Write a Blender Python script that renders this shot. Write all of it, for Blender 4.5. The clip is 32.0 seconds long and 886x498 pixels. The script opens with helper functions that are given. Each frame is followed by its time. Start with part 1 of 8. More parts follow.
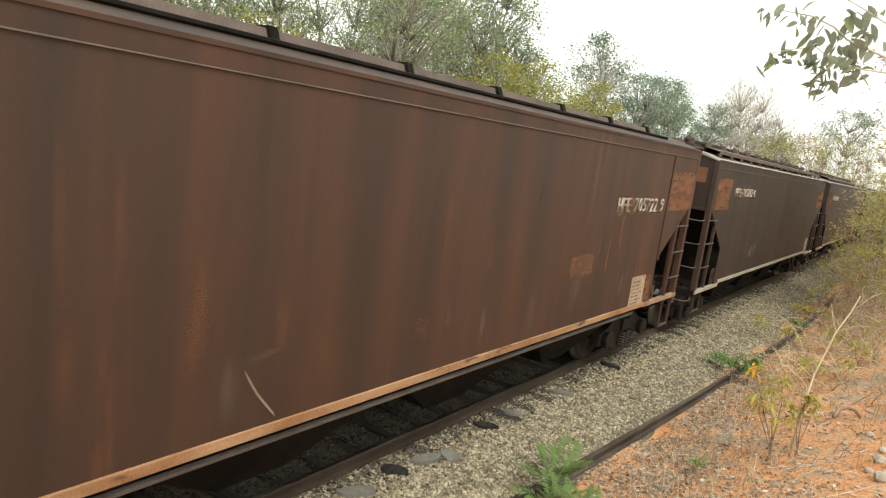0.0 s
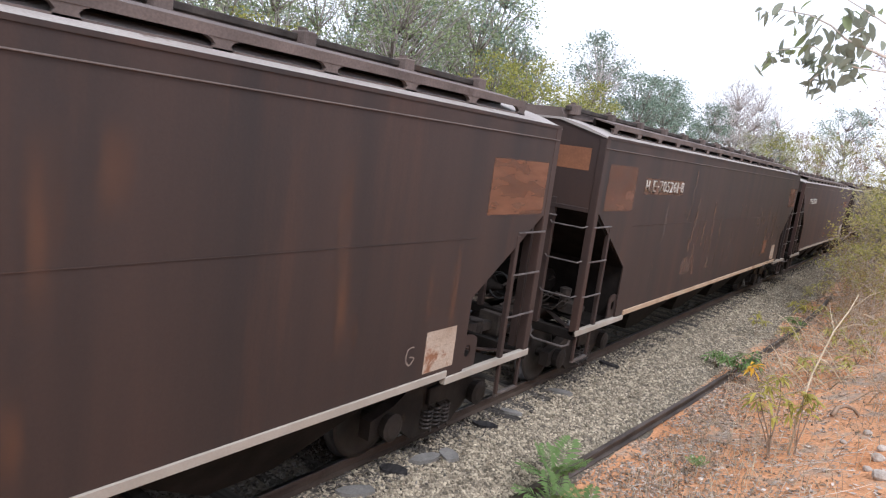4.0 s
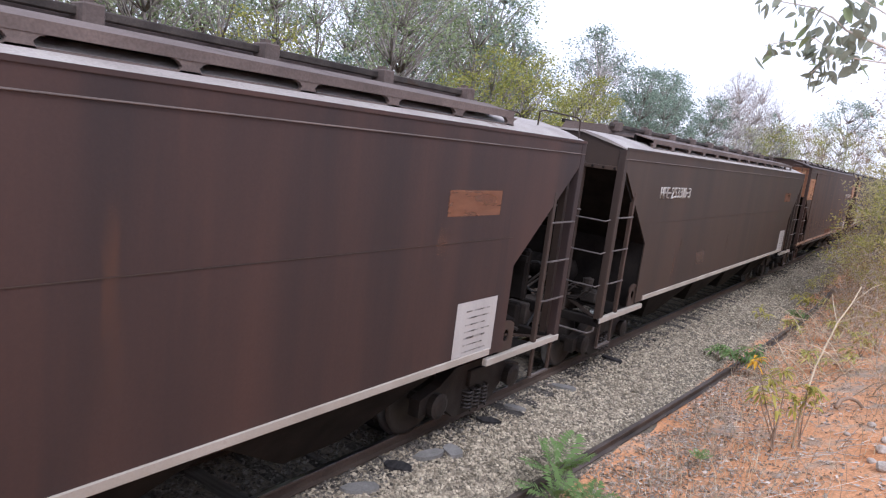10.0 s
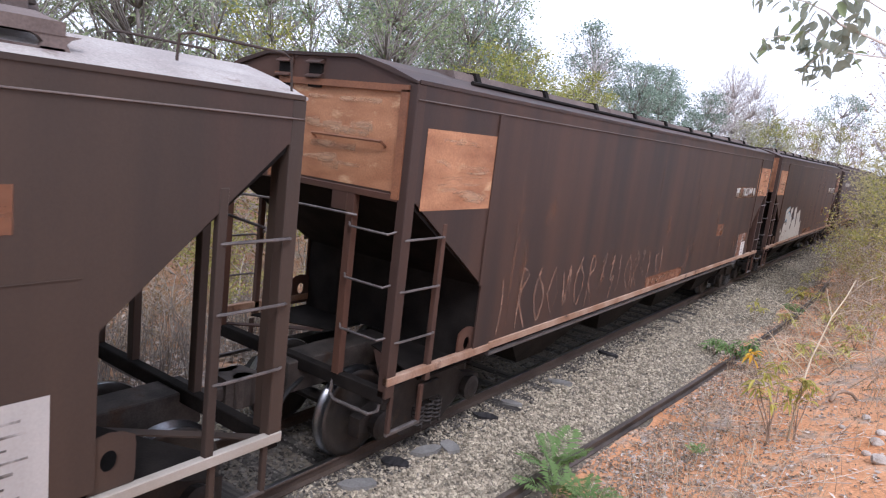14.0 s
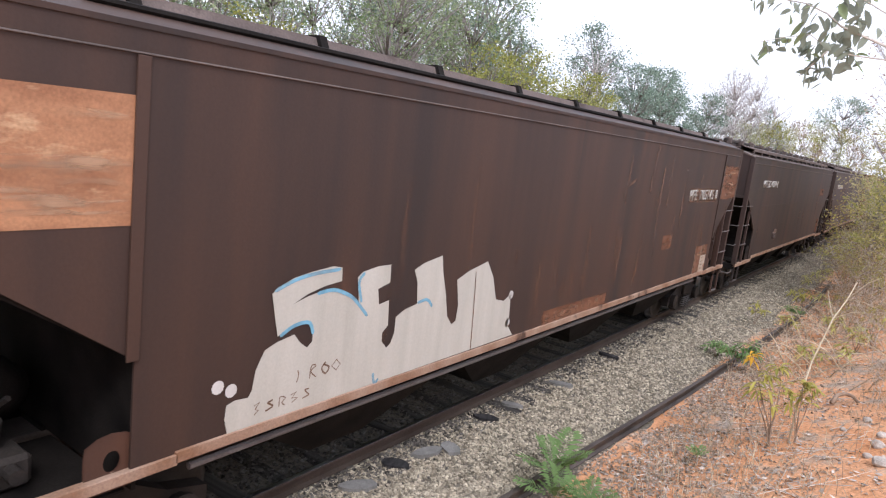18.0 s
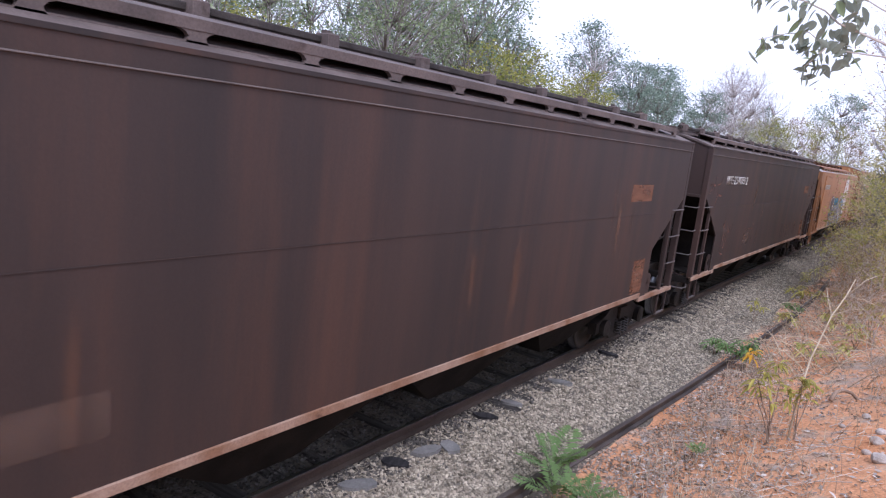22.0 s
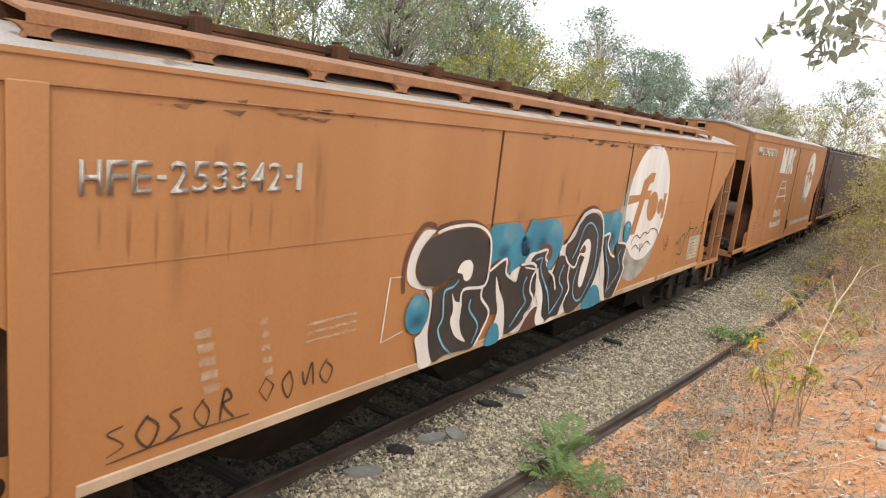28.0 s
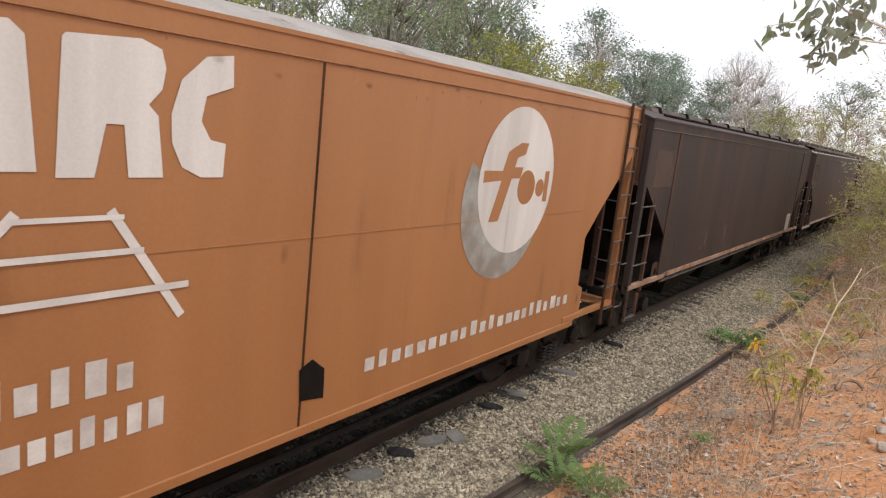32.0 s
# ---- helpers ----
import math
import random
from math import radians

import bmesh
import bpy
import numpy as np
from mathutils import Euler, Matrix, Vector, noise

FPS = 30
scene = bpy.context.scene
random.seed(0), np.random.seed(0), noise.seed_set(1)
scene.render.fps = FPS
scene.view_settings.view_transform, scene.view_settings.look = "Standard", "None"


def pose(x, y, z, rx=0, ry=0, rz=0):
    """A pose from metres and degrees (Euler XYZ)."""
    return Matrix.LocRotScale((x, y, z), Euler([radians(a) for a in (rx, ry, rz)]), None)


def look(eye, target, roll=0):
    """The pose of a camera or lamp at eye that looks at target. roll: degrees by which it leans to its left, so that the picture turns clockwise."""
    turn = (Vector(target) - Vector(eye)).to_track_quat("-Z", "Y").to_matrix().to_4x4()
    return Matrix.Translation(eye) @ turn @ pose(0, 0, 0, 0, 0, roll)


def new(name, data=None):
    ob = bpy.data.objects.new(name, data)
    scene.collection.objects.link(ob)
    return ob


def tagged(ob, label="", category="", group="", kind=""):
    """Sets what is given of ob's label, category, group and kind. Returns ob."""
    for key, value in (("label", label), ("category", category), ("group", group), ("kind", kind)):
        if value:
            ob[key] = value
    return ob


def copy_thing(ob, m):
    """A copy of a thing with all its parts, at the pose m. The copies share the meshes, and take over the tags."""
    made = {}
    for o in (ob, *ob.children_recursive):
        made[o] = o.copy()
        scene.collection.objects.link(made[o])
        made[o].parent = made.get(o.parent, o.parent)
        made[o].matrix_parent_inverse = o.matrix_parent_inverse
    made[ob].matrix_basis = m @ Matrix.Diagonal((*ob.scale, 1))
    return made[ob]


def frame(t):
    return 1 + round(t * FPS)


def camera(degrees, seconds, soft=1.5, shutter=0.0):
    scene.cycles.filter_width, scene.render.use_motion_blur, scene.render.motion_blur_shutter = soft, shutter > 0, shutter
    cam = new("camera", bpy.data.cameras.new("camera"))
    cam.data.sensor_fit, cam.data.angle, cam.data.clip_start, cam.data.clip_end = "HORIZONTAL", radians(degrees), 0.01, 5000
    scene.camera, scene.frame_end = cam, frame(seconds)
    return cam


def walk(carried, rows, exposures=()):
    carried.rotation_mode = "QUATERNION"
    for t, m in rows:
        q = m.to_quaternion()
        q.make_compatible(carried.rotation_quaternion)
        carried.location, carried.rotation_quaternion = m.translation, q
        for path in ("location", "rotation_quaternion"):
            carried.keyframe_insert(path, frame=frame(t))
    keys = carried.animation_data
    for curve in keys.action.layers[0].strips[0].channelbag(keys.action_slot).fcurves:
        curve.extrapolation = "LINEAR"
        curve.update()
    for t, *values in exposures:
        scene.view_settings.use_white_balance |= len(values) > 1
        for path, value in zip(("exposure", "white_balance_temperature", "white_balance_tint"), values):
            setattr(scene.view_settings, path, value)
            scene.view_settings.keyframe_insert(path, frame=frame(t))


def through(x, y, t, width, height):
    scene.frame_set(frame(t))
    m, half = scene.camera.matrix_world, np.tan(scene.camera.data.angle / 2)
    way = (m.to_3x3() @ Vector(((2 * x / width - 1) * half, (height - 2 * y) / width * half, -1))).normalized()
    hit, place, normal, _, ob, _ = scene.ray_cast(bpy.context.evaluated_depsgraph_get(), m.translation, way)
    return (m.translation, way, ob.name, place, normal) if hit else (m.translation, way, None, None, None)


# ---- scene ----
# Camera: held in the hand on the bank beside the line, turning slightly; x across the track, y along it, z above the rail heads.
cam = camera(66.3, 32.0, soft=1.2, shutter=0.04)
EYE = (4.95, 0.0, 3.42)
ROWS = [
    (0.0, 36.50, -9.31, -7.62),
    (0.5, 36.63, -9.55, -7.57),
    (1.0, 36.60, -9.58, -7.63),
    (1.5, 36.58, -9.56, -7.53),
    (2.0, 36.41, -9.55, -7.82),
    (2.5, 36.38, -9.30, -7.66),
    (4.5, 36.38, -9.34, -7.48),
    (5.0, 36.39, -9.19, -7.43),
    (5.5, 36.32, -9.34, -7.44),
    (6.0, 36.44, -9.51, -7.34),
    (6.5, 36.18, -9.50, -7.23),
    (7.0, 36.23, -9.51, -7.13),
    (7.5, 36.26, -9.60, -7.08),
    (8.0, 36.41, -9.73, -7.13),
    (8.5, 36.37, -9.79, -7.09),
    (9.0, 36.30, -9.89, -6.96),
    (9.5, 36.35, -9.73, -6.91),
    (10.0, 36.42, -9.65, -6.92),
    (10.5, 36.44, -9.59, -6.99),
    (11.0, 36.44, -9.55, -6.92),
    (11.5, 36.27, -9.61, -6.90),
    (12.0, 36.28, -9.70, -6.87),
    (12.5, 36.29, -9.79, -6.85),
    (13.0, 36.18, -9.91, -6.84),
    (13.5, 36.14, -10.00, -6.73),
    (14.0, 36.02, -9.93, -6.66),
    (14.5, 35.98, -9.89, -6.82),
    (16.5, 35.95, -9.83, -6.65),
    (17.0, 36.01, -9.86, -6.67),
    (17.5, 36.09, -9.82, -6.72),
    (18.0, 36.10, -9.81, -6.72),
    (18.5, 36.19, -9.93, -6.62),
    (19.0, 36.22, -10.04, -6.68),
    (19.5, 36.25, -10.01, -6.66),
    (20.0, 36.18, -10.05, -6.58),
    (20.5, 36.09, -9.95, -6.51),
    (21.0, 35.96, -9.95, -6.57),
    (21.5, 36.04, -9.83, -6.41),
    (22.0, 35.96, -9.90, -6.49),
    (22.5, 36.03, -9.97, -6.51),
    (23.0, 36.06, -9.89, -6.46),
    (23.5, 35.97, -10.02, -6.43),
    (24.0, 36.10, -10.12, -6.32),
    (24.5, 36.02, -10.12, -6.33),
    (26.5, 36.21, -10.56, -6.06),
    (27.0, 36.19, -10.58, -6.02),
    (27.5, 36.26, -10.88, -6.26),
    (28.0, 36.30, -10.93, -6.30),
    (28.5, 36.21, -10.76, -6.05),
    (29.0, 36.36, -10.97, -6.11),
    (29.5, 36.59, -11.11, -6.48),
    (30.0, 36.62, -10.96, -6.36),
    (30.5, 36.50, -11.00, -6.31),
    (31.0, 36.33, -10.99, -6.48),
    (31.5, 36.40, -10.79, -5.96),
    (32.0, 36.29, -10.72, -6.19),
]
# The phone's automatic exposure and white balance drift as wagons of other colours pass.
AUTO = [
    (0.0, 0.80, 7220, 1), (1.5, 0.78, 6500, 7), (2.5, 0.78, 5850, 16), (5.0, 0.72, 5900, 14), (6.0, 0.66, 5900, 14), (7.0, 0.63, 5650, 19), (8.0, 0.76, 5700, 18), (9.0, 0.63, 5680, 18), (10.0, 0.72, 5650, 19), (11.0, 0.75, 5950, 14), (12.0, 0.82, 6050, 12),
    (13.0, 0.68, 5650, 19), (14.0, 0.84, 5650, 19), (16.5, 0.70, 5550, 21), (17.0, 0.68, 5600, 20), (18.0, 0.84, 5850, 16), (19.0, 0.60, 5950, 14), (20.0, 0.62, 5400, 24), (22.0, 0.60, 5400, 24), (24.0, 0.62, 5150, 30),
    (26.5, 0.60, 5050, 32), (27.0, 0.72, 5300, 28), (27.4, 1.05, 5900, 18), (28.0, 0.82, 6600, 8), (28.9, 0.42, 6700, 10), (30.0, 0.40, 6650, 11), (31.0, 0.72, 6650, 11), (32.0, 0.39, 6550, 12),
]
walk(cam, [(t, pose(*EYE, 90 + pitch, roll, yaw)) for t, yaw, pitch, roll in ROWS], AUTO)

# ---- light ----
world = bpy.data.worlds.new("overcast_sky")
scene.world = world
world.use_nodes = True
wn = world.node_tree
wn.nodes.clear()
sky = wn.nodes.new("ShaderNodeTexSky")
sky.sky_type, sky.sun_disc = "NISHITA", False
sky.sun_elevation, sky.sun_rotation = radians(55), radians(120)
sky.dust_density, sky.air_density = 4.0, 1.0
veil = wn.nodes.new("ShaderNodeMix")
veil.data_type = "RGBA"
veil.inputs[0].default_value = 0.75
veil.inputs[7].default_value = (10.2, 10.4, 10.8, 1)
back = wn.nodes.new("ShaderNodeBackground")
back.inputs[1].default_value = 0.1
wout = wn.nodes.new("ShaderNodeOutputWorld")
wn.links.new(sky.outputs[0], veil.inputs[6])
wn.links.new(veil.outputs[2], back.inputs[0])
wn.links.new(back.outputs[0], wout.inputs[0])

sun_data = bpy.data.lights.new("sun", "SUN")
sun_data.energy, sun_data.angle, sun_data.color = 1.2, radians(14), (1.0, 0.95, 0.88)
sun = new("sun", sun_data)
sun.matrix_world = look((30, -20, 50), (0, 10, 0))


# ---- materials ----
def surface(name, dark, light, rough=0.8, metal=0.0, grain=6.0, stretch=(1, 1, 1), bump=0.15, spots=None, spot_scale=1.2, spot_at=0.58, fine=60.0, detail=6.0, vary=0.0, spot_soft=0.08, speck=0.18, gloss=0.5):
    """Two tones mixed by a stretched noise, a fine grain with relief, and stains of a third colour."""
    m = bpy.data.materials.new(name)
    m.use_nodes = True
    n, link = m.node_tree.nodes, m.node_tree.links
    b = n["Principled BSDF"]
    tc = n.new("ShaderNodeTexCoord")
    mp = n.new("ShaderNodeMapping")
    mp.inputs["Scale"].default_value = stretch
    link.new(tc.outputs["Object"], mp.inputs[0])
    oi = n.new("ShaderNodeObjectInfo")
    add = n.new("ShaderNodeVectorMath")
    add.operation = "ADD"
    sc = n.new("ShaderNodeVectorMath")
    sc.operation = "SCALE"
    sc.inputs[0].default_value = (17, 31, 11)
    link.new(oi.outputs["Random"], sc.inputs["Scale"])
    link.new(mp.outputs[0], add.inputs[0])
    link.new(sc.outputs[0], add.inputs[1])
    big = n.new("ShaderNodeTexNoise")
    big.inputs["Scale"].default_value, big.inputs["Detail"].default_value = grain, detail
    link.new(add.outputs[0], big.inputs["Vector"])
    ramp = n.new("ShaderNodeValToRGB")
    ramp.color_ramp.elements[0].position, ramp.color_ramp.elements[1].position = 0.32, 0.68
    ramp.color_ramp.elements[0].color, ramp.color_ramp.elements[1].color = (*dark, 1), (*light, 1)
    link.new(big.outputs["Fac"], ramp.inputs[0])
    colour = ramp.outputs[0]
    small = n.new("ShaderNodeTexNoise")
    small.inputs["Scale"].default_value, small.inputs["Detail"].default_value = fine, 4
    link.new(tc.outputs["Object"], small.inputs["Vector"])
    if spots:
        sp = n.new("ShaderNodeTexNoise")
        sp.inputs["Scale"].default_value, sp.inputs["Detail"].default_value = spot_scale, 8
        sp.inputs["Roughness"].default_value = 0.65
        link.new(add.outputs[0], sp.inputs["Vector"])
        rr = n.new("ShaderNodeValToRGB")
        rr.color_ramp.elements[0].position, rr.color_ramp.elements[1].position = spot_at, spot_at + spot_soft
        link.new(sp.outputs["Fac"], rr.inputs[0])
        mx = n.new("ShaderNodeMix")
        mx.data_type = "RGBA"
        link.new(rr.outputs[0], mx.inputs[0])
        link.new(colour, mx.inputs[6])
        mx.inputs[7].default_value = (*spots, 1)
        colour = mx.outputs[2]
    gv = n.new("ShaderNodeMix")
    gv.data_type, gv.blend_type = "RGBA", "MULTIPLY"
    gr = n.new("ShaderNodeMapRange")
    gr.inputs[1].default_value, gr.inputs[2].default_value, gr.inputs[3].default_value, gr.inputs[4].default_value = 0.3, 0.7, 1 - speck, 1 + speck * 0.8
    link.new(small.outputs["Fac"], gr.inputs[0])
    gv.inputs[0].default_value = 1.0
    link.new(colour, gv.inputs[6])
    link.new(gr.outputs[0], gv.inputs[7])
    colour = gv.outputs[2]
    if vary:
        hs = n.new("ShaderNodeHueSaturation")
        vr = n.new("ShaderNodeMapRange")
        vr.inputs[3].default_value, vr.inputs[4].default_value = 1 - vary, 1 + vary
        geo = n.new("ShaderNodeNewGeometry")
        link.new(geo.outputs["Random Per Island"], vr.inputs[0])
        link.new(vr.outputs[0], hs.inputs["Value"])
        link.new(colour, hs.inputs["Color"])
        colour = hs.outputs[0]
    link.new(colour, b.inputs["Base Color"])
    b.inputs["Roughness"].default_value, b.inputs["Metallic"].default_value = rough, metal
    b.inputs["Specular IOR Level"].default_value = gloss
    if bump:
        bp = n.new("ShaderNodeBump")
        bp.inputs["Strength"].default_value, bp.inputs["Distance"].default_value = bump, 0.01
        link.new(small.outputs["Fac"], bp.inputs["Height"])
        link.new(bp.outputs[0], b.inputs["Normal"])
    return m


def leafy(name, a, b2, through=0.42):
    """Leaf: colour by island between two tones, some light passing through."""
    m = bpy.data.materials.new(name)
    m.use_nodes = True
    n, link = m.node_tree.nodes, m.node_tree.links
    b = n["Principled BSDF"]
    geo = n.new("ShaderNodeNewGeometry")
    ramp = n.new("ShaderNodeValToRGB")
    ramp.color_ramp.elements[0].color, ramp.color_ramp.elements[1].color = (*a, 1), (*b2, 1)
    link.new(geo.outputs["Random Per Island"], ramp.inputs[0])
    link.new(ramp.outputs[0], b.inputs["Base Color"])
    b.inputs["Roughness"].default_value, b.inputs["Specular IOR Level"].default_value = 0.7, 0.15
    tr = n.new("ShaderNodeBsdfTranslucent")
    link.new(ramp.outputs[0], tr.inputs[0])
    ms = n.new("ShaderNodeMixShader")
    ms.inputs[0].default_value = through
    link.new(b.outputs[0], ms.inputs[1])
    link.new(tr.outputs[0], ms.inputs[2])
    link.new(ms.outputs[0], n["Material Output"].inputs[0])
    return m


STREAK = (1.0, 1.6, 0.16)
M_RUSTY = surface("rust_brown_steel", (0.042, 0.027, 0.022), (0.082, 0.040, 0.026), 0.62, 0.0, 1.3, STREAK, 0.10, (0.15, 0.062, 0.030), 1.0, 0.60, 45, spot_soft=0.2, speck=0.05, gloss=0.3)
M_RUSTY_DARK = surface("dark_rust_brown_steel", (0.032, 0.022, 0.019), (0.062, 0.034, 0.024), 0.62, 0.0, 1.3, STREAK, 0.10, (0.12, 0.052, 0.028), 1.0, 0.62, 45, spot_soft=0.2, speck=0.05, gloss=0.3)
M_DARK = surface("dark_brown_steel", (0.029, 0.022, 0.020), (0.051, 0.032, 0.026), 0.62, 0.0, 1.2, STREAK, 0.08, (0.085, 0.042, 0.028), 0.8, 0.53, 45, spot_soft=0.32, speck=0.05, gloss=0.3)
M_OLIVE = surface("grimy_brown_steel", (0.034, 0.025, 0.0205), (0.056, 0.037, 0.027), 0.62, 0.0, 1.1, STREAK, 0.08, (0.062, 0.034, 0.026), 0.8, 0.53, 45, spot_soft=0.32, speck=0.05, gloss=0.3)
M_REDDISH = surface("dull_red_brown_steel", (0.030, 0.021, 0.020), (0.058, 0.032, 0.026), 0.62, 0.0, 1.1, STREAK, 0.08, (0.072, 0.036, 0.027), 0.8, 0.52, 45, spot_soft=0.32, speck=0.05, gloss=0.3)
M_ORANGE = surface("weathered_orange_paint", (0.305, 0.137, 0.048), (0.36, 0.167, 0.061), 0.55, 0.0, 1.0, STREAK, 0.06, (0.27, 0.125, 0.052), 0.8, 0.58, 45, spot_soft=0.2, speck=0.05)
M_ORANGE2 = surface("faded_orange_paint", (0.31, 0.134, 0.049), (0.36, 0.162, 0.062), 0.55, 0.0, 1.0, STREAK, 0.06, (0.27, 0.112, 0.045), 0.8, 0.58, 45, spot_soft=0.2, speck=0.05)
# Grimy steel, its colour taken near black to hold the shade beneath the wagons.
M_BLACKSTEEL = surface("grimy_shaded_underframe_steel", (0.009, 0.008, 0.0075), (0.021, 0.018, 0.016), 0.75, 0.0, 3, (1, 1, 1), 0.2, (0.032, 0.023, 0.018), 2.0, 0.66, gloss=0.05)
# Worn gear steel; paler than the underframe because sunlight is put into its colour.
M_GEAR = surface("worn_sunlit_running_gear", (0.030, 0.026, 0.023), (0.075, 0.063, 0.055), 0.65, 0.1, 4, (1, 1, 1), 0.2, (0.055, 0.036, 0.025), 2.5, 0.6, gloss=0.15)
M_BOGIE = surface("oily_black_bogie_steel", (0.013, 0.011, 0.010), (0.036, 0.030, 0.026), 0.6, 0.1, 4, (1, 1, 1), 0.2, (0.040, 0.027, 0.019), 2.5, 0.62, gloss=0.2)
# Grimy orange, darkened further to paint in the shadow inside the open ends.
M_ORANGEGRIMESHADE = surface("grimy_shaded_orange_underframe", (0.035, 0.019, 0.012), (0.095, 0.044, 0.022), 0.75, 0.0, 2, (1, 1, 1), 0.2, (0.05, 0.03, 0.02), 1.5, 0.55, gloss=0.12)
M_ORANGEDIRT = surface("dirty_orange_steel", (0.20, 0.085, 0.032), (0.31, 0.14, 0.056), 0.65, 0.0, 2.5, (1, 1, 0.5), 0.1, (0.09, 0.042, 0.02), 2.5, 0.56, spot_soft=0.15)
M_PIPE = surface("dusty_train_pipe", (0.12, 0.11, 0.105), (0.19, 0.175, 0.165), 0.6, 0.1, 3, gloss=0.3)
M_ROOF = surface("dusty_roof_steel", (0.085, 0.066, 0.058), (0.15, 0.115, 0.10), 0.8, 0.0, 2.0, (1, 1, 1), 0.1, (0.06, 0.04, 0.034), 1.5, 0.6, gloss=0.3)
M_DUST = surface("pale_dusted_steel", (0.26, 0.23, 0.21), (0.36, 0.33, 0.30), 0.85, 0.0, 2.0, (1, 1, 1), 0.1, (0.17, 0.13, 0.11), 2.5, 0.6)
M_SILLGREY = surface("pale_sill_paint", (0.29, 0.26, 0.215), (0.38, 0.345, 0.295), 0.7, 0.0, 2, (1, 1, 1), 0.05, (0.17, 0.115, 0.085), 1.2, 0.66, speck=0.05)
M_SILLTAN = surface("dirty_tan_sill_paint", (0.34, 0.235, 0.15), (0.44, 0.33, 0.23), 0.75, 0.0, 2, (1, 1, 1), 0.08, (0.20, 0.10, 0.055), 1.5, 0.58, speck=0.05)
M_SILLRUST = surface("rusty_sill_paint", (0.20, 0.095, 0.045), (0.36, 0.25, 0.18), 0.75, 0.0, 2.5, (1, 1, 1), 0.1, (0.07, 0.035, 0.022), 2.2, 0.6)
M_RUNG = surface("worn_grab_iron", (0.075, 0.066, 0.062), (0.15, 0.13, 0.12), 0.5, 0.3, 8)
M_TREAD = surface("polished_wheel_tread", (0.20, 0.205, 0.215), (0.32, 0.325, 0.335), 0.32, 1.0, 4, bump=0.02)
M_WHEEL = surface("oily_wheel_steel", (0.02, 0.018, 0.017), (0.05, 0.042, 0.036), 0.5, 0.2, 4, gloss=0.3)
M_RAIL = surface("rusted_rail_steel", (0.055, 0.040, 0.031), (0.10, 0.076, 0.060), 0.7, 0.2, 5, (1, 0.3, 1), 0.15, gloss=0.3)
M_RAILTOP = surface("polished_rail_head", (0.35, 0.34, 0.33), (0.5, 0.49, 0.48), 0.3, 1.0, 5, (1, 0.2, 1), 0.03)
M_LOOSERAIL = surface("weathered_loose_rail", (0.032, 0.025, 0.021), (0.11, 0.088, 0.074), 0.6, 0.2, 5, (1, 0.3, 1), 0.15, gloss=0.4)
M_SLEEPER = surface("weathered_sleeper_wood", (0.022, 0.020, 0.019), (0.10, 0.092, 0.082), 0.9, 0.0, 3, (0.3, 6, 3), 0.4, gloss=0.12)
M_OLDWOOD = surface("charred_old_wood", (0.020, 0.019, 0.020), (0.05, 0.048, 0.048), 0.85, 0.0, 5, (4, 1, 1), 0.4, gloss=0.12)
M_SLATE = surface("grey_slab", (0.15, 0.145, 0.135), (0.24, 0.235, 0.22), 0.9, 0.0, 5, bump=0.3, gloss=0.12)
M_STONE = surface("pale_ballast_stone", (0.215, 0.185, 0.138), (0.44, 0.388, 0.292), 0.9, 0.0, 9, bump=0.2, vary=0.50, gloss=0.12)
M_SPILL = surface("dull_spilled_gravel", (0.20, 0.14, 0.10), (0.44, 0.35, 0.27), 0.9, 0.0, 9, bump=0.2, vary=0.5, gloss=0.12)
# Oily stones; the train's shade is also mixed into this dark colour.
M_STONE_OILSHADE = surface("oiled_shaded_ballast_stone", (0.055, 0.050, 0.044), (0.15, 0.138, 0.12), 0.85, 0.0, 9, bump=0.2, vary=0.6, gloss=0.12)
M_BED = surface("ballast_bed", (0.085, 0.073, 0.058), (0.18, 0.158, 0.125), 0.95, 0.0, 22, bump=0.8, fine=40, gloss=0.12)
M_SOIL = surface("red_dirt", (0.52, 0.245, 0.115), (0.64, 0.36, 0.20), 0.95, 0.0, 1.3, (1, 1, 1), 0.8, (0.34, 0.28, 0.22), 1.3, 0.53, 30, spot_soft=0.10, speck=0.3, gloss=0.12)
M_WOODFLOOR = surface("woodland_floor", (0.30, 0.155, 0.085), (0.42, 0.27, 0.175), 0.95, 0.0, 2.5, (1, 1, 1), 0.8, (0.26, 0.215, 0.165), 1.6, 0.5, 25, speck=0.4, gloss=0.05)
M_LITTER = surface("dry_leaf_litter", (0.14, 0.09, 0.06), (0.34, 0.26, 0.18), 0.95, 0.0, 3, bump=0.1, vary=0.5, gloss=0.12)
M_STRAW = surface("dry_grass_stem", (0.36, 0.29, 0.19), (0.56, 0.47, 0.34), 0.9, 0.0, 3, bump=0.0, vary=0.4, gloss=0.12)
M_GREYLITTER = surface("bleached_leaf_litter", (0.26, 0.22, 0.185), (0.50, 0.44, 0.38), 0.95, 0.0, 3, bump=0.1, vary=0.5, gloss=0.12)
M_ROCK = surface("dull_grey_rock", (0.30, 0.26, 0.22), (0.52, 0.46, 0.40), 0.95, 0.0, 6, bump=0.5, spots=(0.30, 0.15, 0.08), spot_scale=4, gloss=0.12)
M_DEADSTALK = surface("brown_dead_stalk", (0.22, 0.155, 0.11), (0.38, 0.285, 0.21), 0.9, 0.0, 6, bump=0.0, gloss=0.1)
M_BAREWOOD = surface("bare_tree_wood", (0.38, 0.35, 0.33), (0.56, 0.52, 0.49), 0.9, 0.0, 6, bump=0.0, gloss=0.12)
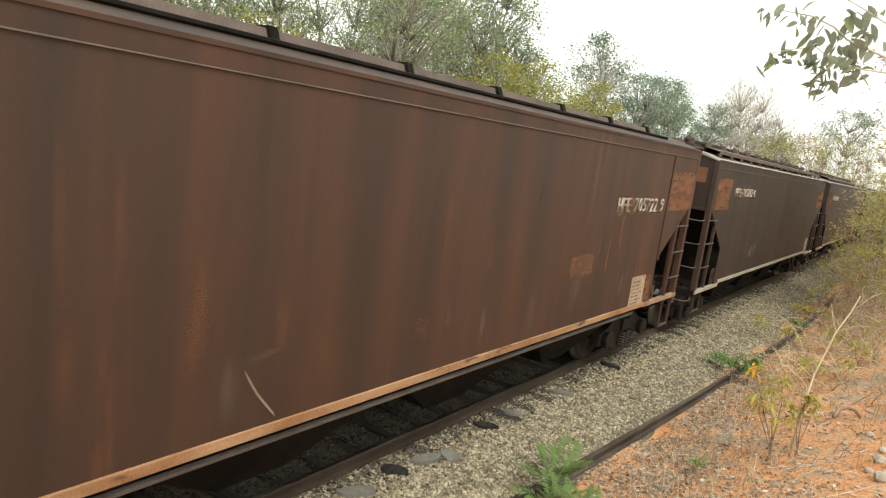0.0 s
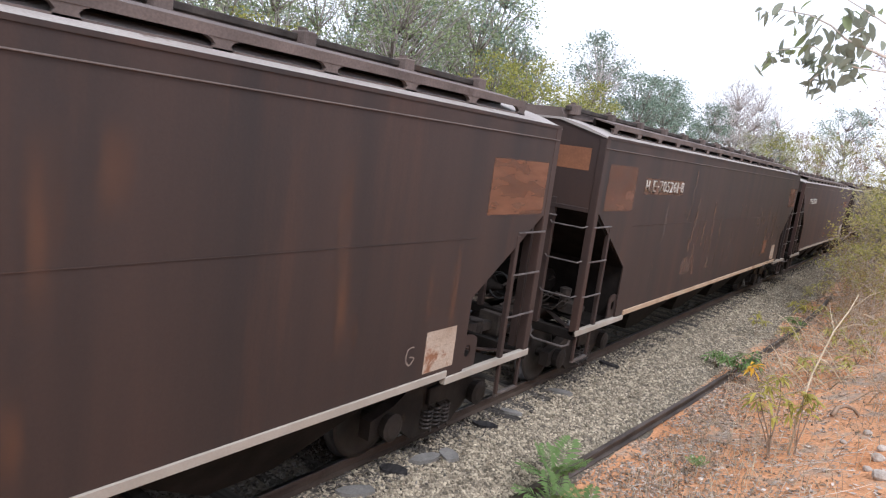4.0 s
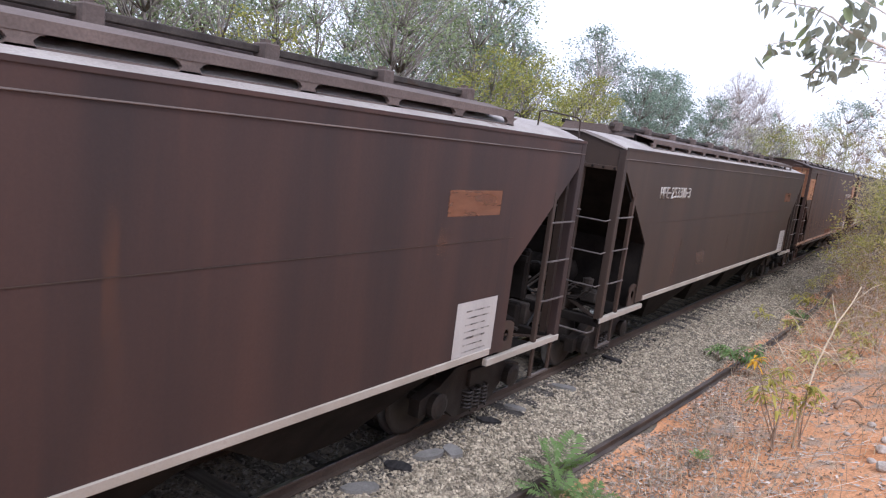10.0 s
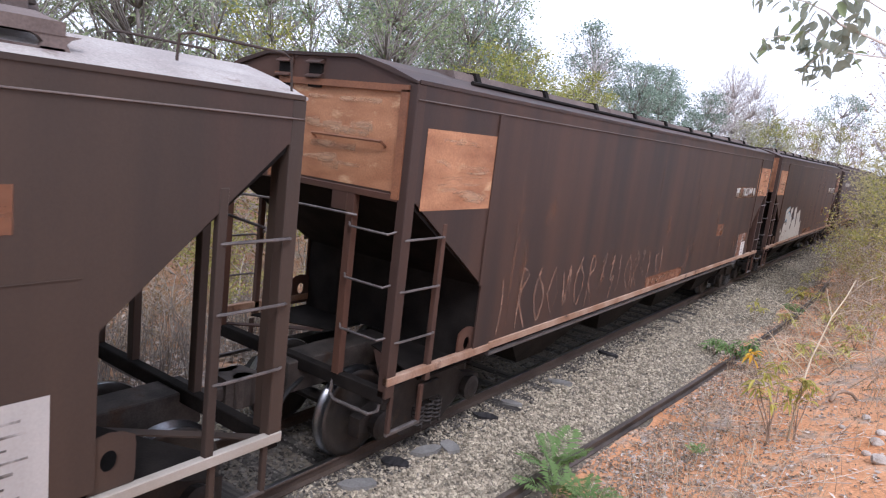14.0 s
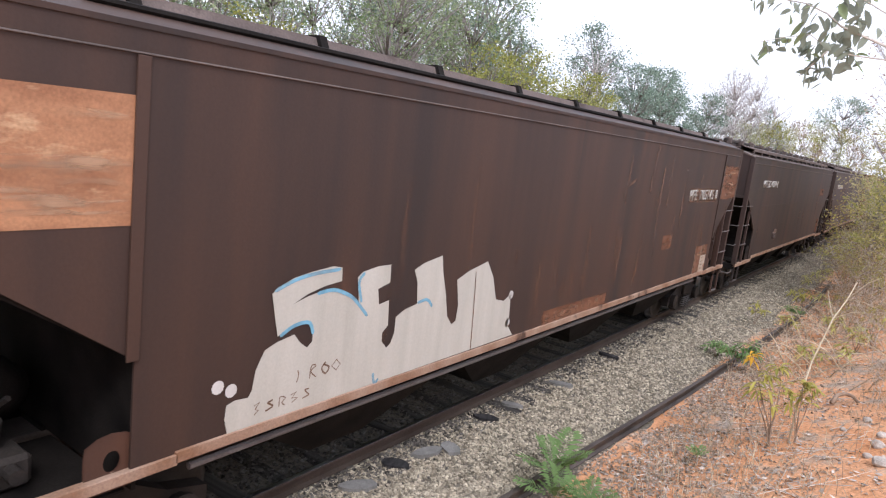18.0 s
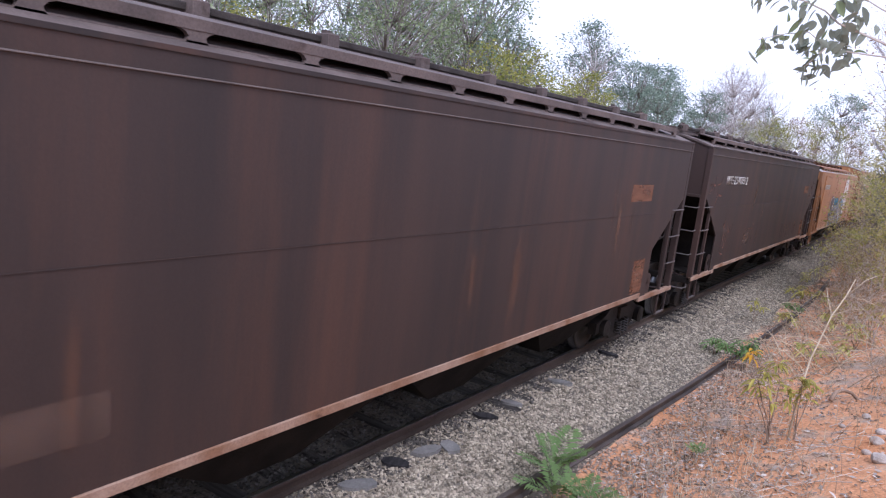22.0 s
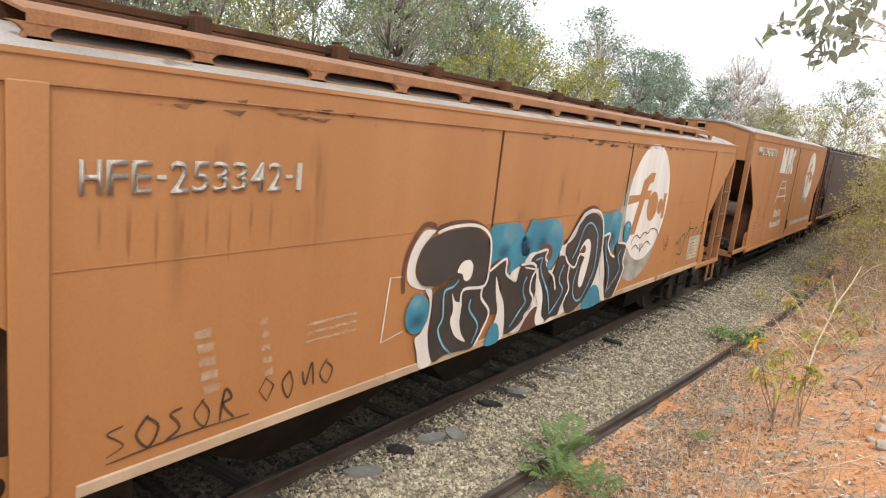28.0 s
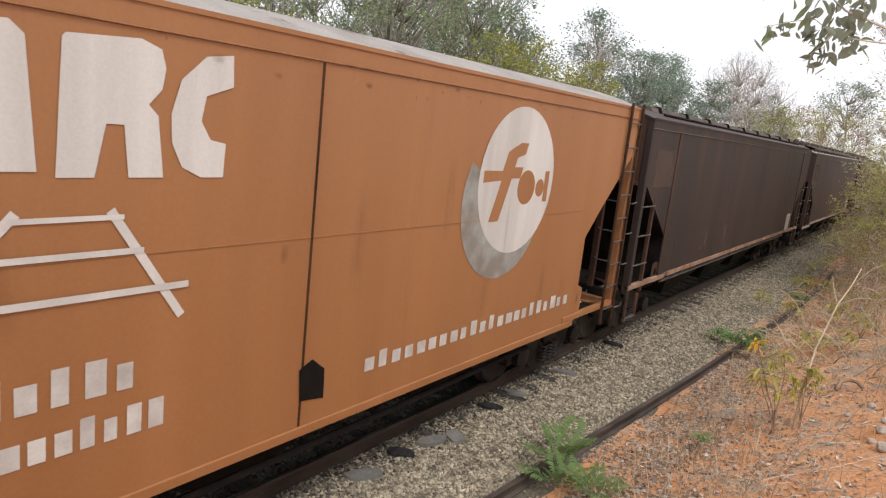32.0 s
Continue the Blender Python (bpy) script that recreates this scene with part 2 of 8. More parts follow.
M_TWIG = surface("grey_twig", (0.38, 0.33, 0.28), (0.58, 0.52, 0.45), 0.9, 0.0, 6, bump=0.0, vary=0.3, gloss=0.12)
M_BARK = surface("pale_bark", (0.15, 0.128, 0.11), (0.34, 0.31, 0.275), 0.95, 0.0, 4, (2, 2, 0.5), 0.4, gloss=0.12)
M_LEAF_GREEN = leafy("leaf_green", (0.145, 0.20, 0.085), (0.39, 0.45, 0.25))
# Dusty leaves, whitened so that haze and sky glare sit in the leaf colour.
M_LEAF_DUSTHAZE = leafy("leaf_dusty_hazed_green", (0.244, 0.281, 0.177), (0.573, 0.598, 0.415))
M_LEAF_YELLOW = leafy("leaf_yellow_green", (0.205, 0.228, 0.051), (0.464, 0.437, 0.130))
M_LEAF_PALE = leafy("leaf_pale_yellow_green", (0.26, 0.28, 0.07), (0.60, 0.54, 0.20))
M_LEAF_BLUE = leafy("leaf_blue_green", (0.134, 0.189, 0.144), (0.354, 0.439, 0.336))
M_LEAF_GREY = leafy("leaf_grey_green", (0.20, 0.225, 0.185), (0.38, 0.41, 0.31), 0.40)
M_LEAF_OLIVE = leafy("leaf_olive_yellow", (0.20, 0.20, 0.045), (0.52, 0.46, 0.12), 0.35)
M_LEAF_FADED = leafy("leaf_faded_olive", (0.38, 0.36, 0.16), (0.68, 0.60, 0.32), 0.5)
M_LEAF_RUSSET = leafy("leaf_russet", (0.30, 0.20, 0.16), (0.46, 0.34, 0.27))
M_LEAF_DRY = leafy("leaf_dry", (0.20, 0.125, 0.06), (0.36, 0.26, 0.14))
M_LEAF_FERN = leafy("leaf_fern", (0.10, 0.19, 0.065), (0.25, 0.36, 0.14), 0.40)
M_LEAF_GOLD = leafy("leaf_gold", (0.55, 0.30, 0.03), (0.70, 0.45, 0.06), 0.4)
M_WHITE = surface("chalky_white_paint", (0.50, 0.48, 0.45), (0.64, 0.62, 0.59), 0.7, 0.0, 2, STREAK, 0.05, (0.30, 0.26, 0.22), 1.4, 0.64, spot_soft=0.15, speck=0.05)
M_CHALK = surface("chalky_cream_paint", (0.40, 0.385, 0.33), (0.52, 0.50, 0.44), 0.75, 0.0, 2, STREAK, 0.05, (0.30, 0.27, 0.22), 1.2, 0.6, spot_soft=0.2, speck=0.05)
M_CREAMPLATE = surface("stained_cream_plate", (0.34, 0.26, 0.19), (0.46, 0.38, 0.30), 0.7, 0.0, 3, bump=0.05, spots=(0.24, 0.11, 0.055), spot_scale=3, spot_at=0.56)
M_PLATE = surface("chalky_grey_plate", (0.36, 0.345, 0.32), (0.47, 0.45, 0.42), 0.7, 0.0, 2, STREAK, 0.05, (0.24, 0.20, 0.17), 1.4, 0.62, spot_soft=0.2, speck=0.05)
M_CAST = surface("cream_raised_letters", (0.35, 0.32, 0.28), (0.48, 0.45, 0.405), 0.65, 0.0, 6, bump=0.05, spots=(0.16, 0.10, 0.07), spot_scale=5, spot_at=0.62)
M_PATCH = surface("rust_orange_patch", (0.13, 0.052, 0.024), (0.24, 0.10, 0.045), 0.7, 0.0, 1.5, (1, 1.2, 2.2), 0.1, (0.10, 0.045, 0.025), 1.3, 0.56, spot_soft=0.2)
M_PATCH_PALE = surface("scraped_rust_patch", (0.24, 0.10, 0.045), (0.42, 0.205, 0.10), 0.7, 0.0, 1.8, (1, 0.9, 2.6), 0.1, (0.56, 0.36, 0.20), 2.2, 0.58, spot_soft=0.15)
M_PATCH_DULL = surface("faded_brown_patch", (0.085, 0.058, 0.045), (0.13, 0.09, 0.07), 0.7, 0.0, 2, bump=0.05)
M_GRIT_BLACK = surface("black_spray_paint", (0.018, 0.018, 0.019), (0.04, 0.036, 0.034), 0.5, 0.0, 2, bump=0.02, speck=0.05)
M_SCRAWL = surface("brown_marker_line", (0.10, 0.055, 0.03), (0.16, 0.085, 0.045), 0.6, 0.0, 3, bump=0.02)
M_HOSE = surface("black_rubber_hose", (0.016, 0.016, 0.016), (0.03, 0.03, 0.03), 0.6, 0.0, 6, gloss=0.12)


# ---- mesh building ----
class Geo:
    """Vertices and faces of one mesh."""

    def __init__(self):
        self.v, self.f = [], []

    def add(self, verts, faces):
        o = len(self.v)
        self.v += [tuple(p) for p in verts]
        self.f += [tuple(i + o for i in q) for q in faces]
        return self

    def box(self, x0, x1, y0, y1, z0, z1, c=0.0):
        if not c:
            return self.add([(x, y, z) for z in (z0, z1) for x, y in ((x0, y0), (x1, y0), (x1, y1), (x0, y1))],
                            [(3, 2, 1, 0), (4, 5, 6, 7), (0, 1, 5, 4), (1, 2, 6, 5), (2, 3, 7, 6), (3, 0, 4, 7)])
        cx, cy, cz = (x0 + x1) / 2, (y0 + y1) / 2, (z0 + z1) / 2
        hx, hy, hz = (x1 - x0) / 2, (y1 - y0) / 2, (z1 - z0) / 2
        vs, idx = [], {}
        for sx in (-1, 1):
            for sy in (-1, 1):
                for sz in (-1, 1):
                    for a in range(3):
                        d = [hx, hy, hz]
                        for b in range(3):
                            if b != a:
                                d[b] -= c
                        idx[sx, sy, sz, a] = len(vs)
                        vs.append((cx + sx * d[0], cy + sy * d[1], cz + sz * d[2]))
        fs = []
        for a in range(3):
            b, e = (a + 1) % 3, (a + 2) % 3
            for s in (-1, 1):
                q = []
                for p, r in ((-1, -1), (1, -1), (1, 1), (-1, 1)):
                    k = [0, 0, 0]
                    k[a], k[b], k[e] = s, p, r
                    q.append(idx[(*k, a)])
                fs.append(tuple(q if s > 0 else q[::-1]))
            for p in (-1, 1):
                for r in (-1, 1):
                    k0, k1 = [0, 0, 0], [0, 0, 0]
                    k0[a], k0[b], k0[e] = -1, p, r
                    k1[a], k1[b], k1[e] = 1, p, r
                    q = [idx[(*k0, b)], idx[(*k1, b)], idx[(*k1, e)], idx[(*k0, e)]]
                    fs.append(tuple(q if p * r < 0 else q[::-1]))
        for sx in (-1, 1):
            for sy in (-1, 1):
                for sz in (-1, 1):
                    q = [idx[sx, sy, sz, a] for a in range(3)]
                    fs.append(tuple(q if sx * sy * sz > 0 else q[::-1]))
        return self.add(vs, fs)

    def prism(self, pts, axis, a, b):
        """A closed outline, extruded along axis 0, 1 or 2 from a to b; pts are the other two coordinates in order."""
        n = len(pts)
        def at(p, h):
            q = [p[0], p[1]]
            q.insert(axis, h)
            return tuple(q)
        vs = [at(p, a) for p in pts] + [at(p, b) for p in pts]
        fs = [tuple(range(n))[::-1], tuple(range(n, 2 * n))] + [(i, (i + 1) % n, n + (i + 1) % n, n + i) for i in range(n)]
        return self.add(vs, fs)

    def tube(self, path, r, sides=6, r_end=None):
        """A round bar along a path of points."""
        path = [Vector(p) for p in path]
        vs, fs, n = [], [], len(path)
        ref = Vector((0.31, 0.17, 0.93))
        for i, p in enumerate(path):
            d = (path[min(i + 1, n - 1)] - path[max(i - 1, 0)]).normalized()
            u = d.cross(ref)
            if u.length < 1e-3:
                u = d.cross(Vector((1, 0, 0)))
            u.normalize()
            w = d.cross(u)
            rr = r if r_end is None else r + (r_end - r) * i / (n - 1)
            for k in range(sides):
                a = 2 * math.pi * k / sides
                vs.append(p + u * rr * math.cos(a) + w * rr * math.sin(a))
        for i in range(n - 1):
            for k in range(sides):
                k2 = (k + 1) % sides
                fs.append((i * sides + k, i * sides + k2, (i + 1) * sides + k2, (i + 1) * sides + k))
        fs.append(tuple(range(sides))[::-1])
        fs.append(tuple((n - 1) * sides + k for k in range(sides)))
        return self.add(vs, fs)

    def lathe(self, profile, axis, centre, seg=24):
        """Turn (along, radius) pairs about an axis through centre."""
        vs, fs, n = [], [], len(profile)
        b, e = (axis + 1) % 3, (axis + 2) % 3
        for s in range(seg):
            a = 2 * math.pi * s / seg
            for h, r in profile:
                q = [0, 0, 0]
                q[axis], q[b], q[e] = centre[axis] + h, centre[b] + r * math.cos(a), centre[e] + r * math.sin(a)
                vs.append(tuple(q))
        for s in range(seg):
            t = (s + 1) % seg
            for i in range(n - 1):
                fs.append((s * n + i, t * n + i, t * n + i + 1, s * n + i + 1))
        return self.add(vs, fs)

    def mesh(self, name, mat, smooth=False):
        me = bpy.data.meshes.new(name)
        me.from_pydata(self.v, [], self.f)
        me.materials.append(mat)
        if smooth:
            me.polygons.foreach_set("use_smooth", [True] * len(me.polygons))
        me.update()
        return me


def part(name, geo, material, parent=None, label="", smooth=False):
    me = geo if isinstance(geo, bpy.types.Mesh) else geo.mesh(name, material, smooth)
    ob = new(name, me)
    if parent is not None:
        ob.parent = parent
    if label:
        tagged(ob, label)
    return ob


def thing(name, label, category, group="", kind="", m=None):
    ob = new(name)
    ob.empty_display_size = 0.2
    if m is not None:
        ob.matrix_basis = m
    return tagged(ob, label, category, group, kind)


# ---- ground, ballast and track ----
def ground_z(x, y):
    """Height of the ground: ballast bed, then the red bank that climbs towards the watcher; rough woodland floor beyond the line."""
    n = 0.05 * noise.noise((x * 0.7, y * 0.7, 0.3)) + 0.02 * noise.noise((x * 2.3, y * 2.3, 4.1))
    if -2.0 <= x <= 1.6:
        return -0.17
    if x < -2.0:
        return -0.17 - 0.14 * min(1, (-2.0 - x) / 0.6) + n * min(1, -2.0 - x) + 0.05 * max(0, min(-x - 4, 12))
    toe = -0.17 - 0.10 * min(1, (x - 1.6) / 0.6)
    if x <= 2.3:
        return toe + 0.3 * n * (x - 1.6)
    near = max(0.0, min(1.0, (7.0 - y) / 5.0))
    rise = 0.17 * (x - 2.3) + 0.05 * (x - 2.3) ** 2
    if x > 3.1:
        rise += near * 0.72 * min(x - 3.1, 2.3) * min(1.0, (x - 3.1) / 0.8)
    return toe + min(rise, 3.5) + n


def axis_steps(spans):
    out = []
    for a, b, step in spans:
        k = max(1, round((b - a) / step))
        out += [a + (b - a) * i / k for i in range(k)]
    return out + [spans[-1][1]]


def grid_sheet(name, xs, ys, mat, height):
    g = Geo()
    g.v = [(x, y, height(x, y)) for y in ys for x in xs]
    w = len(xs)
    g.f = [(j * w + i, j * w + i + 1, (j + 1) * w + i + 1, (j + 1) * w + i) for j in range(len(ys) - 1) for i in range(w - 1)]
    return part(name, g, mat, None, smooth=True)


XS = axis_steps([(-600, -60, 90), (-60, -12, 4), (-12, -2.6, 0.6), (-2.6, -2.0, 0.15), (-2.0, 1.6, 1.2), (1.6, 5.5, 0.13), (5.5, 14, 0.8), (14, 60, 6), (60, 600, 90)])
YS = axis_steps([(-600, -40, 80), (-40, -4, 3), (-4, 3, 0.5), (3, 22, 0.16), (22, 45, 0.5), (45, 120, 4), (120, 900, 80)])
ground = grid_sheet("ground", XS, YS, M_SOIL, ground_z)
ground.data.materials.append(M_WOODFLOOR)
for f in ground.data.polygons:
    if f.center.x < -2.2:
        f.material_index = 1
tagged(ground, "red dirt ground with stones and dry litter", "ground", kind="structure")


def bed_z(x, y):
    n = 0.012 * noise.noise((x * 5, y * 5, 2))
    if x > 1.55:
        return -0.155 - 0.15 * (x - 1.55) + n
    if x < -1.55:
        return -0.155 - 0.2 * (-1.55 - x) + n
    return -0.150 + n


BX = axis_steps([(-2.3, -1.0, 0.3), (-1.0, 2.45, 0.12)])
BY = axis_steps([(-80, 2, 6), (2, 30, 0.2), (30, 240, 6)])
tagged(grid_sheet("ballast_bed", BX, BY, M_BED, bed_z), "crushed grey stone track bed", "track bed", kind="structure")


def stone_field(name, mat, count, place, size, seed, label):
    """Loose angular stones as one mesh: squashed, turned octahedra with jittered corners."""
    rng = np.random.default_rng(seed)
    base = np.array([(1, 0, 0), (-1, 0, 0), (0, 1, 0), (0, -1, 0), (0, 0, 1), (0, 0, -1)], float)
    tri = np.array([(0, 2, 4), (2, 1, 4), (1, 3, 4), (3, 0, 4), (2, 0, 5), (1, 2, 5), (3, 1, 5), (0, 3, 5)])
    pos = place(rng, count)
    count = len(pos)
    v = base[None] * rng.uniform(0.6, 1.25, (count, 6, 1)) + rng.normal(0, 0.16, (count, 6, 3))
    v *= rng.uniform(size[0], size[1], (count, 1, 1)) * np.array([1, 1, 0.72])
    a, b = rng.uniform(0, 6.28, count), rng.normal(0, 0.5, count)
    ca, sa, cb, sb = np.cos(a), np.sin(a), np.cos(b), np.sin(b)
    x, y, z = v[..., 0].copy(), v[..., 1].copy(), v[..., 2].copy()
    y, z = y * cb[:, None] - z * sb[:, None], y * sb[:, None] + z * cb[:, None]
    x, y = x * ca[:, None] - y * sa[:, None], x * sa[:, None] + y * ca[:, None]
    v = np.stack([x, y, z], -1) + pos[:, None]
    f = (tri[None] + 6 * np.arange(count)[:, None, None]).reshape(-1, 3)
    me = bpy.data.meshes.new(name)
    me.from_pydata(v.reshape(-1, 3).tolist(), [], f.tolist())
    me.materials.append(mat)
    return tagged(new(name, me), label, "stones", kind="stuff")


def along(rng, n, y0, y1):
    """Distances along the line, thicker towards the watcher."""
    t = rng.uniform(0, 1, n)
    return y0 * (y1 / y0) ** t


SLEEPER_RNG = random.Random(11)
SLEEPERS = [(SLEEPER_RNG.uniform(-0.05, 0.07), 0.9 + i * 0.57 + SLEEPER_RNG.uniform(-0.06, 0.06), SLEEPER_RNG.random()) for i in range(84)]


def on_sleeper(rng, x, y):
    """True for most stones that would lie on a sleeper swept bare."""
    hit = np.zeros(len(x), bool)
    for sx, sy, bare in SLEEPERS:
        hit |= (np.abs(y - sy) < 0.085) & (x < 1.02 + sx) & (rng.uniform(0, 1, len(x)) < (0.95 if bare > 0.66 else 0.0))
    return hit


def shoulder(rng, n):
    y = along(rng, n, 3.2, 42)
    x = rng.uniform(0.60, 2.95, n)
    foot = np.interp(y, [4.6, 8.2, 11, 14, 17.5, 22, 27], [2.02, 2.22, 2.38, 2.55, 2.72, 2.86, 2.92]) - 0.03
    keep = (x < foot + 0.10 * rng.uniform(-1, 1, n)) & ~on_sleeper(rng, x, y)
    x, y = x[keep], y[keep]
    z = np.where(x > 1.55, -0.155 - 0.15 * (np.minimum(x, 2.3) - 1.55), -0.150) + rng.uniform(-0.012, 0.012, len(x))
    return np.stack([x, y, z], 1)


def between(rng, n):
    y = along(rng, n, 1.2, 42)
    x = rng.uniform(-1.0, 0.45, n)
    bare = on_sleeper(rng, x, y)
    x, y = x[~bare], y[~bare]
    n = len(x)
    return np.stack([x, y, np.full(n, -0.152) + rng.uniform(-0.012, 0.012, n)], 1)


def far_shoulder(rng, n):
    y = along(rng, n, 1.2, 42)
    x = rng.uniform(-2.3, -0.62, n)
    return np.stack([x, y, -0.152 - 0.12 * np.maximum(0, -1.5 - x) + rng.uniform(-0.012, 0.012, n)], 1)


def strewn(rng, n):
    y = along(rng, n, 4.0, 30)
    x = 2.2 + np.abs(rng.normal(0, 0.95, n))
    spill = np.array([noise.noise((a * 1.3, b * 1.0, 2.0)) + 0.4 * noise.noise((a * 3.5, b * 3.5, 5.0)) + 0.35 * max(0.0, 1 - abs(a - 2.75) / 0.6) for a, b in zip(x, y)])
    keep = spill > rng.uniform(-0.10, 0.45, n)
    return np.array([(a, b, ground_z(a, b) + 0.005) for a, b in zip(x[keep], y[keep])])


stone_field("ballast", M_STONE, 100000, shoulder, (0.012, 0.031), 3, "pale crushed stone ballast beside the rail")
stone_field("ballast", M_STONE_OILSHADE, 16000, between, (0.015, 0.036), 4, "dark oily ballast between the rails")
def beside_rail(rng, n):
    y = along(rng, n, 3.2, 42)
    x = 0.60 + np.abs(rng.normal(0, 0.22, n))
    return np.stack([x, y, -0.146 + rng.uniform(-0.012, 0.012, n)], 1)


# Dark stones paint the train's soft shadow along the rail, besides the oil.
stone_field("ballast", M_STONE_OILSHADE, 9000, beside_rail, (0.014, 0.032), 8, "ballast against the rail darkened by oil and painted shade")
stone_field("ballast", M_STONE, 13000, far_shoulder, (0.016, 0.038), 6, "pale crushed stone ballast beyond the track")
stone_field("gravel", M_SPILL, 28000, strewn, (0.008, 0.028), 5, "stray gravel scattered over red dirt")

RAIL_OUT = [(-0.055, 0), (0.055, 0), (0.055, 0.010), (0.012, 0.028), (0.010, 0.090), (0.030, 0.104), (0.033, 0.112), (0.033, 0.126), (0.026, 0.134),
            (-0.026, 0.134), (-0.033, 0.126), (-0.033, 0.112), (-0.030, 0.104), (-0.010, 0.090), (-0.012, 0.028), (-0.055, 0.010)]
track = thing("railway_track", "metre gauge track of rusty rails on wooden sleepers", "railway track", kind="structure")
for sx in (-0.533, 0.533):
    part("rail", Geo().prism([(sx + a, b - 0.136) for a, b in RAIL_OUT], 1, -120, 260), M_RAIL, track)
    part("rail_head", Geo().prism([(sx - 0.024, -0.0016), (sx + 0.024, -0.0016), (sx + 0.022, 0.0), (sx - 0.022, 0.0)], 1, -120, 260), M_RAILTOP, track, "polished running surface")
sleeper_mesh = [Geo().box(-1.0, 1.0, -0.10, 0.10, -0.16, 0, 0.012).mesh("sleeper", M_SLEEPER) for _ in range(1)][0]
plate_mesh = Geo().box(-0.10, 0.10, -0.07, 0.07, 0, 0.016, 0.003).mesh("tie_plate", M_RAIL)
rs = random.Random(12)
for sx, sy, bare in SLEEPERS:
    s = part("sleeper", sleeper_mesh, None, track)
    s.location = (sx, sy, -0.136 + rs.uniform(-0.012, 0.004))
    s.rotation_euler = (0, rs.uniform(-0.01, 0.01), rs.uniform(-0.06, 0.06))

loose = thing("loose_rail", "old rusty rail lying along the foot of the bank", "rail")
LR = [(2.02, 4.6), (2.10, 6.2), (2.23, 8.2), (2.42, 10.8), (2.60, 13.6), (2.75, 17.0), (2.83, 20.8), (2.80, 23.5), (2.72, 26.4)]
g = Geo()
ring = []
for x, y in LR:
    z = ground_z(x, y) + 0.0
    g.v += [(x + a * 0.95, y, z + 0.025 + b * 0.95) for a, b in RAIL_OUT]
k = len(RAIL_OUT)
for j in range(len(LR) - 1):
    for i in range(k):
        g.f.append((j * k + i, (j + 1) * k + i, (j + 1) * k + (i + 1) % k, j * k + (i + 1) % k))
g.f += [tuple(range(k)), tuple((len(LR) - 1) * k + i for i in range(k))[::-1]]
part("rail", g, M_LOOSERAIL, loose)


# ---- hopper wagons ----
HALF = 1.32
SPACING = 17.02


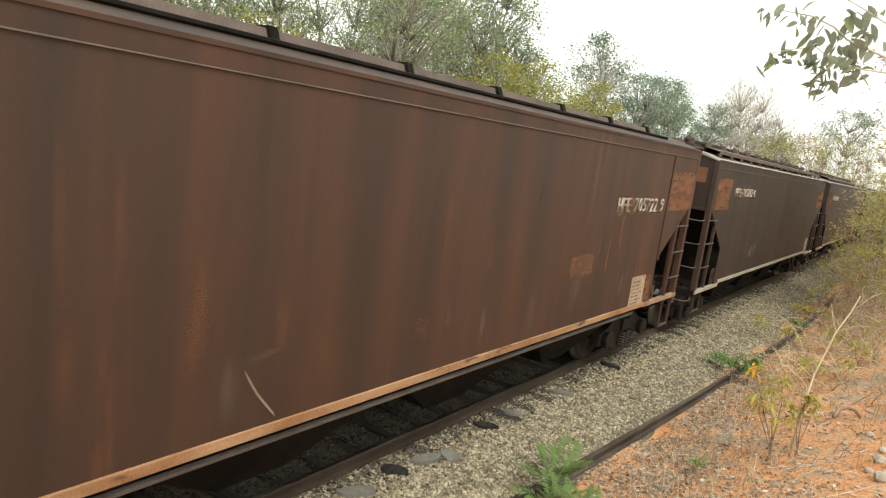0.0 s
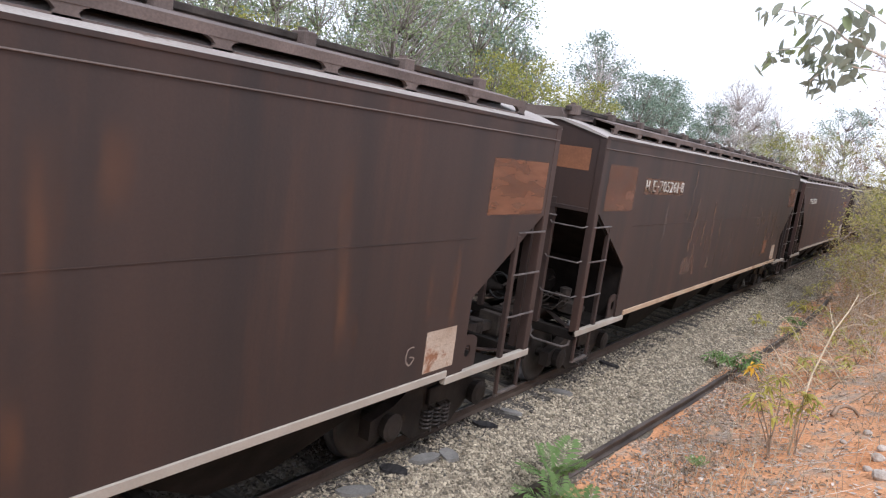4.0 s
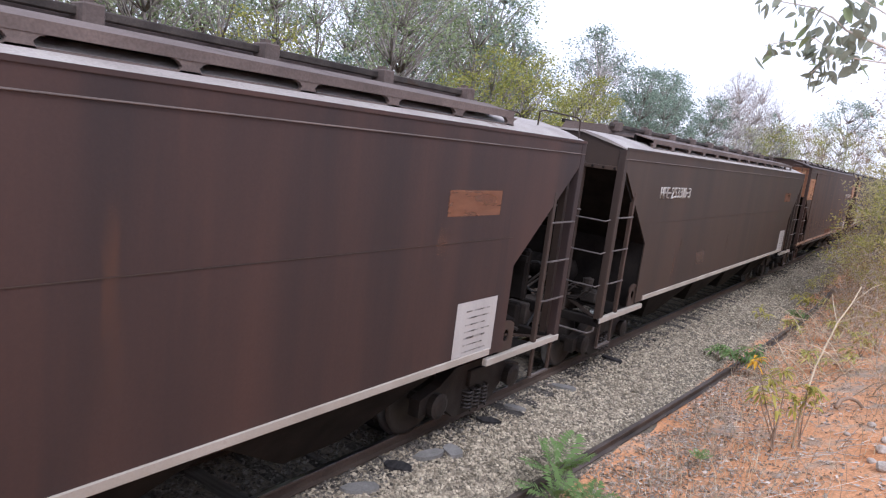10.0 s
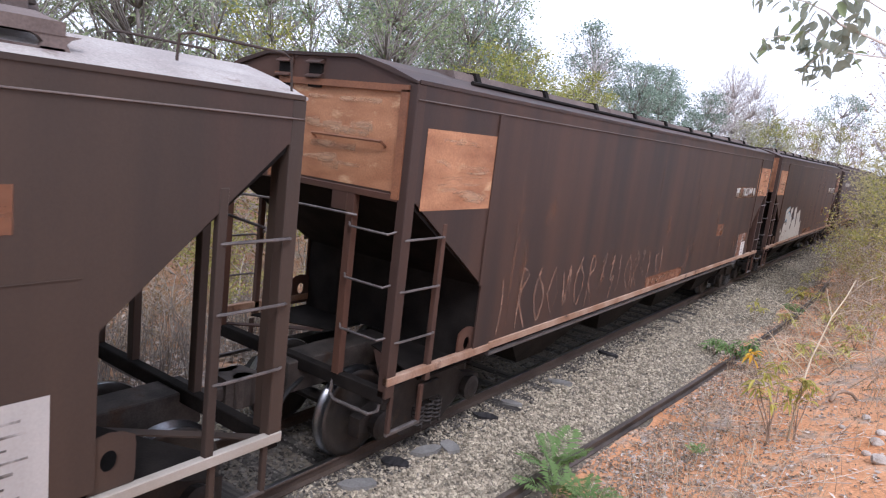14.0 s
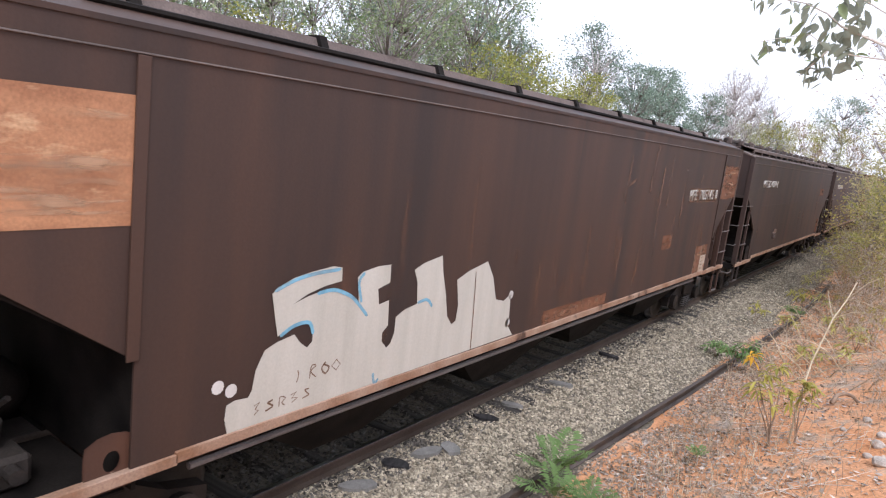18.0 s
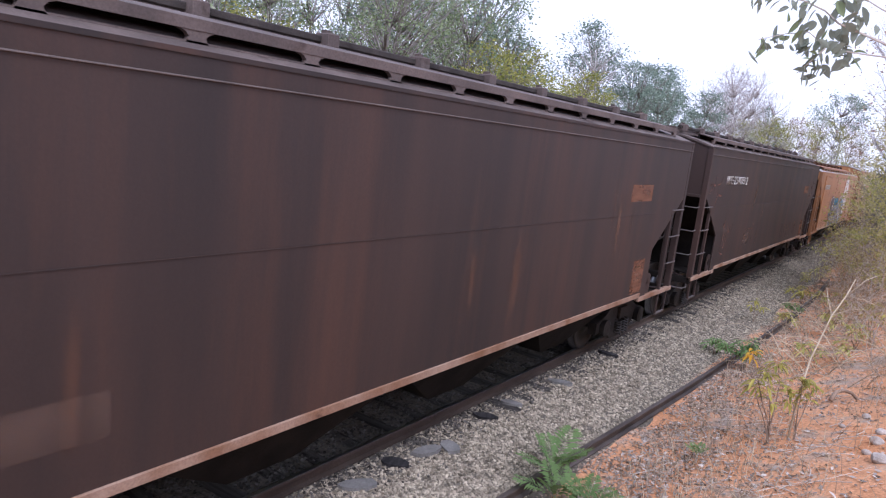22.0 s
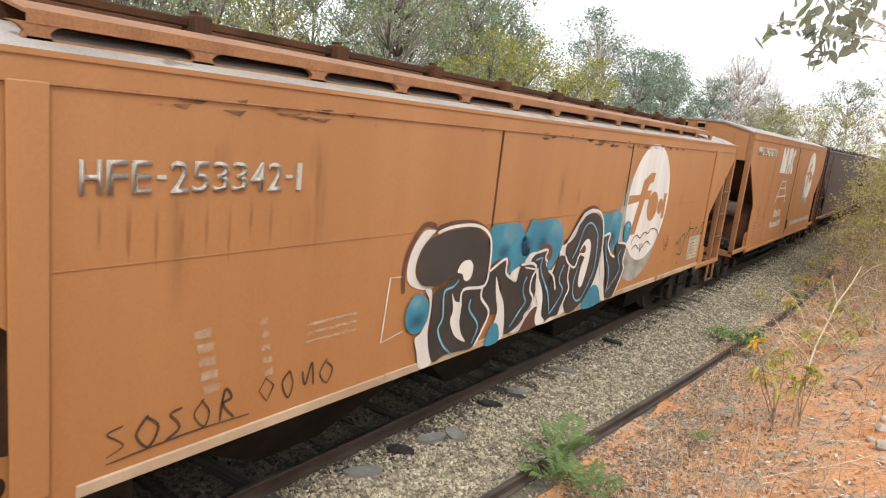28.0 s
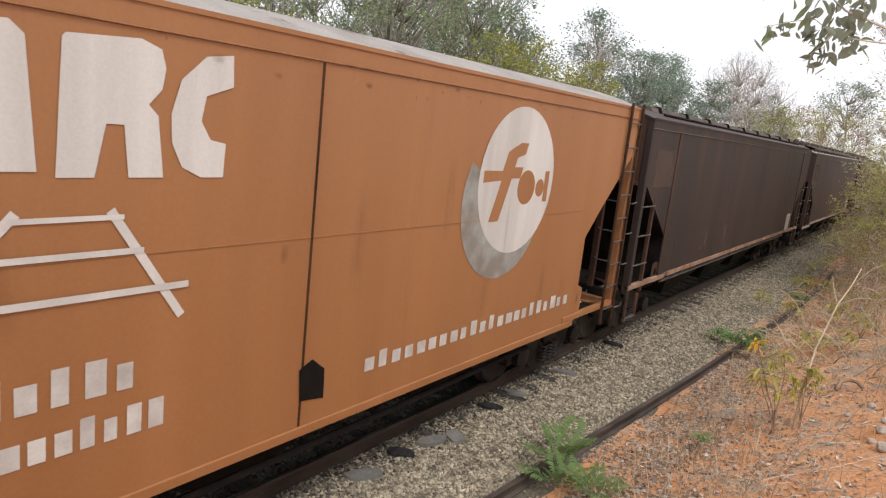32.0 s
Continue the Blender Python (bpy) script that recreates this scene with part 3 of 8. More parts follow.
def wagon_base(kind):
    """A covered hopper wagon on two bogies. Its origin lies at rail level under its middle; y runs along the line."""
    P = dict(
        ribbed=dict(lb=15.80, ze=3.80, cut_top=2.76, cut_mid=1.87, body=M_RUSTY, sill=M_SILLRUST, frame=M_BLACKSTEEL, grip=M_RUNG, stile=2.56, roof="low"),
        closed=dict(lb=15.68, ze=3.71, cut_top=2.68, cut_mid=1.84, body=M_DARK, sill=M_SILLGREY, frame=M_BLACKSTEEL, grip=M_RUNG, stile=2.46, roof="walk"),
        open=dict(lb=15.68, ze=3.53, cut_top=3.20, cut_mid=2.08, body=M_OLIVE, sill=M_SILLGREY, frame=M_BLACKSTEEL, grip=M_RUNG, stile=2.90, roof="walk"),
        orange=dict(lb=15.81, ze=3.52, cut_top=3.20, cut_mid=2.08, body=M_ORANGE, sill=M_SILLGREY, frame=M_ORANGEGRIMESHADE, grip=M_RUNG, stile=2.86, roof="walk"),
        short=dict(lb=13.02, ze=3.89, cut_top=3.22, cut_mid=2.15, body=M_ORANGE2, sill=M_ORANGE2, frame=M_ORANGEGRIMESHADE, grip=M_RUNG, stile=3.9, roof="plain"),
    )[kind]
    lb, ze, ct, cm, body, frame = P["lb"], P["ze"], P["cut_top"], P["cut_mid"], P["body"], P["frame"]
    w = thing("hopper_wagon", "", "railway wagon")
    H = lb / 2
    trimmed = M_ORANGEDIRT if kind in ("orange", "short") else body
    high = kind in ("ribbed", "open")
    zs, cu = (1.09 if high else 1.04), 1.42
    # sides
    if kind == "short":
        half = [(cu - 0.05, zs - 0.10), (cu - 0.05, 2.10), (0.96, 2.49), (0.12, ct), (0.02, ct), (0.02, ze)]
    else:
        half = [(cu, zs), (cu, cm), (0.14, ct), (0.02, ct), (0.02, ze)]
    left = [(u - H, z) for u, z in half]
    outline = left + [(-y, z) for y, z in left[::-1]]
    for s in (1, -1):
        part("side_panel", Geo().prism(outline, 0, s * (HALF - 0.02), s * HALF), body, w)
        a, b = (HALF, HALF + 0.012) if s > 0 else (-HALF - 0.012, -HALF)
        part("eave_lip", Geo().box(a, b, -H + 0.02, H - 0.02, ze - 0.02, ze + 0.012), body, w)
        # On brown wagons its pale tone paints sky light on the edge, with dust.
        part("drip_strip", Geo().prism([(s * HALF, ze - 0.143), (s * (HALF + 0.016), ze - 0.150), (s * (HALF + 0.016), ze - 0.154), (s * HALF, ze - 0.157)], 1, -H + 0.02, H - 0.02), M_ROOF if kind not in ("orange", "short") else M_ORANGEDIRT, w, "drip strip with dust and sky light put into its tone")
        seam = 2.47 if kind in ("closed", "short") else 2.40
        if kind not in ("ribbed",):
            part("weld_seam", Geo().box(a, b - s * 0.006 if s > 0 else b, -H + cu + 0.1, H - cu - 0.1, seam, seam + 0.006), body, w)
        # sill band and the lowered sill over each bogie
        x0, x1 = sorted((s * (HALF - 0.05), s * (HALF + 0.018)))
        if kind == "short":
            part("side_sill", Geo().box(x0, x1, -H + cu, H - cu, 0.88, 0.96, 0.006), P["sill"], w)
        else:
            part("side_sill", Geo().box(x0, x1, -H + cu + 0.3, H - cu - 0.3, *((1.10, 1.185) if kind == "ribbed" else (1.10, 1.178) if high else (1.04, 1.12)), 0.006), P["sill"], w)
        for e in (-1, 1):
            y0, y1 = sorted((e * H, e * (H - cu - 0.32)))
            part("end_step_sill", Geo().box(x0, x1, y0, y1, *((1.085, 1.165) if kind == "ribbed" else (0.965, 1.045)), 0.006), P["sill"] if kind != "short" else body, w)
            # reinforced bracket beside the bogie opening, with its lightening hole
            yb0, yb1 = sorted((e * (H - cu + 0.28), e * (H - cu - 0.02)))
            yc, n = e * (H - cu + 0.10), 16
            ring = [(math.cos(6.2832 * k / n), math.sin(6.2832 * k / n)) for k in range(n)]
            outer = [(yc + max(-1, min(1, 1.35 * c)) * 0.17, 1.23 + (0.19 * q if q > 0 else max(-1, 1.4 * q) * 0.18)) for c, q in ring]
            inner = [(yc + 0.055 * c, 1.24 + 0.07 * q) for c, q in ring]
            gs = Geo()
            for x in (HALF - 0.045, HALF - 0.03):
                gs.add([(s * x, a, b) for a, b in outer + inner], [(k, (k + 1) % n, n + (k + 1) % n, n + k) for k in range(n)])
            part("jacking_bracket", gs, body, w)
    # corner posts, ladders
    for e in (-1, 1):
        for s in (1, -1):
            x0, x1 = sorted((s * (HALF - 0.10), s * (HALF + 0.006)))
            y0, y1 = sorted((e * (H + 0.0), e * (H - 0.125)))
            part("corner_post", Geo().box(x0, x1, y0, y1, 0.96, ze - 0.02, 0.008), trimmed, w)
            # ladder on the side
            st = P["stile"]
            if kind != "short":
                xa, xb = sorted((s * (HALF - 0.05), s * (HALF + 0.006)))
                ya, yb = sorted((e * (H - 0.60), e * (H - 0.67)))
                part("ladder_stile", Geo().box(xa, xb, ya, yb, 1.0, st, 0.006), trimmed, w)
                zr = [2.50, 2.02, 1.53] if st < 2.8 else [2.54, 2.06, 1.57]
                if kind == "ribbed":
                    zr = [2.44, 1.97, 1.50]
                for z in zr:
                    part("rung", Geo().tube([(s * (HALF + 0.0), e * (H - 0.05), z - 0.01), (s * (HALF + 0.035), e * (H - 0.10), z), (s * (HALF + 0.035), e * (H - 0.58), z), (s * HALF, e * (H - 0.64), z - 0.01)], 0.012, 6), P["grip"], w)
                # step stirrup under the end
                xi0, xi1 = sorted((s * (HALF - 0.05), s * (HALF - 0.012)))
                for a, b, c, d in ((0.10, 0.15, 0.58, 0.96), (0.56, 0.61, 0.58, 0.96), (0.10, 0.61, 0.555, 0.595)):
                    part("step_stirrup", Geo().box(xi0, xi1, *sorted((e * (H - a), e * (H - b))), c, d, 0.005), P["grip"] if c < 0.57 else trimmed, w)
            # posts and rungs across the end
            pt = {"open": 3.29, "orange": 3.29, "short": ct + 0.02, "ribbed": 2.80, "closed": 2.82}[kind]
            if e * s > 0:
                continue
            for xi in ((s * 0.68, -s * 0.27, -s * 1.12) if kind != "short" else (s * 0.05, -s * 0.5)):
                part("end_post", Geo().box(xi - 0.045, xi + 0.045, *sorted((e * (H + 0.01), e * (H - 0.07))), 1.02, pt, 0.006), trimmed, w)
            if kind != "short":
                # long handrail across the end and a bent step under the corner
                part("handrail", Geo().tube([(-s * 0.98, e * (H - 0.01), 2.52), (-s * 0.92, e * (H + 0.06), 2.53), (-s * 0.2, e * (H + 0.07), 2.57), (s * 0.70, e * (H + 0.06), 2.58), (s * 0.76, e * (H - 0.01), 2.57)], 0.013, 6), P["grip"], w)
                part("corner_step", Geo().tube([(s * 0.64, e * (H - 0.03), 1.0), (s * 0.66, e * (H + 0.02), 0.82), (s * 0.74, e * (H + 0.05), 0.79), (s * 1.18, e * (H + 0.05), 0.79), (s * 1.25, e * (H + 0.0), 0.83), (s * 1.25, e * (H - 0.04), 0.98)], 0.018, 6), P["grip"], w)
                for z in ([2.50, 2.02, 1.53]):
                    part("rung", Geo().tube([(s * 1.25, e * (H - 0.01), z), (s * 1.20, e * (H + 0.05), z - 0.03), (s * 0.74, e * (H + 0.05), z - 0.03), (s * 0.68, e * (H - 0.01), z)], 0.012, 6), P["grip"], w)
        # end wall under the gable
        yw0, yw1 = sorted((e * (H - 0.02), e * (H - 0.045)))
        gz = ze + 0.20
        part("end_panel", Geo().prism([(-HALF + 0.02, ct), (HALF - 0.02, ct), (HALF - 0.02, ze), (0.62, gz), (-0.62, gz), (-HALF + 0.02, ze)], 1, yw0, yw1), body, w)
        part("end_stiffener", Geo().box(-HALF + 0.1, HALF - 0.1, *sorted((e * (H - 0.02), e * (H + 0.015))), ct, ct + 0.06, 0.005), body, w)
        for x in (-0.34, 0.08):
            g = Geo().box(x - 0.085, x + 0.085, *sorted((e * (H - 0.021), e * (H + 0.004))), ze - 0.12, ze + 0.11)
            part("vent_recess", g, M_BLACKSTEEL, w, "dark recess of a vent")
            g = Geo()
            for z in (ze - 0.035, ze + 0.095):
                g.prism([(e * (H - 0.02), z + 0.05), (e * (H + 0.05), z + 0.01), (e * (H + 0.05), z), (e * (H - 0.02), z)], 0, x - 0.10, x + 0.10)
            g.box(x - 0.10, x + 0.10, *sorted((e * (H - 0.02), e * (H + 0.012))), ze - 0.10, ze - 0.045)
            part("vent_lip", g, body, w, "drip lips over the vent slots")
        if kind != "closed":
            for x in (-0.98 if kind != "short" else -0.6, 0.54):
                part("hanging_tab", Geo().box(x - 0.10, x + 0.10, *sorted((e * (H - 0.018), e * (H + 0.012))), ct - 0.17, ct + 0.03, 0.006), trimmed, w, "plate tab under the end wall")
        if kind in ("open", "orange"):
            g = Geo()
            for k in range(15):
                x = -1.19 + 0.17 * k
                g.lathe([(0.0, 0.020), (e * 0.016, 0.016), (e * 0.022, 0.0)], 1, (x, e * (H + 0.014), ct + 0.03), 6)
            part("rivet_row", g, frame, w)
        if kind == "closed":
            for x in (-0.42, -0.02, 0.38):
                part("end_gusset", Geo().box(x - 0.012, x + 0.012, *sorted((e * (H - 0.02), e * (H + 0.01))), ct - 0.13, ct), body, w)
        # sloping sheet and bulkhead
        hyp = [(0.06, ct), (cu + 0.03, cm - 0.02), (cu + 0.03, 1.0), (cu + 0.06, 1.0), (cu + 0.06, cm), (0.06, ct + 0.04)]
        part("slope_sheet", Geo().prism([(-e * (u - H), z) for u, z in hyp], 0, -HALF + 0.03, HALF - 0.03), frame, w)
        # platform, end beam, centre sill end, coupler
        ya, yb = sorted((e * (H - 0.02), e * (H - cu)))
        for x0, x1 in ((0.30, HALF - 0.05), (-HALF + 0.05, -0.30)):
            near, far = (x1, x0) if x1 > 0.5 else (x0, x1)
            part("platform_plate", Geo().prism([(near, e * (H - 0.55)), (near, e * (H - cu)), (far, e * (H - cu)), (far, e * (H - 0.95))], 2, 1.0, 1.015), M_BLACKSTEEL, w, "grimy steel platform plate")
            part("corner_gusset", Geo().prism([(near, e * (H - 0.03)), (near, e * (H - 0.12)), (far + (near - far) * 0.18, e * (H - 0.95)), (far + (near - far) * 0.10, e * (H - 0.88))], 2, 0.985, 1.0), trimmed, w)
        part("end_beam", Geo().box(-HALF + 0.02, HALF - 0.02, *sorted((e * H, e * (H - 0.10))), 0.90, 1.03, 0.008), trimmed if kind in ("orange", "short") else frame, w)
        part("draft_sill", Geo().box(-0.17, 0.17, *sorted((e * (H + 0.12), e * (H - cu - 0.3))), 0.66, 0.99, 0.01), M_GEAR, w)
        gap = (SPACING - 15.68) / 2 if kind != "short" else 0.5
        cy = e * (H + gap)
        g = Geo().box(-0.065, 0.065, *sorted((e * H, cy - e * 0.12)), 0.74, 0.87, 0.01)
        g.prism([(-0.16, cy - e * 0.22), (0.10, cy - e * 0.25), (0.17, cy - e * 0.10), (0.14, cy + e * 0.06), (0.03, cy + e * 0.02), (0.0, cy - e * 0.06), (-0.08, cy - e * 0.05), (-0.12, cy + e * 0.06), (-0.18, cy + e * 0.02)], 2, 0.66, 0.95)
        part("coupler", g, M_GEAR, w)
        hose = [(0.30, e * (H + 0.05), 0.86), (0.34, e * (H + 0.25), 0.80), (0.33, e * (H + 0.42), 0.60), (0.25, e * (H + 0.62), 0.52)]
        part("brake_hose", Geo().tube(hose, 0.024, 7), M_HOSE, w, smooth=True)
    # roof
    rise = [(-HALF, ze), (-1.00, ze + 0.11), (-0.62, ze + 0.20), (0.62, ze + 0.20), (1.00, ze + 0.11), (HALF, ze), (HALF, ze - 0.02), (0.60, ze + 0.17), (-0.60, ze + 0.17), (-HALF, ze - 0.02)]
    roofmat = {"walk": M_DUST, "low": M_RUSTY_DARK, "plain": M_DUST}[P["roof"]]
    part("roof", Geo().prism(rise, 1, -H - 0.01, H + 0.01), roofmat, w)
    trim = M_ORANGEDIRT if kind == "orange" else M_ROOF
    if P["roof"] == "walk":
        inset = 1.55 if kind in ("open", "orange") else 0.62
        for s in (1, -1):
            # raised strip along the roof's edge, carried on short posts over a dark slot
            g = Geo().prism([(s * 1.13, ze + 0.185), (s * 1.13, ze + 0.205), (s * 0.80, ze + 0.275), (s * 0.80, ze + 0.255)], 1, -H + inset, H - inset)
            g.prism([(s * 1.145, ze + 0.14), (s * 1.145, ze + 0.21), (s * 1.13, ze + 0.21), (s * 1.13, ze + 0.14)], 1, -H + inset, H - inset)
            part("hatch_runner", g, trim, w)
            part("slot_lip", Geo().box(*sorted((s * 1.125, s * 1.14)), -H + inset, H - inset, ze + 0.045, ze + 0.075), trim, w)
            part("hatch_coaming", Geo().box(*sorted((s * 0.80, s * 0.83)), -H + inset, H - inset, ze + 0.14, ze + 0.26), frame if kind != "orange" else M_ORANGEGRIMESHADE, w)
            n = int((2 * (H - inset)) / 0.92)
            for i in range(n + 1):
                y = -H + inset + 0.05 + i * (2 * (H - inset) - 0.1) / n
                part("runner_post", Geo().prism([(y - 0.14, ze + 0.145), (y + 0.14, ze + 0.145), (y + 0.085, ze + 0.125), (y + 0.06, ze + 0.10), (y + 0.085, ze + 0.05), (y - 0.085, ze + 0.05), (y - 0.06, ze + 0.10), (y - 0.085, ze + 0.125)], 0, *sorted((s * 1.10, s * 1.14))), trim, w)
        part("hatch_cover", Geo().prism([(-0.42, ze + 0.26), (-0.36, ze + 0.36), (0.36, ze + 0.36), (0.42, ze + 0.26), (0.42, ze + 0.15), (-0.42, ze + 0.15)], 1, -H + inset - 0.2, H - inset + 0.2), trim, w)
        for s in (1, -1):
            part("hatch_rail", Geo().box(*sorted((s * 0.40, s * 0.47)), -H + inset - 0.15, H - inset + 0.15, ze + 0.335, ze + 0.395, 0.008), M_GEAR if kind != "orange" else M_ORANGEGRIMESHADE, w, "dark rusty rail along the hatch cover")
        part("roof_walk", Geo().box(-0.80, 0.80, -H + inset - 0.1, H - inset + 0.1, ze + 0.20, ze + 0.225), trim, w)
        n = int(2 * (H - inset) / 1.3)
        for i in range(n + 1):
            y = -H + inset + i * 2 * (H - inset) / n
            part("hatch_clamp", Geo().box(0.38, 0.56, y - 0.07, y + 0.07, ze + 0.27, ze + 0.42, 0.012).box(0.42, 0.48, y - 0.03, y + 0.03, ze + 0.42, ze + 0.45), M_ROOF if kind != "orange" else M_ORANGEGRIMESHADE, w)
        if kind in ("open", "orange"):
            for x in (0.30, 1.16):
                part("roof_hoop", Geo().tube([(x - 0.1, H - 0.85, ze + 0.12), (x - 0.1, H - 0.84, ze + 0.28), (x - 0.06, H - 0.78, ze + 0.30), (x + 0.05, H - 0.14, ze + 0.28), (x + 0.06, H - 0.08, ze + 0.25), (x + 0.06, H - 0.05, ze - 0.05)], 0.010, 6), trimmed, w)
    elif P["roof"] == "low":
        part("hatch_cover", Geo().prism([(-0.85, ze + 0.11), (-0.80, ze + 0.23), (0.80, ze + 0.23), (0.85, ze + 0.11)], 1, -H + 1.2, H - 1.2), M_ROOF, w)
        for i in range(9):
            y = -H + 1.6 + i * (2 * H - 3.2) / 8
            part("hatch_strap", Geo().prism([(-0.90, ze + 0.10), (-0.83, ze + 0.25), (0.83, ze + 0.25), (0.90, ze + 0.10)], 1, y - 0.04, y + 0.04), frame, w)
        for s in (1, -1):
            part("roof_rail", Geo().tube([(s * 1.05, -H + 1.2, ze + 0.115), (s * 1.05, H - 1.2, ze + 0.115)], 0.022, 6), frame, w)
            for e in (-1, 1):
                y = e * (H - cu + 0.02)
                part("side_rib", Geo().box(*sorted((s * HALF, s * (HALF + 0.02))), y - 0.04, y + 0.04, cm, ze - 0.16, 0.004), body, w)
            part("train_pipe", Geo().tube([(s * 1.22, -H + 1.9, 0.98), (s * 1.22, H - 1.9, 0.98)], 0.028, 7), M_PIPE, w)
    if kind == "orange":
        for s in (1, -1):
            for u in (1.47, 14.21):
                part("side_rib", Geo().box(*sorted((s * HALF, s * (HALF + 0.03))), u - 0.10 - H, u + 0.10 - H, 1.13, ze - 0.14, 0.008), body, w)
            for u in (5.95, 9.6):
                part("panel_joint", Geo().box(*sorted((s * HALF, s * (HALF + 0.006))), u - 0.015 - H, u + 0.015 - H, 1.14, ze - 0.16), frame, w)
    if kind == "short":
        for s in (1, -1):
            part("panel_joint", Geo().box(*sorted((s * HALF, s * (HALF + 0.006))), 6.695 - H, 6.715 - H, 0.97, ze - 0.16), frame, w)
            part("train_pipe", Geo().tube([(s * 1.20, -H + 2.0, 0.72), (s * 1.20, -H + 4.0, 0.66), (s * 1.20, H - 5, 0.68), (s * 1.20, H - 2.4, 0.74)], 0.032, 7), M_BLACKSTEEL, w)
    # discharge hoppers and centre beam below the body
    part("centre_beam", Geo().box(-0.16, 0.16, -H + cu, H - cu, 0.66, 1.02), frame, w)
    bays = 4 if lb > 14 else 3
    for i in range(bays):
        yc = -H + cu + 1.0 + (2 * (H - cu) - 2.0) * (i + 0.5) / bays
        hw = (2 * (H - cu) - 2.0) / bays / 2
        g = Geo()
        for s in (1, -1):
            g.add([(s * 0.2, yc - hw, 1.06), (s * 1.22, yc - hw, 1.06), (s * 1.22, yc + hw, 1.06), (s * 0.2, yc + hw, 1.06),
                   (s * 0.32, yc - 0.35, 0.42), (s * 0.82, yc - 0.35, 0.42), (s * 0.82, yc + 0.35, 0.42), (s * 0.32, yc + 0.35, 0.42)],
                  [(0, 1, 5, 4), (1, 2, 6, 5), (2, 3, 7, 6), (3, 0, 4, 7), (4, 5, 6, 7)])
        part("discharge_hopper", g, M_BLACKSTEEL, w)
    # bogies
    for e in (-1, 1):
        yc = e * (H - 1.24)
        for s in (1, -1):
            x0, x1 = sorted((s * 0.76, s * 0.90))
            sf = [(yc - 1.06, 0.36), (yc - 1.06, 0.56), (yc - 0.72, 0.64), (yc - 0.42, 0.80), (yc + 0.42, 0.80), (yc + 0.72, 0.64), (yc + 1.06, 0.56), (yc + 1.06, 0.36),
                  (yc + 0.66, 0.40), (yc + 0.36, 0.18), (yc - 0.36, 0.18), (yc - 0.66, 0.40)]
            fr = part("bogie_side_frame", Geo().prism(sf, 0, x0, x1), M_BOGIE, w)
            for d in (-0.80, 0.80):
                part("axle_box", Geo().lathe([(-0.09, 0.0), (-0.09, 0.12), (0.07, 0.15), (0.09, 0.10), (0.10, 0.0)] if s > 0 else [(0.09, 0.0), (0.09, 0.12), (-0.07, 0.15), (-0.09, 0.10), (-0.10, 0.0)], 0, (s * 0.92, yc + d, 0.46), 14), M_BOGIE, w)
            for d in (-0.16, 0.0, 0.16):
                coil = [(s * 0.93 + 0.065 * math.cos(a * 0.7), yc + d + 0.065 * math.sin(a * 0.7), 0.24 + 0.0052 * a) for a in range(52)]
                part("spring", Geo().tube(coil, 0.015, 4), M_WHEEL, w)
        part("bolster", Geo().box(-0.95, 0.95, yc - 0.17, yc + 0.17, 0.52, 0.72, 0.01), M_BOGIE, w)
        part("brake_beam", Geo().tube([(-0.8, yc - 0.34, 0.40), (0.8, yc - 0.34, 0.40)], 0.04, 6).tube([(-0.8, yc + 0.34, 0.40), (0.8, yc + 0.34, 0.40)], 0.04, 6), M_BLACKSTEEL, w)
        for d in (-0.80, 0.80):
            ax = part("wheelset", Geo().tube([(-0.86, 0, 0), (0.86, 0, 0)], 0.07, 10), M_WHEEL, w)
            ax.location = (0, yc + d, 0.46)
            for s in (1, -1):
                disc = [(-0.035 * s, 0.07), (-0.035 * s, 0.13), (-0.008 * s, 0.17), (-0.012 * s, 0.350), (-0.05 * s, 0.394), (-0.055 * s, 0.480), (-0.03 * s, 0.487), (-0.02 * s, 0.462)]
                part("wheel", Geo().lathe(disc + [(0.062 * s, 0.457), (0.062 * s, 0.398), (0.03 * s, 0.350), (0.035 * s, 0.17), (0.055 * s, 0.13), (0.055 * s, 0.07)], 0, (s * 0.535, 0, 0), 40), M_WHEEL, ax, smooth=True)
                part("tread", Geo().lathe([(-0.054 * s, 0.4815), (-0.03 * s, 0.4885), (-0.02 * s, 0.4635), (0.058 * s, 0.4585)], 0, (s * 0.535, 0, 0), 40), M_TREAD, ax, "bright worn tread", smooth=True)
    return w


WAGONS = [  # kind, label
    ("ribbed", "rust-brown covered hopper wagon with raised cream numbers and streaked sides"),
    ("closed", "dark brown covered hopper wagon with pale sill and rust patch"),
    ("closed", "dark brown covered hopper wagon with scratched rusty scrawls"),
    ("open", "grimy brown covered hopper wagon with open ends and pale sill"),
    ("open", "plain grimy brown covered hopper wagon with open ends"),
    ("ribbed", "rust-brown covered hopper wagon with scraped orange ends"),
    ("ribbed", "rust-brown covered hopper wagon with large white graffiti"),
    ("closed", "dark brown covered hopper wagon with rusty sill"),
    ("closed", "dark brown covered hopper wagon with faint red scrawls"),
    ("orange", "orange covered hopper wagon with black and teal graffiti and white disc"),
    ("short", "short faded orange covered hopper wagon with white painted emblem"),
    ("ribbed", "dark brown covered hopper wagon coupled behind an orange one"),
    ("closed", "dark brown covered hopper wagon near the train's tail"),
    ("closed", "dark brown covered hopper wagon near the train's tail"),
]
LENGTH = {"short": 13.02, "ribbed": 15.80, "orange": 15.81}
AHEAD = {"ribbed": 0.12, "orange": 0.13}  # how far the longer kinds reach forward
train = []
base = {}
START = []
corner = 14.148 - SPACING
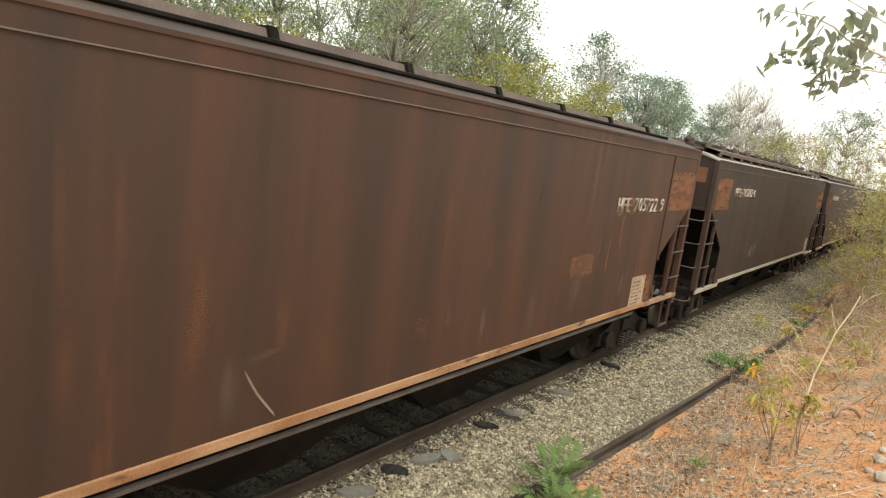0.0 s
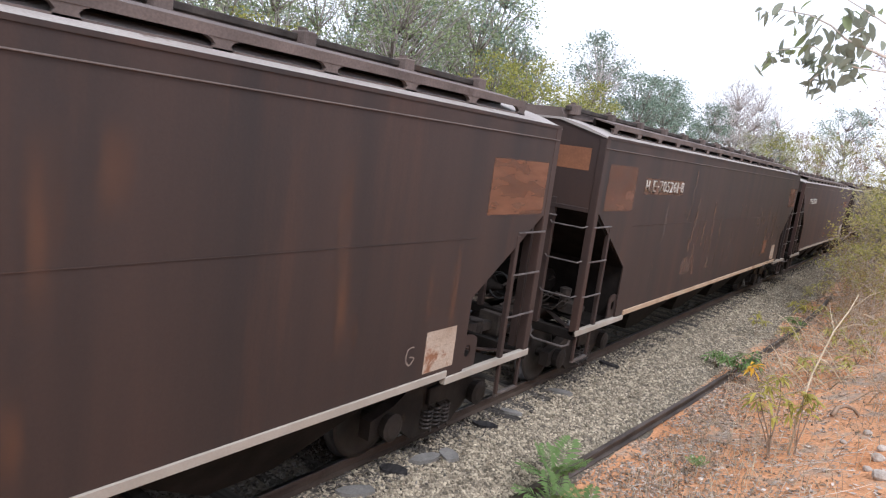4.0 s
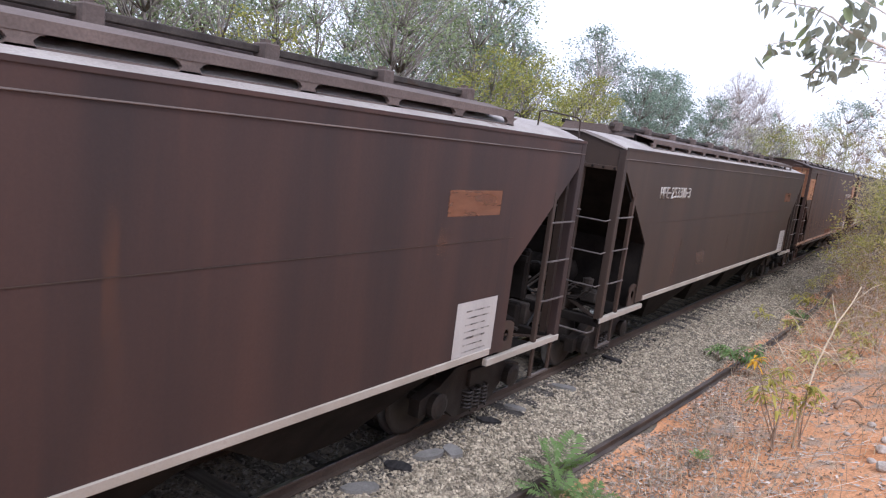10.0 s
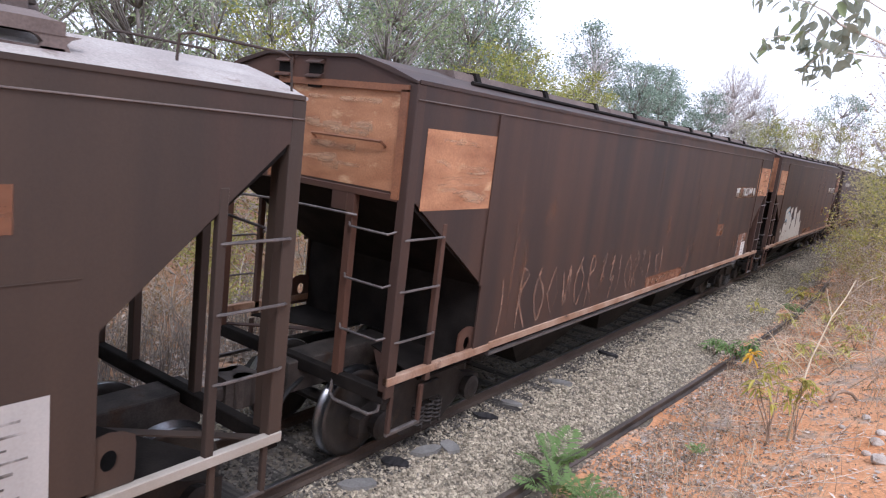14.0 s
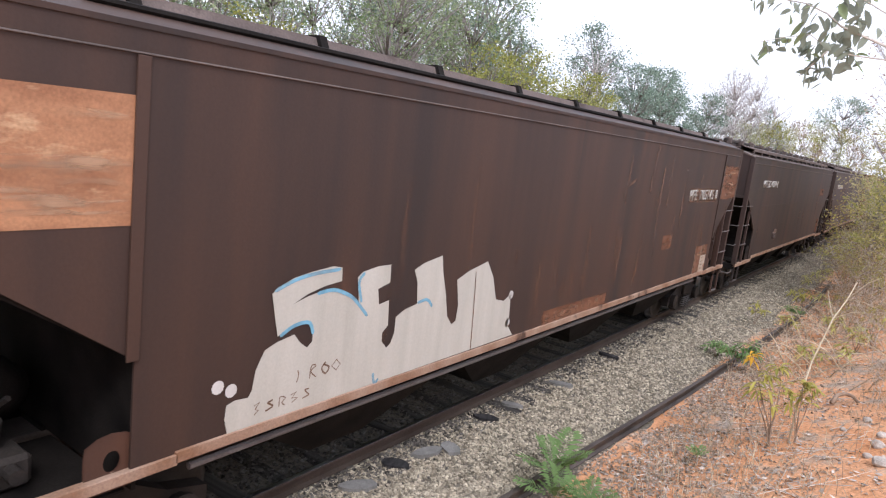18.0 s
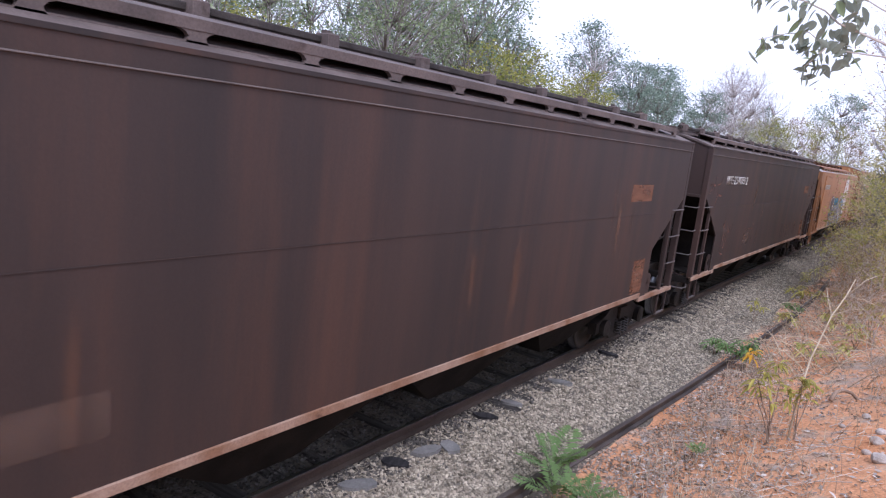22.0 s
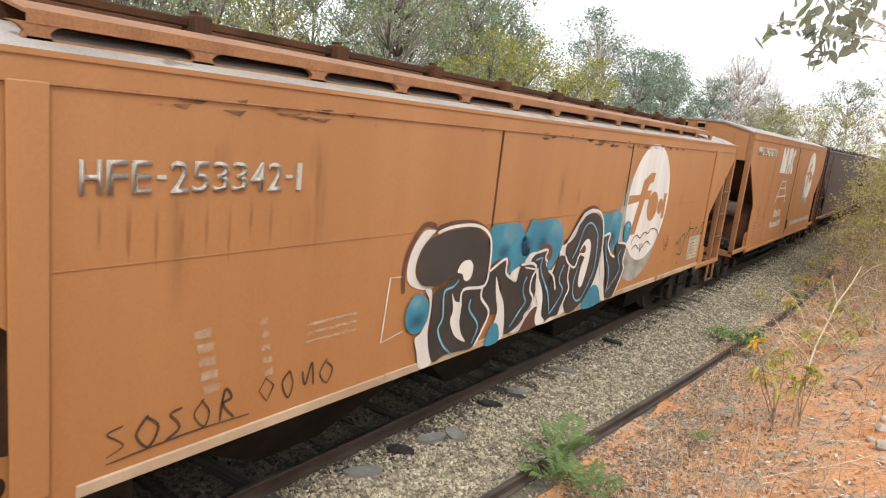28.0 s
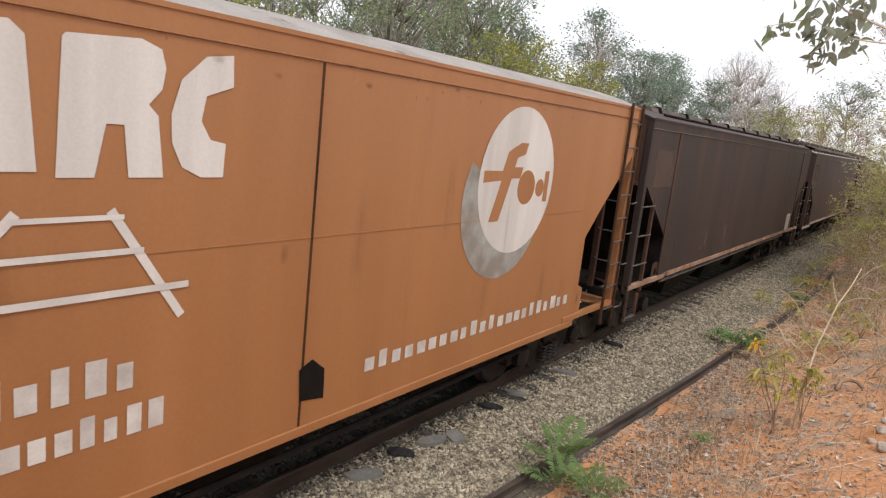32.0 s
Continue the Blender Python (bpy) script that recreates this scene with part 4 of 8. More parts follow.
for i, (kind, label) in enumerate(WAGONS):
    if kind not in base:
        w = base[kind] = wagon_base(kind)
    else:
        w = copy_thing(base[kind], Matrix())
    tagged(w, label, "railway wagon", "wagons of the passing train")
    START.append(corner + LENGTH.get(kind, 15.68) / 2 - AHEAD.get(kind, 0.0))
    corner += 13.70 if kind == "short" else SPACING
    train.append(w)

SPEED = [5.708, 5.599, 5.543, 5.417, 5.189, 5.179, 5.186, 5.129, 5.090]


def travelled(t):
    """How far the train has run after t seconds; SPEED holds its pace every four seconds."""
    d, k = 0.0, 0
    while t > 4 * (k + 1) and k < 7:
        d += 2 * (SPEED[k] + SPEED[k + 1])
        k += 1
    r = t - 4 * k
    return d + SPEED[k] * r + (SPEED[k + 1] - SPEED[k]) * r * r / 8


def motions():
    for w, s in zip(train, START):
        walk(w, [(t / 2, pose(0, s - travelled(t / 2), 0)) for t in range(65)])
        for ax in [c for c in w.children if c.name.startswith("wheelset")]:
            x, y, z = ax.location
            walk(ax, [(t / 10, pose(x, y, z, math.degrees(travelled(t / 10) / 0.46) % 360)) for t in range(321)])


# ---- lettering, paint and wear on the wagons ----
def thin_paint(name, colour, low, high, grain=4.0, stretch=(1, 1, 1), edge=0.0):
    """Worn paint or scraped rust that lets the steel under it show in places."""
    m = surface(name, tuple(c * 0.8 for c in colour), colour, 0.7, 0.0, 3, stretch, 0.03, speck=0.06)
    n, link = m.node_tree.nodes, m.node_tree.links
    tc = n.new("ShaderNodeTexCoord")
    mp = n.new("ShaderNodeMapping")
    mp.inputs["Scale"].default_value = stretch
    no = n.new("ShaderNodeTexNoise")
    no.inputs["Scale"].default_value, no.inputs["Detail"].default_value = grain, 8
    mr = n.new("ShaderNodeMapRange")
    mr.inputs[1].default_value, mr.inputs[2].default_value, mr.inputs[3].default_value, mr.inputs[4].default_value = 0.35, 0.65, low, high
    tr = n.new("ShaderNodeBsdfTransparent")
    mx = n.new("ShaderNodeMixShader")
    link.new(tc.outputs["Object"], mp.inputs[0])
    link.new(mp.outputs[0], no.inputs["Vector"])
    link.new(no.outputs["Fac"], mr.inputs[0])
    cover = mr.outputs[0]
    if edge:
        # thins out towards the borders of the mark
        sep = n.new("ShaderNodeSeparateXYZ")
        link.new(tc.outputs["Generated"], sep.inputs[0])
        for k in (1, 2):
            far = n.new("ShaderNodeMath")
            far.operation = "PINGPONG"
            far.inputs[1].default_value = 0.5
            link.new(sep.outputs[k], far.inputs[0])
            sm = n.new("ShaderNodeMapRange")
            sm.interpolation_type = "SMOOTHSTEP"
            sm.inputs[1].default_value, sm.inputs[2].default_value = 0.0, edge
            link.new(far.outputs[0], sm.inputs[0])
            mu = n.new("ShaderNodeMath")
            mu.operation = "MULTIPLY"
            link.new(cover, mu.inputs[0])
            link.new(sm.outputs[0], mu.inputs[1])
            cover = mu.outputs[0]
    link.new(cover, mx.inputs[0])
    link.new(tr.outputs[0], mx.inputs[1])
    link.new(n["Principled BSDF"].outputs[0], mx.inputs[2])
    link.new(mx.outputs[0], n["Material Output"].inputs[0])
    return m


T_STRIP = thin_paint("bare_rust_strip", (0.165, 0.085, 0.048), 0.35, 0.8, 3.0, (1, 1, 1), 0.06)
T_SCRAPE = thin_paint("pale_orange_scrape", (0.52, 0.32, 0.19), 0.1, 0.75, 4.0, (1, 0.8, 3), 0.4)
T_STREAK = thin_paint("thin_rust_streak", (0.26, 0.115, 0.055), 0.03, 0.34, 3.0, (1, 3, 0.35), 0.5)
T_PALE = thin_paint("thin_pale_scrape", (0.34, 0.27, 0.22), 0.0, 0.2, 4.0, (1, 3, 0.5), 0.5)
T_SMEAR = thin_paint("smeared_rust", (0.22, 0.115, 0.072), 0.0, 0.50, 2.5, (1, 2, 0.8))
T_RED = thin_paint("faint_red_scrawl", (0.25, 0.085, 0.05), 0.02, 0.5, 4.0)
T_PATCH = thin_paint("worn_rust_patch", (0.20, 0.082, 0.038), 0.55, 0.92, 3.0, (1, 0.6, 2.5), 0.02)
T_FADED = thin_paint("faded_stencil_patch", (0.15, 0.095, 0.07), 0.25, 0.55, 4.0, (1, 1, 1), 0.08)
T_WHITE = thin_paint("worn_white_paint", (0.66, 0.64, 0.60), 0.75, 1.0, 5.0)
T_STENCIL = thin_paint("worn_stencil", (0.52, 0.45, 0.36), 0.1, 0.75, 9.0)
T_GREY = thin_paint("worn_grey_paint", (0.37, 0.38, 0.35), 0.55, 0.95, 4.0)
T_DIRT = thin_paint("dark_run_stain", (0.11, 0.055, 0.03), 0.0, 0.42, 3.0, (1, 3, 0.4), 0.5)
T_RUSTEDGE = thin_paint("dark_rust_edge", (0.07, 0.035, 0.022), 0.3, 0.8, 6.0)
T_DIMBAR = thin_paint("dim_worn_stencil", (0.32, 0.17, 0.10), 0.1, 0.6, 7.0)
T_PRINT = thin_paint("worn_black_print", (0.05, 0.04, 0.035), 0.05, 0.75, 9.0)
T_TAG = thin_paint("pale_rust_tag", (0.32, 0.19, 0.13), 0.1, 0.75, 4.0)
T_PALE2 = thin_paint("faint_chalk", (0.40, 0.34, 0.29), 0.3, 0.7, 5.0)
T_INK = thin_paint("dark_brown_marker", (0.05, 0.03, 0.02), 0.55, 0.95, 6.0)
T_PURPLE = thin_paint("faint_purple_scuff", (0.17, 0.085, 0.095), 0.0, 0.26, 5.0)
T_DULL = thin_paint("dull_rust_patch", (0.185, 0.085, 0.047), 0.40, 0.78, 2.0, (1, 0.6, 2.0), 0.05)
T_LOOP = thin_paint("dull_brown_loop", (0.21, 0.115, 0.08), 0.1, 0.7, 4.0)
T_TEAL = thin_paint("teal_spray", (0.035, 0.215, 0.31), 0.8, 1.0, 3.0)
T_PALEBAR = thin_paint("faint_pale_stencil", (0.55, 0.42, 0.30), 0.2, 0.7, 6.0)
T_PALEPLATE = thin_paint("worn_pale_plate", (0.52, 0.44, 0.34), 0.6, 0.95, 4.0, (1, 1, 1), 0.05)
T_GRIME = thin_paint("faint_grime_run", (0.16, 0.075, 0.038), 0.0, 0.24, 3.0, (1, 3, 0.4), 0.5)
T_BLOOM = thin_paint("pale_spray_bloom", (0.36, 0.60, 0.66), 0.2, 0.55, 3.0, (1, 1, 1), 0.5)
T_DEEP = thin_paint("deep_blue_spray", (0.018, 0.10, 0.19), 0.3, 0.75, 3.0, (1, 1, 1), 0.5)
M_SHADOWLINE = surface("brown_spray_shade", (0.075, 0.030, 0.018), (0.12, 0.05, 0.028), 0.6, 0.0, 3, bump=0.02)
T_SKYBLUE = thin_paint("blue_spray_line", (0.20, 0.46, 0.62), 0.5, 1.0, 5.0)


class Side:
    """The side of one wagon that faces the watcher; u runs from its leading corner, z from the rail."""

    def __init__(self, wagon, kind, shift=0.0):
        self.w, self.h = wagon, LENGTH.get(kind, 15.68) / 2
        self.o = self.h - shift
        self.kind = kind

    def poly(self, name, pts, mat, layer=0, label=""):
        x = HALF + 0.004 + 0.0025 * layer
        return part(name, Geo().add([(x, u - self.o, z) for u, z in pts], [tuple(range(len(pts)))]), mat, self.w, label)

    def rect(self, name, u0, u1, z0, z1, mat, layer=0, label=""):
        return self.poly(name, [(u0, z0), (u1, z0), (u1, z1), (u0, z1)], mat, layer, label)

    def disc(self, name, u, z, r, mat, layer=0, label="", sx=1.0, a0=0.0, a1=6.2832, inner=0.0, n=40):
        full = a1 - a0 > 6.2
        k = n if full else n + 1
        out = [(u + sx * r * math.cos(a0 + (a1 - a0) * i / n), z + r * math.sin(a0 + (a1 - a0) * i / n)) for i in range(k)]
        if not inner:
            return self.poly(name, out, mat, layer, label)
        x = HALF + 0.005 + 0.0025 * layer
        ins = [(u + sx * inner * math.cos(a0 + (a1 - a0) * i / n), z + inner * math.sin(a0 + (a1 - a0) * i / n)) for i in range(k)]
        vs = [(x, a - self.o, b) for a, b in out + ins]
        fs = [(i, (i + 1) % k, k + (i + 1) % k, k + i) for i in range(k if full else k - 1)]
        return part(name, Geo().add(vs, fs), mat, self.w, label)

    def stroke(self, name, pts, width, mat, layer=0, label="", smooth=True):
        p = [Vector(q) for q in pts]
        if smooth and len(p) > 2:
            q = []
            for i in range(len(p) - 1):
                a, b, c, d = p[max(i - 1, 0)], p[i], p[i + 1], p[min(i + 2, len(p) - 1)]
                for k in range(5):
                    t = k / 5
                    q.append(0.5 * ((2 * b) + (c - a) * t + (2 * a - 5 * b + 4 * c - d) * t * t + (3 * b - a - 3 * c + d) * t ** 3))
            p = q + [p[-1]]
        x = HALF + 0.005 + 0.0025 * layer
        vs, n = [], len(p)
        for i, q in enumerate(p):
            d = (p[min(i + 1, n - 1)] - p[max(i - 1, 0)])
            d = d.normalized() if d.length > 1e-6 else Vector((1, 0))
            s = Vector((-d.y, d.x)) * width / 2 * (0.6 if i in (0, n - 1) else 1)
            vs += [(x, q.x + s.x - self.o, q.y + s.y), (x, q.x - s.x - self.o, q.y - s.y)]
        return part(name, Geo().add(vs, [(2 * i, 2 * i + 1, 2 * i + 3, 2 * i + 2) for i in range(n - 1)]), mat, self.w, label)

    def scrawl(self, u0, u1, z0, z1, count, mat, seed, width=0.035, name="scrawl"):
        """Unreadable loops and strokes in a row."""
        r = random.Random(seed)
        for k in range(count):
            a = u0 + (u1 - u0) * (k + 0.1) / count
            b = u0 + (u1 - u0) * (k + 0.85) / count
            form = r.choice([((0.1, 1), (0.2, 0.5), (0.0, 0.0)), ((0.0, 0.9), (0.5, 1.0), (0.1, 0.5), (0.6, 0.45), (0.1, 0.0)), ((0.7, 0.9), (0.1, 0.8), (0.5, 0.5), (0.7, 0.2), (0.0, 0.0)),
                             ((0.1, 0.0), (0.2, 1.0), (0.7, 0.8), (0.2, 0.5), (0.8, 0.0)), ((0.0, 0.8), (0.3, 0.1), (0.6, 0.9), (0.9, 0.2)), ((0.5, 1.0), (0.0, 0.5), (0.5, 0.0), (0.9, 0.5), (0.4, 0.9))])
            pts = [(a + (b - a) * (p + r.gauss(0, 0.06)), z0 + (z1 - z0) * (q + r.gauss(0, 0.05))) for p, q in form]
            self.stroke(name, pts, width * r.uniform(0.7, 1.3), mat, 1, smooth=r.random() < 0.7)

    def streaks(self, count, mat, seed, z0=1.3, z1=3.5):
        r = random.Random(seed)
        for k in range(count):
            u, top, ln, wd = r.uniform(1.7, 2 * self.h - 1.7), r.uniform(z0 + 0.5, z1), r.uniform(0.3, 1.5), r.uniform(0.03, 0.11)
            bot = max(z0 - 0.1, top - ln)
            wd *= 2.6
            lean = r.gauss(0, 0.04)
            self.poly("rust_streak", [(u - wd / 2, top), (u + wd / 2, top), (u + wd / 2 + lean, bot), (u - wd / 2 + lean, bot)], mat, 0.12 + 0.03 * k)

    def number(self, text, u0, u1, z0, z1, mat=None, backing=None):
        """Raised letters, each a part of its own, on a strip of barer steel."""
        if backing:
            self.rect("number_strip", u0 - 0.06, u1 + 0.06, z0 - 0.05, z1 + 0.04, backing, 0)
        room = [{"1": 0.62, "-": 0.66, " ": 0.8}.get(ch, 1.0) for ch in text]
        step = (u1 - u0) / sum(room)
        u = u0
        for ch, adv in zip(text, room):
            wide = {"1": 0.26, "-": 0.40}.get(ch, 0.80) * step
            if ch != " ":
                ob = part("letter", glyph(ch, mat or M_CAST), None, self.w)
                h = (z1 - z0) * (0.12 if ch == "-" else 1.0)
                zc = (z0 + z1) / 2 - h / 2 if ch == "-" else z0
                ob.matrix_basis = Matrix(((0, 0, 1, HALF + 0.001), (wide, 0, 0, u + (adv * step - wide) / 2 - self.o), (0, h, 0, zc), (0, 0, 0, 1)))
            u += adv * step


GLYPHS = {}


def glyph(ch, mat):
    """One letter of the built-in font as a mesh, one unit wide and high."""
    if (ch, mat.name) in GLYPHS:
        return GLYPHS[ch, mat.name]
    if ch in "-1":
        me = Geo().box(0, 1, 0, 1, 0, 0.016).mesh("letter", mat)
    else:
        cu = bpy.data.curves.new("letter", "FONT")
        cu.body, cu.size, cu.extrude, cu.resolution_u, cu.offset = ch, 1.0, 0.0, 3, 0.004
        ob = bpy.data.objects.new("letter", cu)
        me = bpy.data.meshes.new_from_object(ob)
        bpy.data.objects.remove(ob)
        co = np.array([tuple(v.co) for v in me.vertices])
        lo, hi = co.min(0), co.max(0)
        bm = bmesh.new()
        bm.from_mesh(me)
        bpy.data.meshes.remove(me)
        for v in bm.verts:
            v.co.x, v.co.y, v.co.z = (v.co.x - lo[0]) / (hi[0] - lo[0]), (v.co.y - lo[1]) / (hi[1] - lo[1]), 0
        ex = bmesh.ops.extrude_face_region(bm, geom=bm.faces[:])
        for v in ex["geom"]:
            if isinstance(v, bmesh.types.BMVert):
                v.co.z = 0.016
        bmesh.ops.recalc_face_normals(bm, faces=bm.faces)
        me = bpy.data.meshes.new("letter")
        bm.to_mesh(me)
        bm.free()
        me.materials.append(mat)
    GLYPHS[ch, mat.name] = me
    return me


def data_panel(s, u0, u1, z0, z1, rusty=0.0, plate=None):
    """Stencilled table of weights: a pale plate with rows of unreadable print."""
    s.rect("data_panel", u0, u1, z0, z1, plate or M_PLATE, 0, "pale plate with rows of print")
    if rusty > 0:
        s.rect("rust_margin", u1, u1 + rusty, z0 + 0.01, z1 - 0.01, T_PATCH, 0)
    if rusty < 0:
        s.rect("rust_margin", u0, u0 - rusty, z0, z1 + 0.01, T_PATCH, 1)
        s.rect("rust_margin", u0 - rusty, u1, z1 - 0.22, z1 + 0.01, T_PATCH, 1)
    r = random.Random(int(u0 * 100))
    a = u0 - min(rusty, 0)
    for k in range(7):
        z = z0 + 0.06 + k * (z1 - z0 - 0.1) / 7
        s.rect("print_row", a + 0.05 + (0.12 if not plate and not rusty else 0), u1 - r.uniform(0.06, 0.25), z, z + r.uniform(0.010, 0.022), T_PRINT, 2)


def end_plate(s, x0, x1, z0, z1, mat, label=""):
    y = -s.h + 0.02 - 0.0035
    return part("end_patch", Geo().prism([(x0, z0), (x1, z0), (x1, z1), (x0, z1)], 1, y, y + 0.001), mat, s.w, label)


def retint(s, names, mat):
    for c in s.w.children:
        if c.name.split(".")[0] in names:
            c.material_slots[0].link = "OBJECT"
            c.material_slots[0].material = mat


sides = [Side(w, k, AHEAD.get(k, 0.0)) for w, (k, _) in zip(train, WAGONS)]
sides[5].o += 0.06
A, B, C, D, E, F, G, H_, I_, J, K, L_, M_, N_ = sides

# first wagon: rust brown, orange sill
M_SILLORANGE = surface("orange_rust_sill", (0.24, 0.11, 0.045), (0.40, 0.24, 0.14), 0.75, 0.0, 1.6, (1, 1, 3), 0.1, (0.10, 0.045, 0.025), 1.5, 0.60)
retint(A, ("side_sill",), M_SILLORANGE)
A.number("HFE 705722 9", 12.10, 14.08, 2.71, 2.92, backing=T_STRIP)
A.rect("rust_patch", 14.34, 15.62, 2.70, 3.41, T_PATCH)
data_panel(A, 13.25, 13.86, 1.14, 1.66, 0.27, M_CREAMPLATE)
A.rect("rust_patch", 10.85, 11.6, 1.85, 2.15, T_DULL)
A.stroke("pale_scrape", [(5.82, 1.65), (5.95, 1.45), (6.14, 1.23)], 0.018, T_PALE2, 1)
A.stroke("pale_scrape", [(5.80, 1.68), (5.9, 1.72), (6.2, 1.78)], 0.05, T_PALE, 1)
A.stroke("pale_scrape", [(8.6, 1.22), (9.6, 1.25), (9.9, 1.42), (9.75, 1.52), (9.7, 1.30), (10.3, 1.22)], 0.03, T_PALE, 1)
A.streaks(26, T_STREAK, 1)
A.streaks(10, T_PALE, 2, 1.3, 2.2)

for s, text, u0, u1, seed in ((B, "HFE-705262-6", 1.73, 3.73, 3), (C, "H E-705261-8", 1.73, 3.67, 4)):
    s.number(text, u0, u1, 3.01, 3.19, backing=T_STRIP)
    s.rect("rust_patch", 0.23, 1.36, 2.70, 3.38, T_DULL if s is C else T_PATCH)
    s.rect("rust_patch", 14.30 if s is B else 14.38, 15.50, 2.70, 3.30, T_PATCH if s is B else T_DULL)
    s.rect("faded_patch", 4.36, 5.05, 1.46, 1.79, T_FADED)
    u = 13.55 if s is B else 13.20
    s.rect("data_panel", u, u + 0.50, 1.16, 1.58, M_CREAMPLATE, 0, "stained cream plate")
    for k in range(4):
        s.rect("print_row", u + 0.05, u + 0.45 - 0.04 * (k % 2), 1.24 + 0.08 * k, 1.255 + 0.08 * k, T_DIRT, 1)
    end_plate(s, 0.58, 1.12, 3.24, 3.54, M_PATCH, "rust-orange square on the end wall")
    s.stroke("chalk_loop", [(1.78, 1.44), (1.70, 1.44), (1.68, 1.28), (1.76, 1.22), (1.82, 1.30), (1.74, 1.31)], 0.018, T_PALE, 1)
    s.streaks(12, T_STREAK, seed)
for pts in ([(10.51, 2.57), (10.53, 2.28), (10.75, 2.23), (10.59, 1.77), (10.57, 1.52), (10.5, 1.25)],
            [(10.34, 1.47), (10.51, 1.36), (10.66, 1.5), (10.74, 1.63), (10.87, 1.45)],
            [(10.86, 2.62), (10.88, 2.42), (11.05, 2.37), (11.02, 2.56), (11.01, 2.09)],
            [(11.05, 2.37), (11.32, 2.39), (11.22, 2.22)],
            [(11.95, 2.64), (11.9, 2.39), (11.82, 1.88), (12.03, 1.99), (11.87, 2.35), (12.06, 2.46)],
            [(12.36, 2.58), (12.31, 2.09), (12.48, 1.41)]):
    C.stroke("scrawl", pts, 0.075, T_SMEAR, 1, "faint smeared rust scrawl")
for pts in ([(12.51, 2.44), (12.38, 2.13)],
            [(12.85, 2.23), (13.08, 1.35)],
            [(13.19, 2.2), (13.57, 1.99), (13.43, 1.76), (13.24, 1.63)],
            [(11.64, 1.53), (11.64, 1.31), (11.69, 1.61), (11.86, 1.49)],
            [(13.44, 3.05), (13.56, 2.38)],
            [(10.29, 2.56), (10.29, 2.3)]):
    C.stroke("scrawl", pts, 0.075, T_SMEAR, 1, "faint smeared rust scrawl")
for pts in ([(4.40, 3.41), (4.38, 3.00), (4.37, 2.55)],
            [(4.85, 2.87), (4.80, 2.52), (4.75, 2.08)],
            [(4.03, 2.67), (4.23, 2.59), (4.46, 2.46)],
            [(4.91, 2.02), (5.07, 1.73), (5.21, 1.42)],
            [(4.57, 2.17), (4.64, 1.89)],
            [(5.75, 2.17), (5.81, 1.83)],
            [(6.09, 2.86), (6.11, 2.30), (6.16, 1.77)],
            [(6.72, 2.53), (6.76, 2.05)]):
    C.stroke("scrawl", pts, 0.13, T_SMEAR, 1.4, "broad smeared rust stroke")
B.stroke("chalk_mark", [(13.37, 1.47), (13.28, 1.46), (13.26, 1.36), (13.32, 1.30), (13.38, 1.36), (13.31, 1.38)], 0.016, T_PALE2, 1, "faint chalk mark")
C.rect("scraped_patch", 11.83, 12.27, 1.42, 1.80, T_PATCH, 1)
C.stroke("pale_scrape", [(11.87, 1.46), (11.89, 1.62), (11.98, 1.70)], 0.03, T_PALE2, 2)
C.stroke("pale_scrape", [(12.12, 1.50), (12.16, 1.66)], 0.03, T_PALE2, 2)
C.streaks(10, T_PALE, 14)
C.rect("rust_patch", 6.1, 6.35, 1.45, 1.68, T_FADED)

for s, text, u1, seed in ((D, "HFE-253309-0", 3.39, 7), (E, "HFE-253310-3", 3.38, 8)):
    s.number(text, 1.72, u1, 2.81, 3.0)
    s.rect("rust_patch", 12.86, 13.82, 2.66, 2.92, T_PATCH)
    data_panel(s, 13.24, 14.0, 1.16, 1.77)
    s.streaks(3, T_STREAK, seed + 20)
retint(D, ("side_panel", "eave_lip", "corner_post"), M_REDDISH)
D.rect("rust_patch", 7.35, 7.75, 1.50, 1.57, T_PATCH, 1)
E.rect("faded_patch", 4.5, 5.1, 1.45, 1.75, T_FADED)

